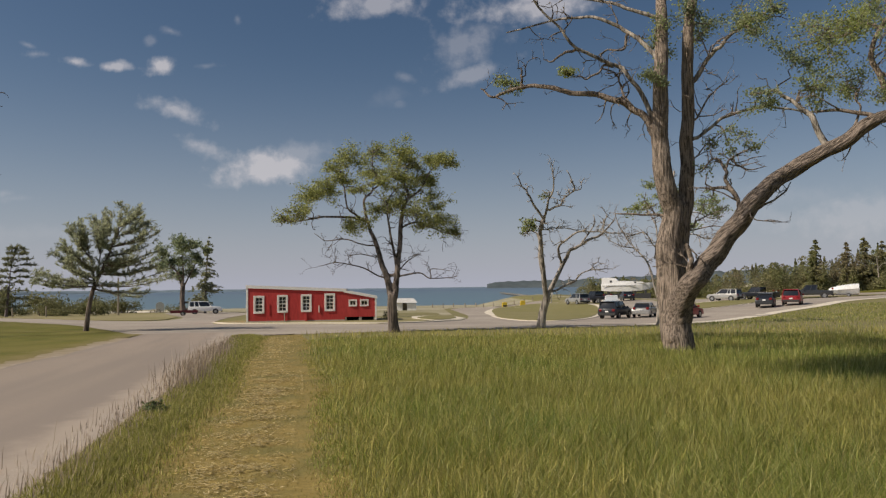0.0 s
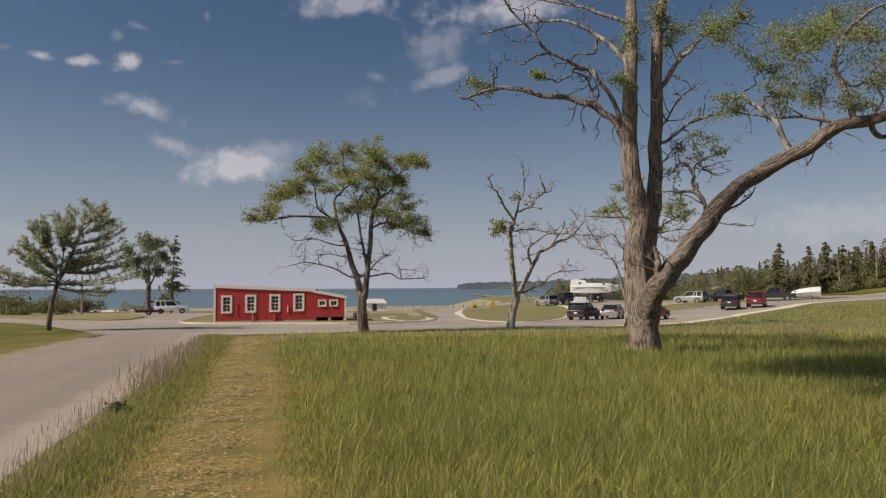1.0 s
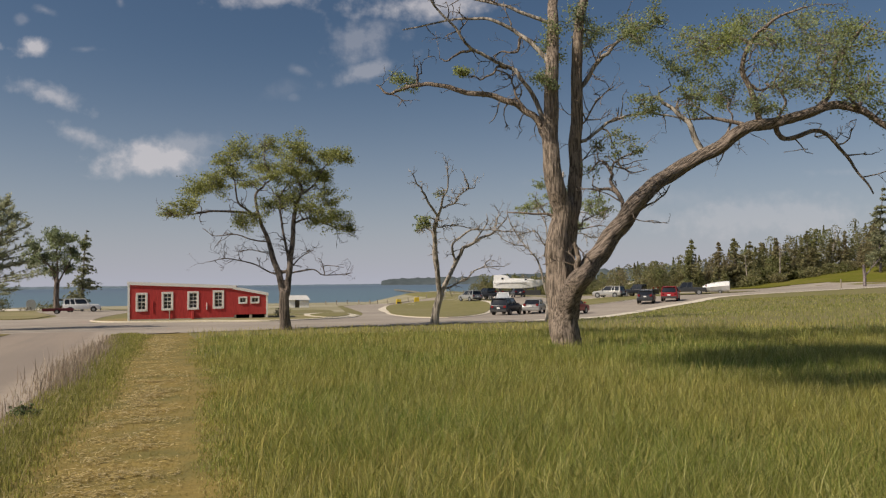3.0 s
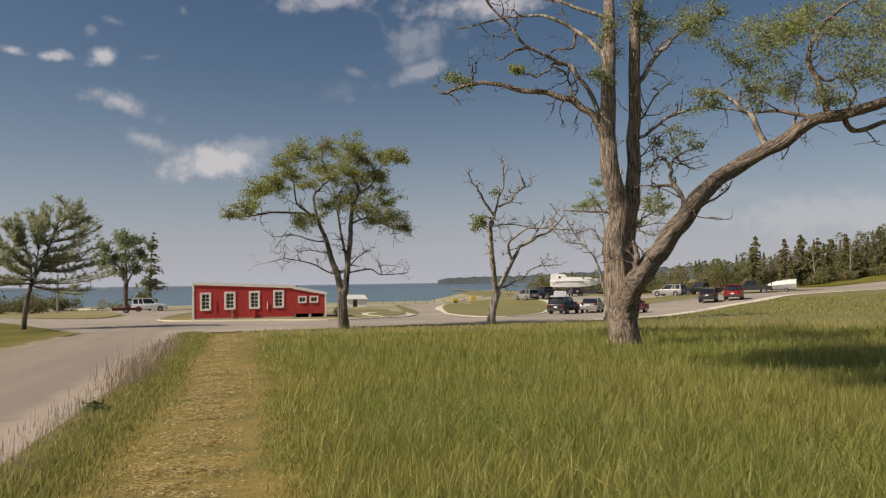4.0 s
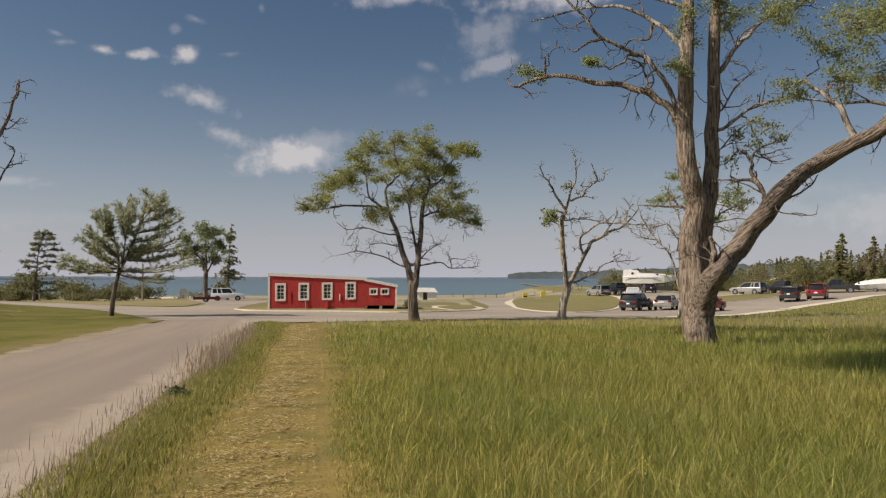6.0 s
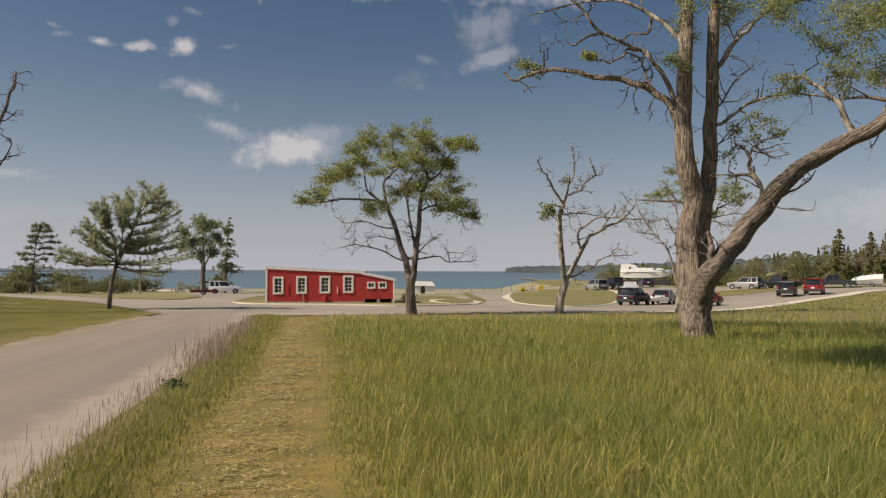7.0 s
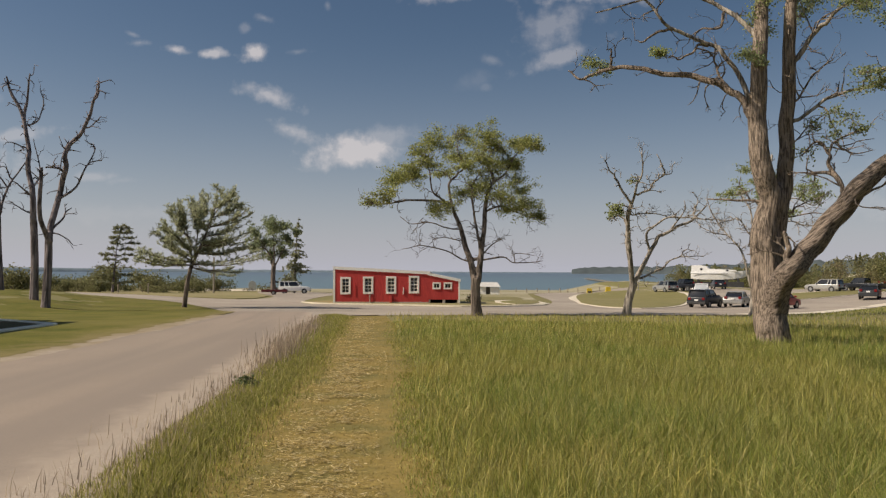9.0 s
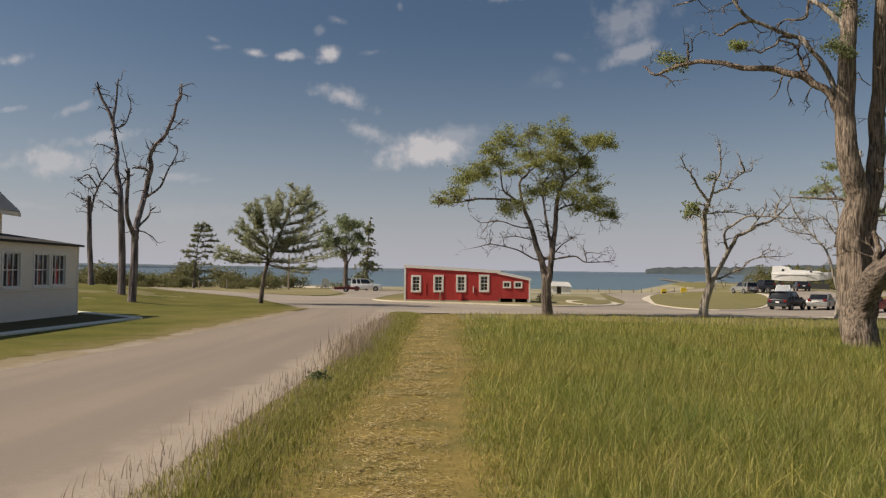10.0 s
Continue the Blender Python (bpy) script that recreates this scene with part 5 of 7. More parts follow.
def leaning_spruce():
    t = Tree("spruce_tree", -58.67, 97.34, "ragged wind-bent spruce among shore shrubs", BARK_DEAD, NEEDLE_DARK, 63, fused=2, grain=0.06)
    t.limb(0.20, 0.13, (0, 0), (0.15, 2.2), (0.3, 4.2))
    t.limb(0.13, 0.03, (0.28, 3.9), (0.5, 6.2), (0.8, 8.2), (1.2, 9.6))
    tiers = ((1.6, -1.7, 2.4), (2.6, -2.2, 1.9), (3.7, -1.7, 2.3), (4.8, -0.9, 1.8), (5.5, -1.3, 2.7), (6.3, -0.4, 2.4), (7.1, 0.0, 3.0), (7.9, -0.2, 2.4), (8.6, 0.4, 2.1), (9.3, 0.6, 1.9))
    for h, left, right in tiers:
        x0 = 0.1 + 0.11 * h
        for tip in (left, right):
            for k in range(2):
                t.limb(0.05, 0.012, (x0, h - 0.1), ((x0 + tip) / 2, h + 0.02), (tip * (1 - 0.16 * k), h + 0.05 * k), fan=0.5)
    t.needles(520, 0.5, 0.016, 0.50, 0.2, 0.05, 9, up=0.0)
    t.done()


def shore_maple():
    t = Tree("maple_tree", -42.5, 117.29, "round-crowned leafy green tree beside the parked vehicles", BARK_THIN, LEAF_MAPLE, 61, fused=4, grain=0.07)
    t.limb(0.42, 0.35, (0.1, 0), (0, 2.6), (0.1, 4.5))
    t.limb(0.21, 0.05, (0, 4.2), (-1, 7.1), (-2.4, 9.3))
    t.limb(0.21, 0.05, (0.1, 4.3), (0.1, 7.7), (-0.2, 11.3))
    t.limb(0.21, 0.05, (0.2, 4.3), (1.5, 7.1), (2.7, 9.7))
    t.limb(0.14, 0.03, (0, 5.9), (-1.8, 7.7), (-3.6, 8.7))
    for u, h, r in ((-2.7, 10, 1.8), (-0.7, 10.6, 2.0), (1.7, 10.7, 1.8), (-1.8, 8, 2.0), (0.5, 8.4, 2.0), (2.7, 8.7, 1.5), (-0.1, 11.6, 1.2), (-3, 7.7, 1.4), (-0.6, 6.4, 1.4), (1.5, 6.4, 1.2), (3.6, 10.3, 1.0)):
        t.clump(u, h, r, int(620 * r), 0.20, 0.7, 10, long=1.3)
    t.done()


def spruce_mesh(height, width, seed, bend=0.0, gaps=0.2, whorls=20, leaf=0.26):
    """Trunk line and drooping needle boughs of one conifer, as two sets of pieces."""
    rng = np.random.default_rng(seed)
    trunk, crown = Pieces(), Pieces()
    zs = np.linspace(-0.3, height, 10)
    line = np.stack([bend * (zs / height) ** 2 + rng.normal(0, 0.03, 10), rng.normal(0, 0.03, 10), zs], -1)
    v, f, cap = tube(line, np.linspace(height * 0.017, 0.02, 10), 7)
    trunk.add(v, np.concatenate([f[:, [0, 1, 2]], f[:, [0, 2, 3]], cap]))
    for k in range(whorls):
        s = 0.1 + 0.9 * (k + rng.random() * 0.6) / whorls
        z = height * s
        reach = width * (1 - s) ** 0.8 * rng.uniform(0.6, 1.15) + 0.15
        x0 = bend * s * s
        for a in rng.uniform(0, 2 * np.pi, rng.integers(4, 7)):
            if rng.random() < gaps:
                continue
            r = reach * rng.uniform(0.55, 1.2)
            n = 5
            q = np.linspace(0, 1, n)
            b = np.stack([x0 + np.cos(a) * r * q + 0.25 * bend * q * (bend != 0), np.sin(a) * r * q, z + r * (0.15 * q - 0.38 * q * q)], -1)
            v, f, cap = tube(b, np.linspace(0.03, 0.01, n), 4)
            trunk.add(v, np.concatenate([f[:, [0, 1, 2]], f[:, [0, 2, 3]], cap]))
            m = int((8 + 16 * r) * (1 if leaf > 0.3 else 2.2))
            at = b[rng.integers(0, n, m)] + rng.normal(0, 1, (m, 3)) * np.array([0.14 * r, 0.14 * r, 0.07 * r + 0.05])
            way = np.array([np.cos(a), np.sin(a), -0.2])
            v, f = leaf_cards(at, leaf * (0.6 + 0.12 * r), rng, 2.2, np.repeat(way[None], m, 0))
            crown.add(v, f)
    return trunk, crown


def spruce(name, x, y, height, width, seed, label, bend=0.0, gaps=0.2, leaf=0.26, whorls=20, mat=None, group=""):
    az = -math.degrees(math.atan2(x, y))
    ob = thing(name, pose(x, y, float(gz(x, y)), 0, 0, az), label, "tree", group)
    trunk, crown = spruce_mesh(height, width, seed, bend, gaps, whorls, leaf)
    child("trunk", mesh_of("trunk", *trunk.tris(), BARK_DEAD), ob)
    child("crown", mesh_of("crown", *crown.tris(), mat or NEEDLE_DARK), ob)
    return ob


def bush_pieces(w, h, seed, leaf=0.24, n=950):
    rng = np.random.default_rng(seed)
    lobes = rng.normal(0, 1, (9, 3)) * np.array([w * 0.32, w * 0.22, h * 0.16]) + np.array([0, 0, h * 0.5])
    at = lobes[rng.integers(0, 9, n)] + rng.normal(0, 1, (n, 3)) * np.array([w * 0.14, w * 0.14, h * 0.2])
    at[:, 2] = np.abs(at[:, 2])
    stems = Pieces()
    for q in lobes:
        v, f, cap = tube([(q[0] * 0.2, q[1] * 0.2, -0.15), (q[0] * 0.6, q[1] * 0.6, q[2] * 0.6), tuple(q)], [0.05, 0.035, 0.015], 5)
        stems.add(v, np.concatenate([f[:, [0, 1, 2]], f[:, [0, 2, 3]], cap]))
    crown = Pieces()
    crown.add(*leaf_cards(at, leaf, rng, 1.4))
    return stems, crown


def shrubs():
    kinds = []
    for k, (w, h) in enumerate(((4.5, 2.6), (3.6, 3.4), (5.5, 2.2))):
        ob = thing("shrub", pose(-60 - 6 * k, 135.4, float(gz(-60 - 6 * k, 135.4))), "dense dark green shore shrub on the dune", "shrub", "shrubs along the shore")
        stems, crown = bush_pieces(w, h, 70 + k, 0.2, 1700)
        child("stem", mesh_of("stem", *stems.tris(), BARK_DEAD), ob)
        child("crown", mesh_of("crown", *crown.tris(), SHRUB), ob)
        kinds.append(ob)
    rng = random.Random(8)
    for k in range(64):
        a = radians(-56 + 32 * k / 63 + rng.uniform(-0.6, 0.6))
        r = rng.uniform(108, 140)
        if math.degrees(a) > -29.5:
            continue
        x, y = 0.96 * r * math.sin(a), 1.209 * r * math.cos(a)
        s = rng.choice((0.4, 0.55, 0.7, 0.9, 1.2)) * rng.uniform(0.9, 1.1) * (0.75 if math.degrees(a) > -31 else 1.0)
        copy_thing(kinds[k % 3], pose(x, y, float(gz(x, y)), 0, 0, rng.uniform(0, 360)) @ Matrix.Diagonal((s, s, s * rng.uniform(0.8, 1.15), 1)))


def woods():
    """The wood behind the parking lot: a front row of single conifers, and the mass behind them as one thing."""
    kinds = [spruce("conifer", 66 + 12 * k, 133, h, w, 80 + k, "dark conifer at the edge of the wood", 0, g, 0.30, 17, WOODS, "conifers behind the parking lot")
             for k, (h, w, g) in enumerate(((10.0, 2.3, 0.35), (8.5, 2.6, 0.3), (9.0, 3.0, 0.45)))]
    rng = random.Random(12)
    edge = np.array([(34, 181.38), (44, 154.77), (58, 135.43), (74, 130.59), (92, 128.17), (108, 118.5), (120, 99.15), (132, 74.97)], dtype=float)
    along = curve(edge, 8)
    for k in range(24):
        q = along[int(rng.random() * (len(along) - 1))]
        x, y = q[0] + rng.uniform(-2, 4), q[1] + rng.uniform(-2, 6)
        if x < 52 and k > 2:
            continue
        s = rng.choice((0.45, 0.6, 0.7, 0.8, 1.0, 1.25)) * rng.uniform(0.9, 1.1) * (0.62 + 0.62 * min(1, max(0, (x - 45) / 55)))
        copy_thing(kinds[k % 3], pose(x, y, float(gz(x, y)), 0, 0, rng.uniform(0, 360)) @ Matrix.Diagonal((s, s, s, 1)))
    for k, (x, y, h, w) in enumerate(((88.7, 129.14, 11.6, 2.6), (79.1, 141.35, 10.6, 2.4), (84.3, 140.14, 10.8, 3.0), (82.4, 131.8, 9.6, 2.0), (78.2, 164.33, 9.3, 2.2), (95.8, 117.77, 11.0, 3.0), (95.1, 133.37, 9.2, 2.4))):
        spruce("conifer", x, y, 0.74 * h, 1.1 * w, 180 + k, "tall ragged conifer above the edge of the wood", 0.3, 0.4, 0.28, 15, NEEDLE_DARK if k == 1 else WOODS, "conifers behind the parking lot")
    spruce("pine_tree", 91.5, 115.35, 15.2, 4.4, 190, "tall wind-shaped pine at the end of the lot", 0.9, 0.45, 0.29, 13)
    for k, (x, y, h, lean) in enumerate(((81, 128.17, 7.5, 0.2), (93, 130.59, 8.0, 1.2), (75.5, 129.99, 6.0, -0.3))):
        t = Tree("dead_tree", x, y, "pale bare dead trunk standing in the wood's edge", BARK_GREY, LEAF_LOCUST, 200 + k, group="pale snags in the wood")
        t.limb(0.16, 0.07, (0, 0), (lean * 0.4, h * 0.5), (lean, h))
        t.limb(0.05, 0.02, (lean * 0.5, h * 0.6), (lean * 0.5 + 0.7, h * 0.78), (lean * 0.5 + 1.2, h * 0.8))
        t.bare_twigs(14, 0.8, 0.03, 0.2, 1, skip=0)
        t.done()
    r = np.random.default_rng(14)
    mass = Pieces()
    for k in range(560):
        q = along[r.integers(0, len(along))]
        x, y = q + np.array([1, 1.45]) * abs(r.normal(0, 9)) + r.normal(0, 2.0, 2)
        h, w = r.uniform(3.0, 8.0) * (0.62 + 0.62 * min(1, max(0, (x - 45) / 55))), r.uniform(1.2, 2.6)
        if k < 110:
            (x, y), h, w = q + r.normal(0, 1.2, 2), r.uniform(1.2, 2.6), r.uniform(1.4, 2.6)
        n = 430
        s = r.random(n) ** 0.7
        cone = 1 - s if r.random() < 0.5 else np.sqrt(np.clip(1 - (2 * s - 1) ** 2, 0, 1))
        a = r.uniform(0, 2 * np.pi, n)
        at = np.stack([x + np.cos(a) * cone * w * r.random(n) ** 0.5, y + np.sin(a) * cone * w * r.random(n) ** 0.5, gz(x, y) + s * h], -1)
        mass.add(*leaf_cards(at, 0.21, r, 1.5))
    stuff("woodland", *mass.tris(), WOODS, "mixed green and grey-brown wood behind the lot", "woods")


big_locust()
leafy_locust()
grey_locusts()
dead_trees()
lawn_pine()
shore_maple()
spruce("spruce_tree", -40.6, 122.73, 13.0, 2.5, 62, "narrow dark spruce beside the round-crowned tree", 0.6, 0.35, 0.32)
leaning_spruce()
shrubs()
woods()


# ---- the red building ----
RED = material("red_painted_boards", (0.51, 0.058, 0.055), (0.45, 0.047, 0.047), 0.8, 0.75, 0.003, fine=14, stretch=(1, 1, 0.15), patch=(0.35, (0.50, 0.07, 0.064)), spec=0.2)
WHITE = material("white_trim_paint", (0.88, 0.85, 0.80), (0.82, 0.79, 0.74), 1.5, 0.6, fine=18)
ROOF = material("grey_roofing", (0.62, 0.60, 0.57), (0.52, 0.50, 0.47), 1.0, 0.8, 0.003, fine=22)
CONCRETE = material("pale_concrete", (0.50, 0.45, 0.38), (0.42, 0.37, 0.31), 1.5, 0.95, 0.004, fine=25)
GAP_SHADE = material("gap_shade_black", (0.02, 0.018, 0.016), (0.03, 0.026, 0.022), 2.0, 0.95)
PANE = glass_material("window_glass", (0.035, 0.038, 0.042))
ROOM = material("dim_room", (0.10, 0.09, 0.08), (0.08, 0.07, 0.06), 1.0, 0.95)


def holed_wall(length, top, holes, thick, bottom=None):
    """A wall along x, its outer face at y = 0, with real openings; top(x) and bottom(x) give its edges."""
    bottom = bottom or (lambda x: 0.0)
    bm = bmesh.new()
    cuts = sorted({0.0, length, *[h[0] for h in holes], *[h[1] for h in holes]})
    for a, b in zip(cuts, cuts[1:]):
        mid = (a + b) / 2
        inside = sorted([h for h in holes if h[0] <= mid <= h[1]], key=lambda h: h[2])
        z = [(bottom(a), bottom(b))]
        for h in inside:
            z += [(h[2], h[2]), (h[3], h[3])]
        z.append((top(a), top(b)))
        for (l0, l1), (u0, u1) in zip(z[::2], z[1::2]):
            if u0 - l0 < 1e-4 and u1 - l1 < 1e-4:
                continue
            v = [bm.verts.new(q) for q in ((a, 0, l0), (b, 0, l1), (b, 0, u1), (a, 0, u0), (a, thick, l0), (b, thick, l1), (b, thick, u1), (a, thick, u0))]
            for f in ((0, 1, 2, 3), (5, 4, 7, 6), (4, 0, 3, 7), (1, 5, 6, 2), (3, 2, 6, 7), (4, 5, 1, 0)):
                bm.faces.new([v[k] for k in f])
    bmesh.ops.remove_doubles(bm, verts=bm.verts[:], dist=1e-4)
    return bm


def window(parent, x0, x1, z0, z1, cols, rows, trim=0.13, sash=0.035, rail=True, y=0.0, trim_mat=None):
    """Trim boards, sill, sash bars and a pane set back in the opening."""
    tm = trim_mat or WHITE
    w = new("window")
    w.parent = parent
    bm = bmesh.new()
    for lo, hi in (((x0 - trim, y - 0.035, z0 - trim), (x0, y + 0.02, z1 + trim)), ((x1, y - 0.035, z0 - trim), (x1 + trim, y + 0.02, z1 + trim)),
                   ((x0, y - 0.035, z1), (x1, y + 0.02, z1 + trim))):
        add_box(bm, lo, hi, 0.006)
    part("window_frame", bm, tm, w)
    part("window_sill", box((x0, y - 0.06, z0 - trim), (x1, y + 0.02, z0), 0.006), tm, w)
    bm = bmesh.new()
    for k in range(cols + 1):
        x = x0 + (x1 - x0) * k / cols
        s = sash if k in (0, cols) else sash * 0.55
        add_box(bm, (max(x - s, x0), y + 0.03, z0), (min(x + s, x1), y + 0.065, z1))
    for k in range(rows + 1):
        z = z0 + (z1 - z0) * k / rows
        s = sash if k in (0, rows) or (rail and k * 2 == rows) else sash * 0.55
        add_box(bm, (x0, y + 0.028, max(z - s, z0)), (x1, y + 0.062, min(z + s, z1)))
    part("sash", bm, tm, w)
    part("pane", box((x0, y + 0.072, z0), (x1, y + 0.078, z1)), PANE, w)
    return w


def red_building():
    a, b = Vector((-16.35, 59.61, 0)), Vector((-5.95, 60.7, 0))
    long, deep = 10.4, 6.5
    ob = thing("red_building", pose(a.x, a.y, float(gz(a.x, a.y)) + 0.03, 0, 0, math.degrees(math.atan2(b.y - a.y, b.x - a.x))), "long low red wooden building with white trim and shed roof", "building")
    step = 7.84

    def top(x):
        return 2.93 - 0.050 * x

    def top_low(x):
        return 2.43 - 0.20 * x

    tall = [(0.66, 1.24, 0.84, 2.00), (2.54, 3.12, 0.88, 2.04), (4.44, 5.02, 0.90, 2.06), (6.34, 6.92, 0.94, 2.10)]
    small = [(0.42, 0.90, 1.25, 1.62), (1.34, 1.84, 1.25, 1.62)]
    part("front_wall", holed_wall(step, top, tall, 0.15), RED, ob)
    low = part("annex_wall", holed_wall(long - step, top_low, small, 0.15, lambda x: 0.30), RED, ob)
    low.matrix_local = pose(step, 0, 0)
    bm = bmesh.new()
    add_box(bm, (0, 0.15, 0), (0.15, deep - 0.15, 2.90))
    part("end_wall", bm, RED, ob)
    part("back_wall", holed_wall(step, top, [], 0.15), RED, ob).matrix_local = pose(0, deep - 0.15, 0)
    part("inner_wall", box((step - 0.15, 0.15, 0), (step, deep - 0.15, 2.5)), RED, ob)
    part("annex_end_wall", box((long - 0.15, 0.15, 0.30), (long, deep - 1.15, 1.93)), RED, ob)
    part("annex_back_wall", holed_wall(long - step, top_low, [], 0.15, lambda x: 0.30), RED, ob).matrix_local = pose(step, deep - 1.15, 0)
    part("floor_slab", box((0.15, 0.15, 0.02), (step - 0.15, deep - 0.15, 0.14)), ROOM, ob)
    part("annex_floor", box((step, 0.15, 0.31), (long - 0.15, deep - 1.15, 0.4)), ROOM, ob)

    def slab(x0, z0, x1, z1, y0, y1, t):
        bm = bmesh.new()
        v = [bm.verts.new(q) for q in ((x0, y0, z0), (x1, y0, z1), (x1, y1, z1), (x0, y1, z0), (x0, y0, z0 + t), (x1, y0, z1 + t), (x1, y1, z1 + t), (x0, y1, z0 + t))]
        for f in ((3, 2, 1, 0), (4, 5, 6, 7), (0, 1, 5, 4), (1, 2, 6, 5), (2, 3, 7, 6), (3, 0, 4, 7)):
            bm.faces.new([v[k] for k in f])
        return bm
    part("roof", slab(-0.06, top(0) + 0.005, step + 0.12, top(step + 0.12) + 0.005, -0.02, deep + 0.1, 0.06), ROOF, ob)
    part("fascia", slab(-0.10, top(0) - 0.16, step + 0.14, top(step + 0.14) - 0.16, -0.07, -0.022, 0.25), WHITE, ob, "white fascia board")
    part("annex_roof", slab(step + 0.01, top_low(0) + 0.005, long + 0.08, top_low(long - step + 0.08) + 0.005, -0.02, deep - 0.9, 0.05), ROOF, ob)
    part("annex_fascia", slab(step - 0.1, top_low(-0.1) - 0.13, long + 0.1, top_low(long - step + 0.1) - 0.13, -0.068, -0.022, 0.2), WHITE, ob, "white fascia board")
    part("step_board", box((step - 0.11, -0.066, top_low(0) + 0.05), (step + 0.02, -0.005, top(step) - 0.12)), WHITE, ob)
    part("corner_board", box((-0.06, -0.03, 0.02), (0.09, 0.0, 2.80), 0.005), WHITE, ob, "white corner board")
    part("corner_board", box((long - 0.10, -0.03, 0.05), (long + 0.03, 0.0, 1.84), 0.005), WHITE, ob, "white corner board")
    part("base_strip", box((0.0, -0.025, 0.0), (step, 0.0, 0.10)), CONCRETE, ob, "tan concrete footing strip")
    for h in tall:
        window(ob, *h, 2, 4, 0.14)
    for x0, x1, z0, z1 in small:
        window(low, x0, x1, z0, z1, 2, 1, 0.10)
    for x in (step + 0.03, 9.1, long - 0.1):
        part("pier", box((x - 0.11, 0.02, -0.2), (x + 0.11, 0.35, 0.3), 0.01), CONCRETE, ob, "pale concrete pier")
    # a near-black board stands in for the shade under the raised annex
    part("gap_shade_board", box((step, 1.2, -0.1), (long - 0.15, 1.26, 0.31)), GAP_SHADE, ob, "near-black board added for the shade under the annex")
    part("vent_pipe", box((2.96, -0.10, 0.0), (3.02, -0.05, 0.78), 0.01), CONCRETE, ob, "pinkish painted pipe")
    part("meter_box", box((4.62, -0.16, 0.05), (4.82, -0.005, 0.62), 0.02), RED, ob, "red painted meter box")
    part("vent_pipe", box((5.72, -0.07, 0.72), (5.79, -0.01, 1.28), 0.01), WHITE, ob, "pale pipe")
    part("notice_board", box((1.76, -0.04, 0.55), (1.80, -0.005, 1.5), 0.005), RED, ob)
    return ob


red_building()


# ---- the white house with the glazed porch ----
CREAM = material("cream_house_paint", (0.89, 0.80, 0.69), (0.87, 0.78, 0.67), 0.6, 0.7, 0.001, fine=24)
SHINGLE = material("pale_shingle", (0.60, 0.53, 0.45), (0.50, 0.44, 0.37), 1.5, 0.9, 0.005, fine=12)
TARPAPER = material("dark_roof_felt", (0.06, 0.055, 0.055), (0.085, 0.08, 0.075), 1.2, 0.95, 0.003, fine=20, spec=0.1)
EDGING = material("limewashed_edging", (0.84, 0.82, 0.70), (0.74, 0.72, 0.60), 1.5, 0.9, 0.003, fine=18)
# bed colour: dark mulch with the house's shade painted into it
SHADED_MULCH = material("shaded_mulch_tone", (0.12, 0.10, 0.045), (0.155, 0.13, 0.065), 2.5, 0.95, 0.015, fine=30, spec=0.1)


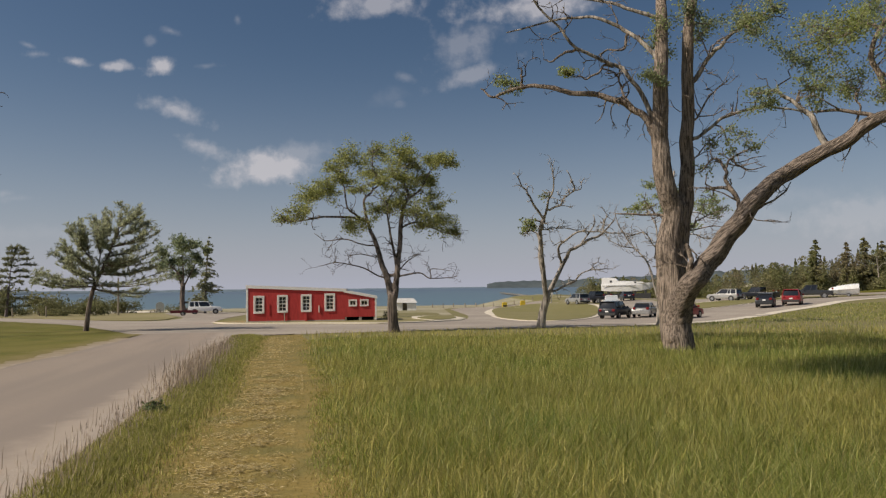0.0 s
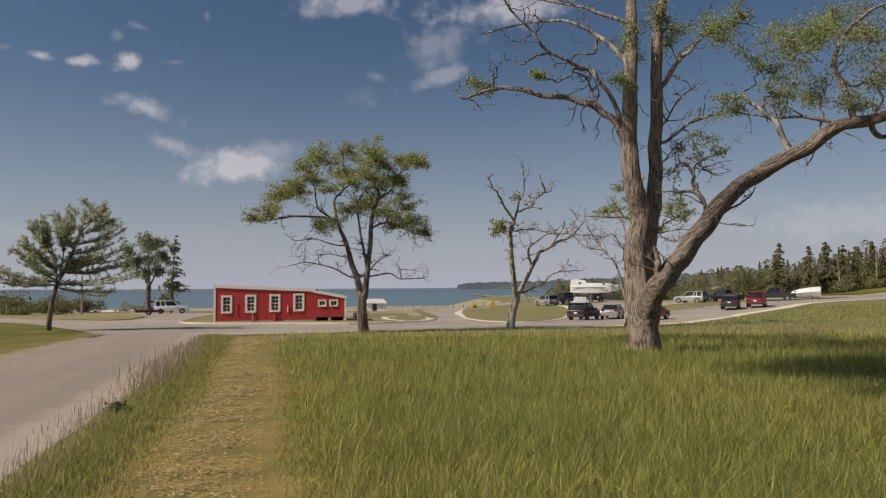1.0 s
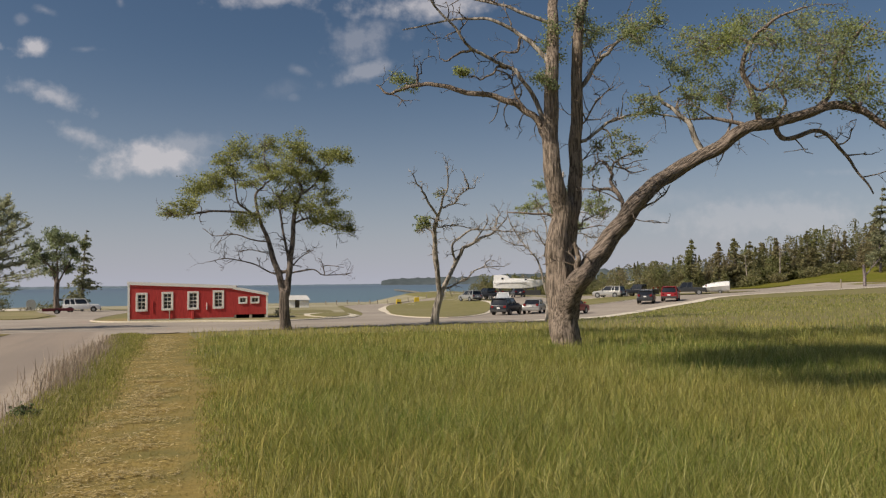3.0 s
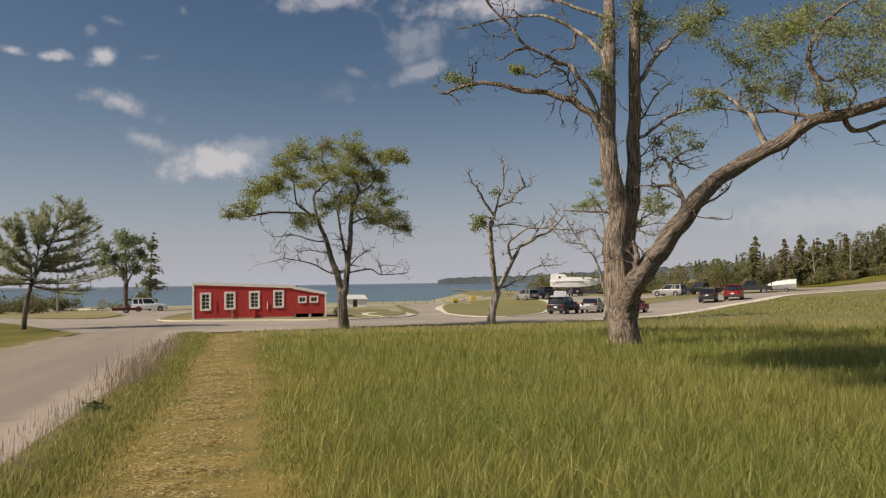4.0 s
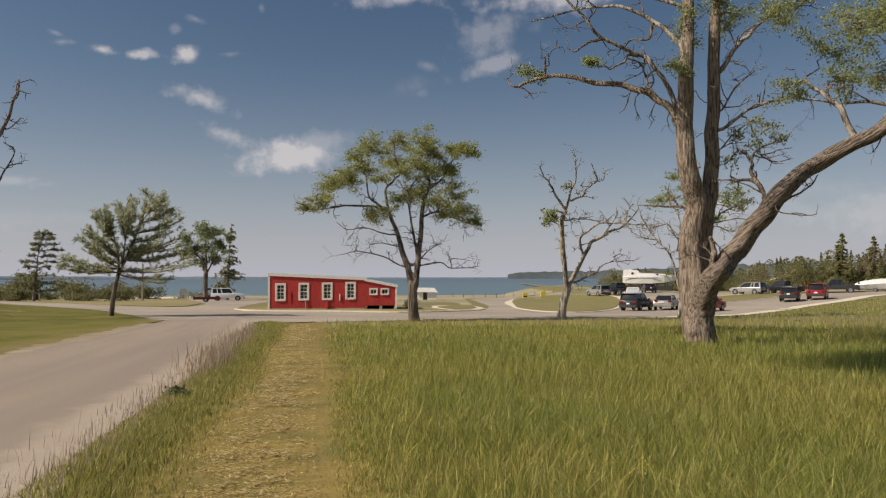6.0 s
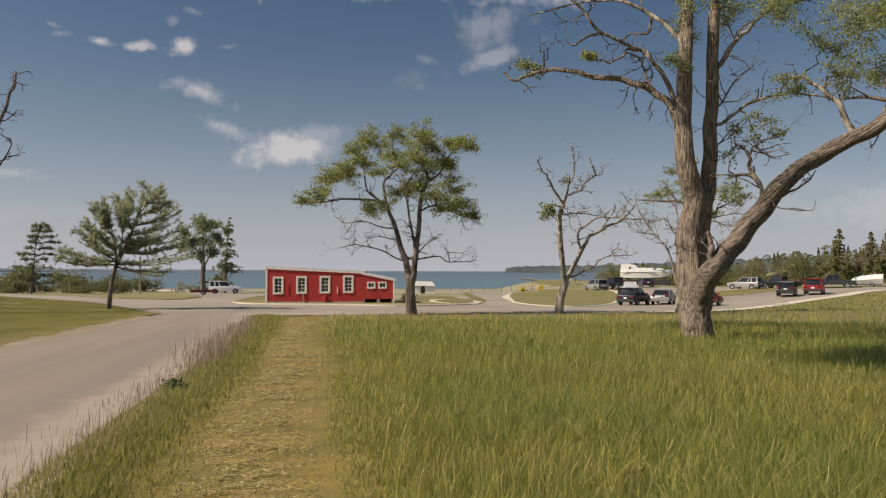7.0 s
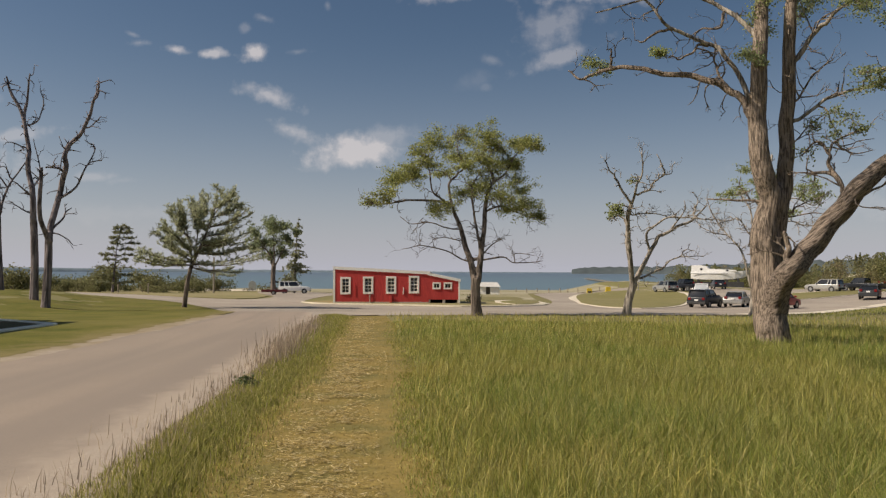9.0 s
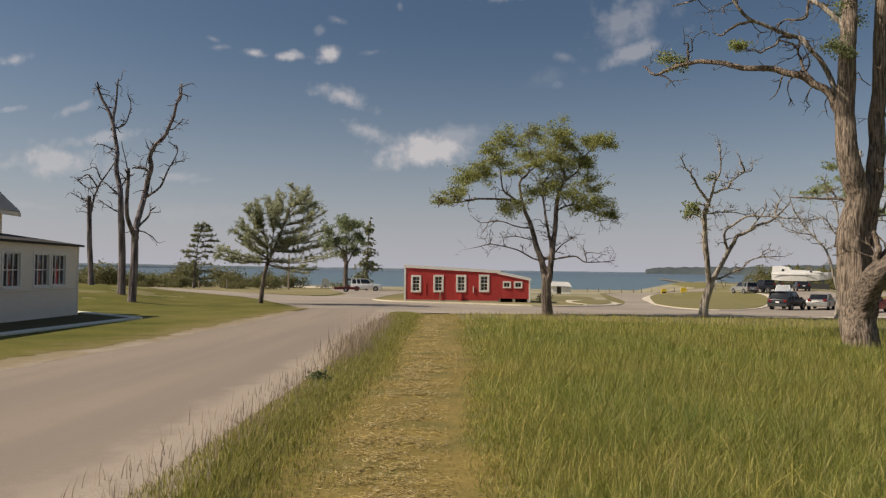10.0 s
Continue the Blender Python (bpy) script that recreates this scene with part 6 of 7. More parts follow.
def white_house():
    d = Vector((-0.298, 0.955, 0)).normalized()
    corner = Vector((-21.16, 26.38, 0))
    long = 16.4
    o = corner - d * long
    z = float(gz(corner.x, corner.y))
    ob = thing("house", pose(o.x, o.y, z, 0, 0, math.degrees(math.atan2(d.y, d.x))), "cream-white house with a glazed porch and shingled gable roof", "house")
    holes = []
    for s in (1.25, 4.92, 8.6, 12.28):
        for k in (0, 1.45):
            holes.append((long - s - k - 1.16, long - s - k, 1.32, 2.48))
    front = part("porch_wall", holed_wall(long, lambda x: 2.84, holes, 0.14, lambda x: -0.3), CREAM, ob)
    for h in holes:
        window(front, *h, 3, 2, 0.09, 0.035, False)
    part("sill_board", box((0, -0.055, 1.14), (long - 0.02, -0.002, 1.20), 0.008), CREAM, ob)
    part("base_board", box((-0.02, -0.045, -0.25), (long + 0.02, -0.002, 0.16), 0.01), CREAM, ob)
    part("corner_post", box((long - 0.10, -0.03, 0.16), (long + 0.03, 0.14, 2.84), 0.008), CREAM, ob)
    # porch end, its head rising with the roof
    bm = bmesh.new()
    v = [bm.verts.new(q) for q in ((long - 0.14, 0.14, -0.3), (long - 0.14, 3.56, -0.3), (long - 0.14, 3.56, 3.30), (long - 0.14, 0.14, 2.86),
                                   (long, 0.14, -0.3), (long, 3.56, -0.3), (long, 3.56, 3.30), (long, 0.14, 2.86))]
    for f in ((0, 1, 2, 3), (5, 4, 7, 6), (0, 4, 5, 1), (3, 2, 6, 7), (0, 3, 7, 4), (1, 5, 6, 2)):
        bm.faces.new([v[k] for k in f])
    part("porch_end_wall", bm, CREAM, ob)

    def slope(name, x0, x1, y0, z0, y1, z1, t, mat):
        bm = bmesh.new()
        v = [bm.verts.new(q) for q in ((x0, y0, z0), (x1, y0, z0), (x1, y1, z1), (x0, y1, z1), (x0, y0, z0 + t), (x1, y0, z0 + t), (x1, y1, z1 + t), (x0, y1, z1 + t))]
        for f in ((3, 2, 1, 0), (4, 5, 6, 7), (0, 1, 5, 4), (1, 2, 6, 5), (2, 3, 7, 6), (3, 0, 4, 7)):
            bm.faces.new([v[k] for k in f])
        return part(name, bm, mat, ob)
    slope("porch_roof", -0.3, long + 0.20, -0.12, 2.85, 3.55, 3.36, 0.07, TARPAPER)
    slope("porch_gutter", -0.3, long + 0.20, -0.17, 2.83, -0.125, 2.83, 0.08, TARPAPER)
    part("porch_floor", box((0.05, 0.14, -0.2), (long - 0.14, 3.5, 0.12)), ROOM, ob)
    # the body of the house behind, with its gable roof along the road
    part("main_wall", box((-0.5, 3.56, -0.3), (long + 1.1, 3.76, 4.42)), CREAM, ob)
    part("main_end_wall", box((long + 0.9, 3.76, -0.3), (long + 1.1, 10.8, 4.42)), CREAM, ob)
    part("main_end_wall", box((-0.5, 3.76, -0.3), (-0.3, 10.8, 4.42)), CREAM, ob)
    part("main_back_wall", box((-0.5, 10.8, -0.3), (long + 1.1, 11.0, 4.42)), CREAM, ob)
    gable = prism([(3.56, 4.42), (11.0, 4.42), (7.28, 8.0)], 0.2)
    g = part("gable", gable, CREAM, ob)
    g.matrix_local = pose(long + 1.0, 0, 0, 0, 0, 90)
    slope("main_roof", -1.0, long + 1.55, 3.05, 4.22, 7.28, 8.32, 0.12, SHINGLE)
    slope("main_roof", -1.0, long + 1.55, 11.5, 4.22, 7.29, 8.32, 0.12, SHINGLE)
    # courses of shingles on the slope that faces the road
    way = Vector((0, 7.28 - 3.05, 8.32 - 4.22)).normalized()
    for k in range(22):
        y0 = Vector((0, 3.05, 4.22 + 0.125)) + way * 0.26 * k
        bm = bmesh.new()
        add_box(bm, (long - 3.5, 0, 0), (long + 1.56, 0.25, 0.022))
        c = part("shingle_course", bm, SHINGLE, ob)
        c.matrix_local = Matrix.Translation(y0) @ pose(0, 0, 0, math.degrees(math.atan2(way.z, way.y)) + 1.5)
    part("eave_board", box((-1.0, 3.0, 4.14), (long + 1.55, 3.06, 4.30)), CREAM, ob)
    return ob


def bed_and_kerb():
    """The planted bed along the porch and its concrete edging."""
    drape("shaded_mulch_bed", [(-12.99, 6.05), (-15.5, 16.44), (-17.58, 25.09), (-22.13, 27.81), (-25.83, 29.75), (-23.47, 26.6), (-21.18, 26.36), (-16.25, 10.4), (-14.69, 6.05)], 0.062, SHADED_MULCH, "dark mulch bed along the porch, the house's shade in its colour", "garden bed", 3.0)
    run = [(-14, 4.84), (-15.45, 16.2), (-17.55, 25.27), (-22.23, 28.05), (-26.3, 30.23)]
    for a, b in zip(run, run[1:]):
        a, b = Vector((*a, 0)), Vector((*b, 0))
        n = max(2, int((b - a).length / 1.2))
        side = (b - a).normalized()
        for k in range(n):
            p, q = a.lerp(b, k / n), a.lerp(b, (k + 1) / n)
            ob = thing("edging_block", pose(p.x, p.y, float(gz(p.x, p.y)), 0, -math.degrees(math.atan2(float(gz(q.x, q.y)) - float(gz(p.x, p.y)), (q - p).length)), math.degrees(math.atan2(side.y, side.x))), "pale limewashed edging block round the bed", "edging", "edging round the bed")
            part("block", box((0.004, -0.19, -0.1), ((q - p).length - 0.004, 0.19, 0.10), 0.02), EDGING, ob)


white_house()
bed_and_kerb()


# ---- vehicles ----
def paint(name, col, rough=0.3, metal=0.2):
    return material(name, col, tuple(q * 0.9 for q in col), 0.8, rough, metal=metal, fine=6, spec=0.5)


BLACK_PAINT, RED_PAINT, SILVER_PAINT = paint("black_car_paint", (0.02, 0.022, 0.028)), paint("red_car_paint", (0.33, 0.022, 0.028)), paint("silver_car_paint", (0.42, 0.41, 0.39), 0.35, 0.5)
WHITE_PAINT, GREY_PAINT, BLUE_PAINT = paint("white_car_paint", (0.90, 0.89, 0.87), 0.3, 0.0), paint("dark_grey_car_paint", (0.05, 0.052, 0.056)), paint("dark_blue_car_paint", (0.025, 0.03, 0.045))
TYRE = material("tyre_rubber", (0.02, 0.02, 0.02), (0.035, 0.033, 0.03), 4, 0.9)
RIM = material("alloy_rim", (0.45, 0.45, 0.45), (0.35, 0.35, 0.35), 4, 0.35, metal=0.8)
CAR_GLASS = glass_material("tinted_car_glass", (0.018, 0.02, 0.024))
TAIL = material("red_lamp_lens", (0.22, 0.012, 0.012), (0.18, 0.01, 0.01), 4, 0.25)
HEAD = material("clear_lamp_lens", (0.75, 0.75, 0.72), (0.65, 0.65, 0.62), 4, 0.15)
# car glass with the sky's reflection put into its tint as pale grey
SKY_TINTED_GLASS = glass_material("car_glass_with_painted_sky", (0.42, 0.44, 0.46), 0.12)
PLASTIC = material("dark_trim_plastic", (0.03, 0.03, 0.032), (0.045, 0.044, 0.043), 4, 0.7)

SHAPES = {
    "suv": (4.55, 1.82, [(-2.26, 0.34), (-2.30, 0.62), (-2.24, 1.02), (0.95, 1.02), (2.05, 0.90), (2.25, 0.66), (2.24, 0.32)],
            [(-2.20, 1.00), (-2.00, 1.58), (-1.80, 1.66), (0.05, 1.66), (0.92, 1.02)], (-1.38, 1.42), 0.35),
    "sedan": (4.7, 1.78, [(-2.32, 0.34), (-2.34, 0.70), (-2.20, 0.95), (-1.55, 0.98), (1.05, 0.94), (2.15, 0.80), (2.32, 0.58), (2.30, 0.28)],
              [(-1.75, 0.96), (-1.05, 1.40), (-0.2, 1.43), (0.35, 1.38), (1.15, 0.94)], (-1.40, 1.42), 0.32),
    "pickup": (5.4, 1.95, [(-2.68, 0.50), (-2.70, 1.05), (-0.75, 1.08), (-0.70, 1.10), (1.15, 1.12), (2.45, 1.04), (2.68, 0.78), (2.66, 0.45)],
               [(-0.78, 1.08), (-0.72, 1.72), (-0.5, 1.80), (0.45, 1.80), (1.15, 1.12)], (-1.62, 1.72), 0.38),
    "van": (5.1, 1.95, [(-2.5, 0.42), (-2.55, 0.70), (-2.50, 1.18), (1.05, 1.18), (2.25, 1.06), (2.52, 0.78), (2.50, 0.40)],
            [(-2.46, 1.16), (-2.34, 1.86), (-2.10, 1.94), (0.25, 1.94), (1.05, 1.18)], (-1.55, 1.55), 0.37),
}


def wheel(parent, x, y, r):
    w = new("wheel")
    w.parent = parent
    w.matrix_local = pose(x, y, r, 90)
    bm = bmesh.new()
    bmesh.ops.create_cone(bm, cap_ends=True, segments=20, radius1=r, radius2=r, depth=0.22)
    bmesh.ops.bevel(bm, geom=[e for e in bm.edges if abs(e.verts[0].co.z - e.verts[1].co.z) < 0.01], offset=0.03, segments=2, affect="EDGES")
    part("tyre", bm, TYRE, w, smooth=False)
    bm = bmesh.new()
    bmesh.ops.create_cone(bm, cap_ends=True, segments=16, radius1=r * 0.64, radius2=r * 0.60, depth=0.236)
    part("rim", bm, RIM, w)


def car(name, shape, mat, x, y, heading, label, category="car", group="parked vehicles", rack=None, glazing=None):
    """heading: degrees from straight ahead, clockwise, in which its nose points."""
    long, wide, low, high, axles, r = SHAPES[shape]
    ob = thing(name, pose(x, y, float(gz(x, y)) + 0.02, 0, 0, 90 - heading), label, category, group)
    part("body", prism(low, wide, 0.06), mat, ob, smooth=True)
    glass = prism(high, wide - 0.16, 0.05)
    for v in glass.verts:
        up = (v.co.z - high[0][1]) / (max(q[1] for q in high) - high[0][1])
        v.co.y *= 1 - 0.14 * max(0, up)
    part("glasshouse", glass, glazing or CAR_GLASS, ob, smooth=True)
    top = max(q[1] for q in high)
    xs = [q[0] for q in high if q[1] > top - 0.09]
    part("roof", box((min(xs) - 0.12, -wide * 0.40, top - 0.05), (max(xs) + 0.14, wide * 0.40, top + 0.025), 0.02), mat, ob)
    tw, bw = wide / 2 * 0.80, wide / 2 - 0.07

    def pillar(xb, xt, t=0.07):
        for s in (-1, 1):
            bm = bmesh.new()
            zb, zt = high[0][1] - 0.02, top - 0.02
            ring = [(xb - t, s * (bw + 0.012), zb), (xb + t, s * (bw + 0.012), zb), (xt + t * 0.7, s * (tw + 0.012), zt), (xt - t * 0.7, s * (tw + 0.012), zt)]
            inner = [(a, b - s * 0.06, c) for a, b, c in ring]
            v = [bm.verts.new(q) for q in ring + inner]
            for f in ((0, 1, 2, 3), (7, 6, 5, 4), (0, 4, 5, 1), (1, 5, 6, 2), (2, 6, 7, 3), (3, 7, 4, 0)):
                bm.faces.new([v[k] for k in f])
            bmesh.ops.recalc_face_normals(bm, faces=bm.faces[:])
            part("pillar", bm, mat, ob)
    x_tr, x_tf = min(xs), max(xs)
    pillar(high[0][0] + 0.10, x_tr - 0.02, 0.10), pillar(high[-1][0] - 0.05, x_tf + 0.04, 0.05), pillar((high[0][0] + high[-1][0]) / 2 - 0.1, (x_tr + x_tf) / 2, 0.06)
    if shape in ("suv", "van"):
        pillar(high[0][0] + 0.95, x_tr + 0.72, 0.07)
    for a in axles:
        for s in (-1, 1):
            wheel(ob, a, s * (wide / 2 - 0.10), r)
            bm = bmesh.new()
            bmesh.ops.create_cone(bm, cap_ends=True, segments=20, radius1=r * 1.16, radius2=r * 1.16, depth=0.012, matrix=pose(a, s * (wide / 2 + 0.001), r + 0.02, 90))
            part("wheel_arch", bm, PLASTIC, ob)
    rear, nose = low[1], low[-2]
    for s in (-1, 1):
        part("tail_light", box((rear[0] - 0.02, s * wide * 0.36 - 0.13, rear[1] + 0.12), (rear[0] + 0.10, s * wide * 0.36 + 0.13, rear[1] + 0.34), 0.02), TAIL, ob, "red tail light")
        part("headlight", box((nose[0] - 0.20, s * wide * 0.36 - 0.16, nose[1] - 0.02), (nose[0] + 0.015, s * wide * 0.36 + 0.16, nose[1] + 0.14), 0.02), HEAD, ob, "clear headlight")
        part("mirror", box((high[-1][0] - 0.35, s * (wide / 2 + 0.10) - 0.09, high[0][1] + 0.02), (high[-1][0] - 0.22, s * (wide / 2 + 0.10) + 0.09, high[0][1] + 0.18), 0.02), mat, ob)
    part("rear_bumper", box((low[0][0] - 0.07, -wide * 0.47, 0.36), (low[0][0] + 0.1, wide * 0.47, 0.60), 0.03), PLASTIC if shape != "sedan" else mat, ob)
    part("front_bumper", box((low[-1][0] - 0.1, -wide * 0.47, 0.30), (low[-1][0] + 0.07, wide * 0.47, 0.54), 0.03), PLASTIC if shape != "sedan" else mat, ob)
    part("plate", box((rear[0] - 0.035, -0.16, rear[1] + 0.04), (rear[0] - 0.01, 0.16, rear[1] + 0.18), 0.005), WHITE_PAINT, ob, "plain pale plate")
    if rack:
        part("roof_load", box((min(xs) + 0.1, -wide * 0.33, top + 0.02), (max(xs) - 0.1, wide * 0.33, top + rack), 0.06), WHITE_PAINT, ob, "white roof load")
    return ob


car("suv", "suv", BLACK_PAINT, 16.3, 72.79, 33, "black sport utility car parked with its back to the road")
car("sedan", "sedan", SILVER_PAINT, 19.5, 74, 24, "silver saloon car parked beside the black one")
car("sedan", "sedan", RED_PAINT, 20.95, 66.2, 40, "red saloon car half hidden by the large tree trunk")
car("suv", "suv", RED_PAINT, 37.37, 80.72, 29, "bright red hatchback car seen from behind")
car("sedan", "sedan", GREY_PAINT, 34.16, 80.06, 27, "dark grey saloon car seen from behind")
car("suv", "suv", SILVER_PAINT, 38.6, 103.83, -42, "silver estate car parked across the lot")
car("jeep", "pickup", BLACK_PAINT, 43.98, 105.58, -40, "black open-backed off-road car", "jeep")
car("pickup_truck", "pickup", GREY_PAINT, 49.26, 101.03, -66, "dark pickup truck hitched to a covered boat", "truck")
car("suv", "suv", WHITE_PAINT, 21, 95.89, -165, "white car parked beyond the black one", glazing=SKY_TINTED_GLASS)
car("sedan", "sedan", BLACK_PAINT, 28.6, 118.98, 5, "small dark car near the boat")
car("suv", "suv", SILVER_PAINT, 19.6, 113.18, -20, "silver estate car in the far row")
car("pickup_truck", "pickup", BLACK_PAINT, 22.7, 114.15, -28, "black pickup truck in the far row", "truck")
car("van", "van", WHITE_PAINT, -38.4, 116.08, 74, "white passenger van parked by the shore trees", "van")


def wheels_pair(ob, x, r, half):
    for s in (-1, 1):
        wheel(ob, x, s * half, r)


def covered_boat():
    """A small boat under a white cover on a road trailer, behind the pickup."""
    ob = thing("boat_trailer", pose(54.0, 101.43, float(gz(54.0, 101.43)), 0, 0, 90 + 58) @ Matrix.Diagonal((0.74, 0.74, 0.86, 1)), "small boat under a white cover on a trailer", "boat", "parked vehicles")
    bm = bmesh.new()
    rows = []
    for x, w, zl, zt in ((-2.5, 0.90, 0.62, 2.08), (-1.6, 0.98, 0.52, 2.06), (-0.4, 1.0, 0.48, 1.94), (0.9, 0.95, 0.50, 1.76), (1.9, 0.70, 0.60, 1.52), (2.5, 0.25, 0.80, 1.26)):
        rows.append([bm.verts.new(q) for q in ((x, -w * 0.45, zl), (x, -w, (zl + zt) * 0.5), (x, -w * 0.85, zt - 0.12), (x, 0, zt), (x, w * 0.85, zt - 0.12), (x, w, (zl + zt) * 0.5), (x, w * 0.45, zl))])
    for a, b in zip(rows, rows[1:]):
        for k in range(7):
            bm.faces.new((a[k], a[(k + 1) % 7], b[(k + 1) % 7], b[k]))
    bm.faces.new(rows[0]), bm.faces.new(rows[-1][::-1])
    bmesh.ops.recalc_face_normals(bm, faces=bm.faces[:])
    part("cover", bm, WHITE_PAINT, ob, "taut white boat cover")
    part("trailer_frame", box((-2.3, -0.7, 0.34), (3.4, 0.7, 0.46), 0.02), PLASTIC, ob)
    wheels_pair(ob, -0.8, 0.32, 0.95)


def yacht():
    """A white cabin boat laid up on a dark cradle beyond the cars."""
    x, y = 34.2, 140.87
    ob = thing("yacht", pose(x, y, float(gz(x, y)) - 0.12, 0, 0, -16) @ Matrix.Diagonal((0.97, 0.90, 1.05, 1)), "large white cabin boat laid up on a dark cradle", "boat")
    bm = bmesh.new()
    rows = []
    for px, w, keel, deck in ((-5.2, 1.35, 1.30, 2.75), (-4.0, 1.60, 1.15, 2.72), (-2.0, 1.70, 1.10, 2.70), (0.5, 1.65, 1.12, 2.72), (2.6, 1.30, 1.25, 2.78), (4.0, 0.75, 1.50, 2.86), (5.0, 0.06, 2.15, 2.96)):
        rows.append([bm.verts.new(q) for q in ((px, 0, keel), (px, w * 0.85, keel + 0.22), (px, w, deck - 0.35), (px, w * 0.98, deck), (px, -w * 0.98, deck), (px, -w, deck - 0.35), (px, -w * 0.85, keel + 0.22))])
    for a, b in zip(rows, rows[1:]):
        for k in range(7):
            bm.faces.new((a[k], a[(k + 1) % 7], b[(k + 1) % 7], b[k]))
    bm.faces.new(rows[0]), bm.faces.new(rows[-1][::-1])
    bmesh.ops.recalc_face_normals(bm, faces=bm.faces[:])
    part("hull", bm, WHITE_PAINT, ob)
    part("cabin", prism([(-5.1, 2.68), (-5.05, 3.78), (-3.6, 3.84), (-2.3, 3.66), (-1.9, 3.2), (0.2, 3.12), (2.6, 3.02), (3.2, 2.74)], 2.9, 0.05), WHITE_PAINT, ob)
    for px, z in ((-3.3, 2.95), (1.3, 2.80)):
        part("porthole", box((px - 0.22, -1.49, z), (px + 0.22, -1.44, z + 0.36 - 0.12 * (px > 0)), 0.02), CAR_GLASS, ob, "dark cabin window")
    part("rub_rail", box((-5.1, -1.73, 2.30), (1.5, -1.66, 2.38)), PLASTIC, ob)
    part("rail", box((-1.0, -1.2, 3.18), (2.4, -1.16, 3.22)), STEEL_RAIL, ob, "thin steel guard rail")
    for k, px in enumerate((-3.9, -1.4, 1.2, 3.2)):
        part("cradle_post", box((px - 0.2, -1.25, -0.3), (px + 0.2, 1.25, 1.40 + 0.2 * (k == 3)), 0.02), PLASTIC, ob)
    for y0 in (-1.35, 1.1):
        part("cradle_beam", box((-4.8, y0, 0.0), (4.2, y0 + 0.25, 0.95), 0.02), PLASTIC, ob)


STEEL_RAIL = material("polished_rail", (0.55, 0.55, 0.55), (0.48, 0.48, 0.48), 4, 0.3, metal=0.9)
covered_boat()
yacht()


# ---- small things by the shore and the lot ----
TIMBER = material("weathered_timber", (0.34, 0.29, 0.22), (0.25, 0.21, 0.16), 3.0, 0.9, 0.004, fine=30)
YELLOW = material("yellow_plastic", (0.75, 0.55, 0.04), (0.68, 0.48, 0.03), 3.0, 0.5)
STEEL = material("galvanised_steel", (0.42, 0.43, 0.44), (0.35, 0.36, 0.37), 3.0, 0.45, metal=0.7)


MAROON = paint("maroon_paint", (0.16, 0.022, 0.03), 0.5, 0.0)


def put(name, x, y, turn, label, category, group=""):
    return thing(name, pose(x, y, float(gz(x, y)), 0, 0, turn), label, category, group)


def shed():
    ob = put("shed", -7, 119.71, 4, "small white shed with a low pale grey roof", "shed")
    part("wall", box((-1.7, 0, -0.1), (-0.55, 2.2, 1.35), 0.02), WHITE, ob)
    part("wall", box((0.15, 0, -0.1), (1.65, 2.2, 1.15), 0.02), WHITE, ob)
    part("wall", box((-0.55, 1.2, -0.1), (0.15, 2.2, 1.2), 0.02), TIMBER, ob, "dark recessed wall")
    bm = bmesh.new()
    v = [bm.verts.new(q) for q in ((-1.9, -0.25, 1.30), (1.85, -0.25, 1.22), (1.3, 1.2, 1.95), (-1.5, 1.2, 2.0), (-1.9, 2.5, 1.30), (1.85, 2.5, 1.22))]
    for f in ((0, 1, 2, 3), (3, 2, 5, 4), (0, 3, 4), (1, 5, 2), (0, 4, 5, 1)):
        bm.faces.new([v[k] for k in f])
    part("roof", bm, ROOF, ob, "low pale grey roof")


def beach_posts():
    rng = random.Random(31)
    first = put("beach_post", -3.5, 154.77, 0, "weathered timber post along the beach", "post", "posts along the beach")
    bm = box((-0.08, -0.08, -0.3), (0.08, 0.08, 0.85), 0.02)
    part("post", bm, TIMBER, first)
    part("cap", box((-0.10, -0.10, 0.85), (0.10, 0.10, 0.90), 0.01), TIMBER, first)
    for k in range(16):
        x = -1.0 + 2.1 * k + rng.uniform(-0.3, 0.3)
        y = 154.8 + 0.36 * k + rng.uniform(-0.6, 0.6)
        copy_thing(first, pose(x, y, float(gz(x, y)), rng.uniform(-3, 3), rng.uniform(-3, 3), rng.uniform(0, 90)))


def shrub_at(x, y, w, h, seed, label, name="shrub", leaf=0.12, n=500, mat=None):
    ob = put(name, x, y, 0, label, "shrub")
    stems, crown = bush_pieces(w, h, seed, leaf, n)
    child("stem", mesh_of("stem", *stems.tris(), BARK_DEAD), ob)
    tagged(child("crown", mesh_of("crown", *crown.tris(), mat or SHRUB), ob), kind="stuff")


def picnic_table(x, y, turn):
    ob = put("picnic_table", x, y, turn, "weathered wooden picnic table on the sand", "table", "picnic tables by the shore")
    for k in range(4):
        part("board", box((-0.9, -0.40 + 0.205 * k, 0.72), (0.9, -0.21 + 0.205 * k, 0.76), 0.006), TIMBER, ob)
    for s in (-1, 1):
        part("bench", box((-0.9, s * 0.72 - 0.14, 0.42), (0.9, s * 0.72 + 0.14, 0.46), 0.006), TIMBER, ob)
        part("brace", box((s * 0.62 - 0.04, -0.78, 0.36), (s * 0.62 + 0.04, 0.78, 0.42), 0.004), TIMBER, ob)
        for t in (-1, 1):
            leg = part("leg", box((-0.04, -0.05, 0), (0.04, 0.05, 0.84), 0.004), TIMBER, ob)
            leg.matrix_local = pose(s * 0.62, t * 0.66, -0.02, t * 27)


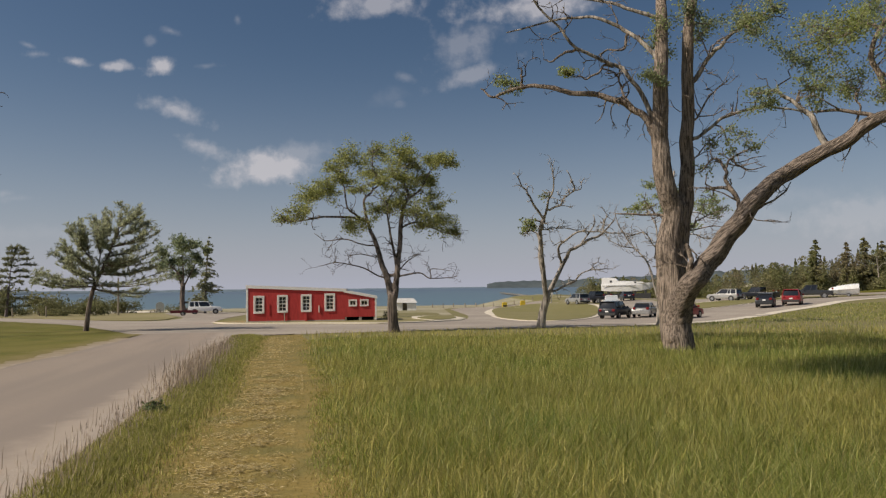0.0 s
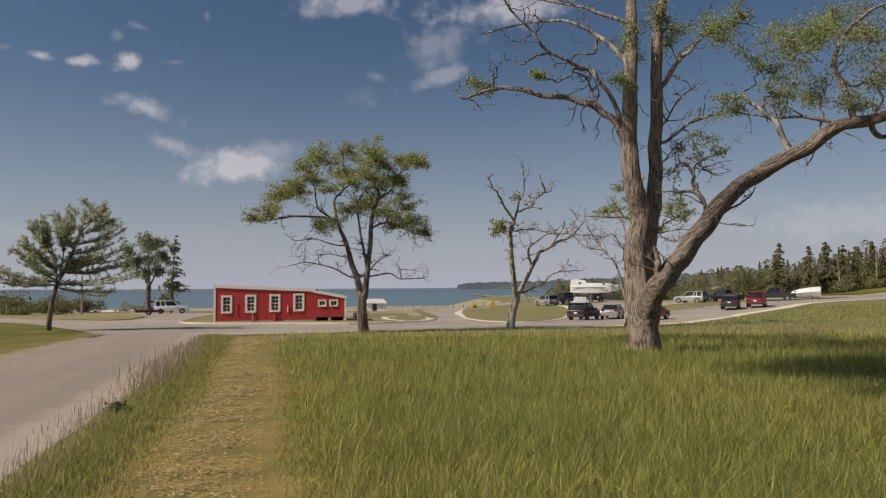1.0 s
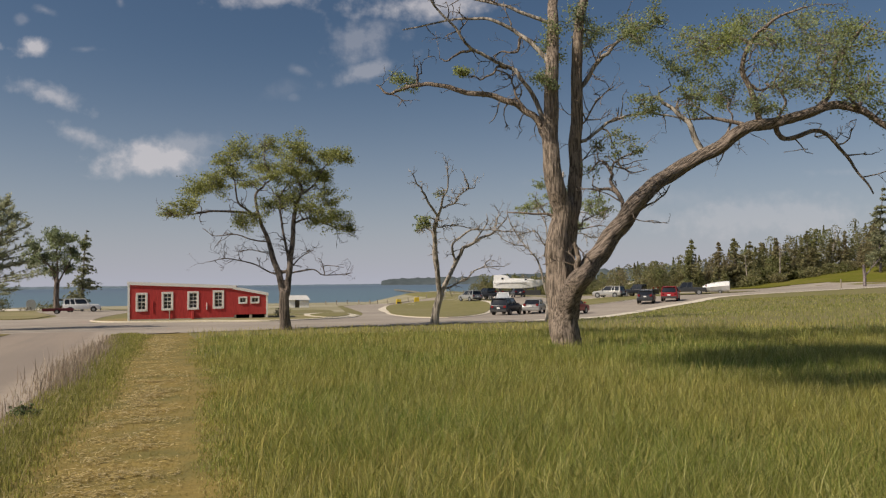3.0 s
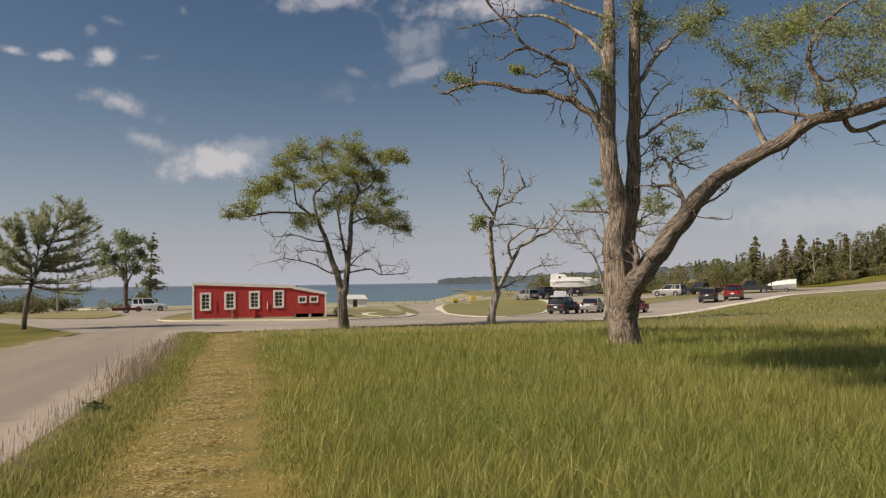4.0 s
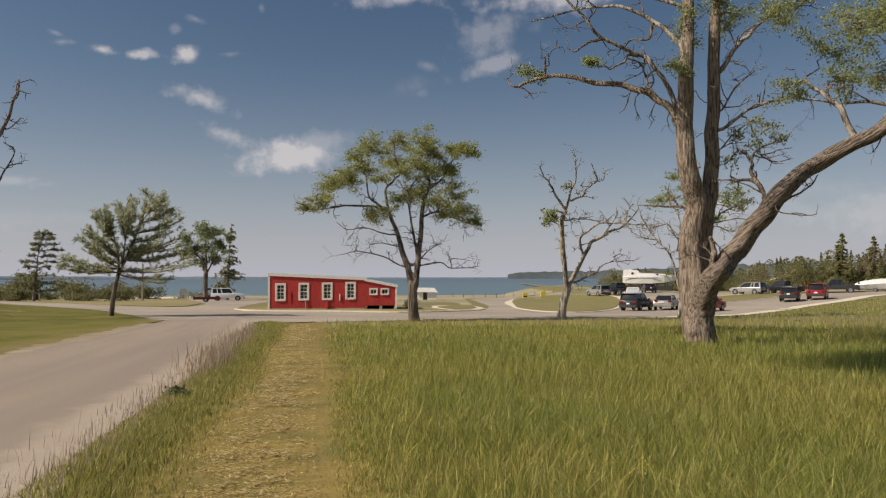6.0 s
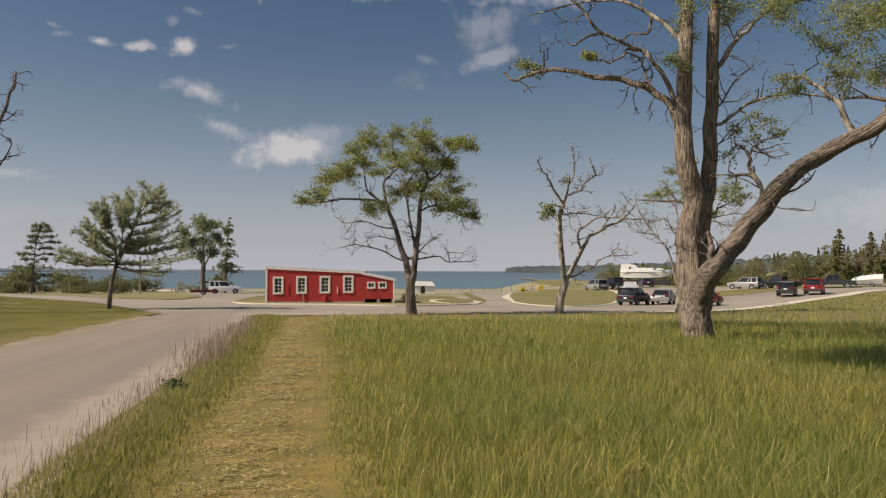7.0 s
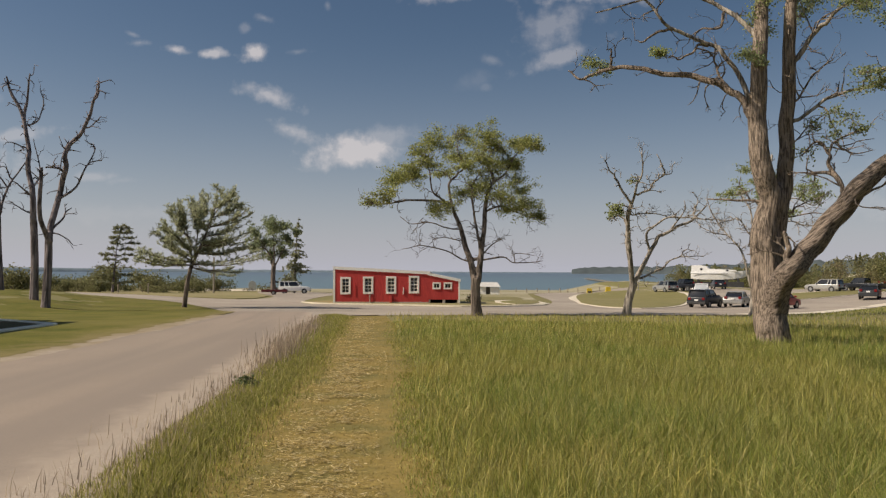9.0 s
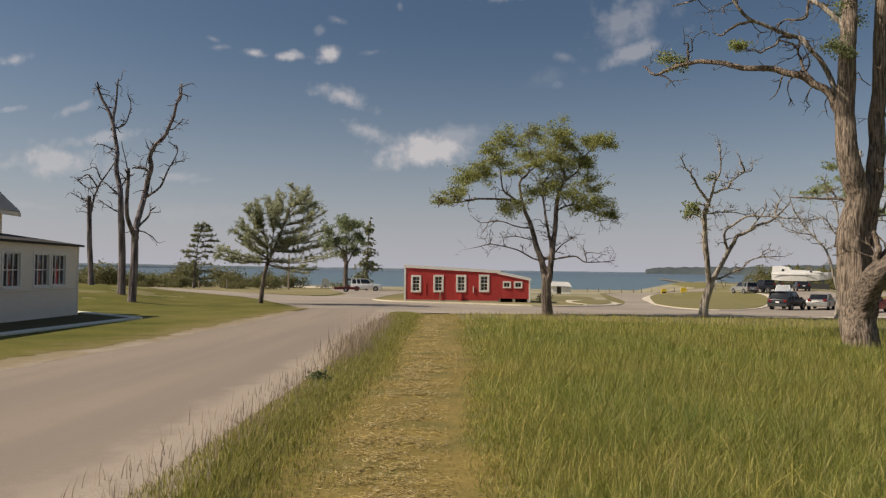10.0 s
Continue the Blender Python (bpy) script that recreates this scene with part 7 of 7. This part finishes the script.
def arch_sign():
    ob = put("sign_board", -56, 142.68, 20, "white round-topped sign board by the shore", "sign")
    pts = [(-0.75, 0.2), (0.75, 0.2), (0.75, 1.5)] + [(0.75 * math.cos(a), 1.5 + 0.6 * math.sin(a)) for a in np.linspace(0.3, math.pi - 0.3, 7)] + [(-0.75, 1.5)]
    part("board", prism(pts, 0.08, 0.01), WHITE, ob)
    for s in (-0.6, 0.6):
        part("post", box((s - 0.05, 0.05, -0.2), (s + 0.05, 0.14, 1.3), 0.006), TIMBER, ob)


def picnic_shelter():
    ob = put("picnic_shelter", -50, 141.47, 15, "small dark open shelter by the shore", "shelter")
    for x in (-1.5, 1.5):
        for y in (-1.0, 1.0):
            part("post", box((x - 0.07, y - 0.07, -0.2), (x + 0.07, y + 0.07, 1.75), 0.01), TIMBER, ob)
    part("roof", prism([(-1.9, 1.72), (1.9, 1.72), (1.2, 2.1), (-1.2, 2.1)], 2.8, 0.02), TARPAPER, ob)
    part("counter", box((-1.4, -0.9, 0.0), (1.4, 0.6, 0.8), 0.02), TARPAPER, ob)


def flat_trailer():
    ob = put("utility_trailer", -36.6, 102.3, 16, "low dark red utility trailer beside the van", "trailer")
    part("bed", box((-2.0, -0.8, 0.38), (1.6, 0.8, 0.52), 0.02), MAROON, ob)
    for y in (-0.8, 0.74):
        part("side_board", box((-2.0, y, 0.52), (1.6, y + 0.06, 0.72), 0.01), MAROON, ob)
    part("tongue", box((1.6, -0.06, 0.36), (2.8, 0.06, 0.46), 0.01), PLASTIC, ob)
    for s in (-1, 1):
        wheel(ob, -0.3, s * 0.9, 0.30)


def yellow_barrier(x, y, label):
    ob = put("barrier", x, y, 8, label, "barrier", "barriers on the lot's edge")
    part("panel", prism([(-0.55, 0.1), (0.55, 0.1), (0.45, 0.95), (-0.45, 0.95)], 0.3, 0.04), YELLOW, ob)
    part("foot", box((-0.65, -0.3, -0.02), (0.65, 0.3, 0.1), 0.03), YELLOW, ob)


def post_sign(name, x, y, h, w, label, mat):
    ob = put(name, x, y, 10, label, "sign")
    part("post", box((-0.04, -0.04, -0.2), (0.04, 0.04, h), 0.006), STEEL, ob)
    part("plate", box((-w / 2, -0.07, h - w), (w / 2, -0.045, h), 0.01), mat, ob)


def lawn_posts():
    first = put("marker_post", -56.37, 94.92, 0, "short weathered marker post beside the side road", "post", "marker posts beside the side road")
    part("post", box((-0.07, -0.07, -0.2), (0.07, 0.07, 1.3), 0.02), TIMBER, first)
    for x, y in ((-46.69, 85.25), (70, 96.13)):
        copy_thing(first, pose(x, y, float(gz(x, y))))


def hollow_tree():
    t = Tree("dead_stump", 76, 99.15, "dark leaning dead stump beside the side road", BARK_DEAD, LEAF_LOCUST, 77)
    t.limb(0.24, 0.20, (0, 0), (0.05, 1.6), (-0.05, 3.2))
    t.limb(0.12, 0.05, (0, 1.5), (0.9, 2.6), (2.0, 4.0))
    t.bare_twigs(8, 0.8, 0.03, 0.3, 1)
    t.done()


def jetty():
    """A long low timber jetty that runs straight out into the bay."""
    ob = thing("jetty", pose(40.5, 302, LAKE), "long low timber jetty running out into the lake", "jetty")
    for k in range(11):
        part("deck", box((-1.1, 25 * k + 0.01, 0.75), (1.1, 25 * k + 24.99, 0.95), 0.02), TIMBER, ob)
    for k in range(24):
        for s in (-1, 1):
            part("pile", box((s * 1.15 - 0.14, 11.5 * k, -1.5), (s * 1.15 + 0.14, 11.5 * k + 0.28, 1.25 + 0.1 * ((k * 7) % 3)), 0.03), TIMBER, ob)


drape("sand_clearing", [tuple(q) for q in curve([(-64, 136.64), (-57, 146.31), (-57, 158.4), (-80, 183.79), (-110.57, 207.98), (-102.03, 183.79), (-79.55, 157.19)], 4, True)], 0.085, PALE, "pale bare sand around the picnic tables", "sand", 5.0)
jetty()
shed()
beach_posts()
shrub_at(-4.9, 61.55, 1.5, 0.85, 91, "small dark shrub at the corner of the red building", leaf=0.09, n=700)
picnic_table(-47, 130.59, 30)
picnic_table(-53, 133.01, -20)
arch_sign()
picnic_shelter()
flat_trailer()
yellow_barrier(14.3, 143.89, "bright yellow plastic barrier on the lot's edge")
yellow_barrier(10.9, 145.7, "yellow barrier with a dark sandbag on its foot")
part("sandbag", prism([(-0.4, 0.1), (0.4, 0.1), (0.33, 0.42), (-0.33, 0.42)], 0.5, 0.06), PLASTIC, bpy.data.objects["barrier.001"], "dark sandbag")
pole = put("snag_pole", -50, 111.24, 0, "bare dead pole standing among the shore shrubs", "pole")
part("pole", prism([(-0.14, -0.3), (0.14, -0.3), (0.09, 5.6), (-0.08, 5.8)], 0.24, 0.03), TIMBER, pole)
post_sign("road_sign", 18.4, 133.01, 2.0, 0.6, "small white sign on a steel post by the lot", WHITE)
lawn_posts()
hollow_tree()


WEED_LEAF = material("dark_weed_leaf", (0.075, 0.105, 0.03), (0.10, 0.13, 0.04), 3.0, 0.6, island=(0.14, 0.17, 0.06), thin=0.3)


def weed(x, y, seed):
    """A leafy dark weed at the road's edge."""
    ob = put("weed", x, y, 0, "dark green leafy weed at the road edge", "weed")
    stems, crown = bush_pieces(0.22, 0.19, seed, 0.038, 110)
    child("stem", mesh_of("stem", *stems.tris(), WEED_LEAF), ob)
    tagged(child("leaves", mesh_of("leaves", *crown.tris(), WEED_LEAF), ob), kind="stuff")


shrub_at(-55, 147.52, 4.0, 1.5, 93, "low olive shrub behind the picnic sand", leaf=0.2, n=500)
weed(-4.35, 10.88, 95)
weed(-4.2, 10.64, 96)
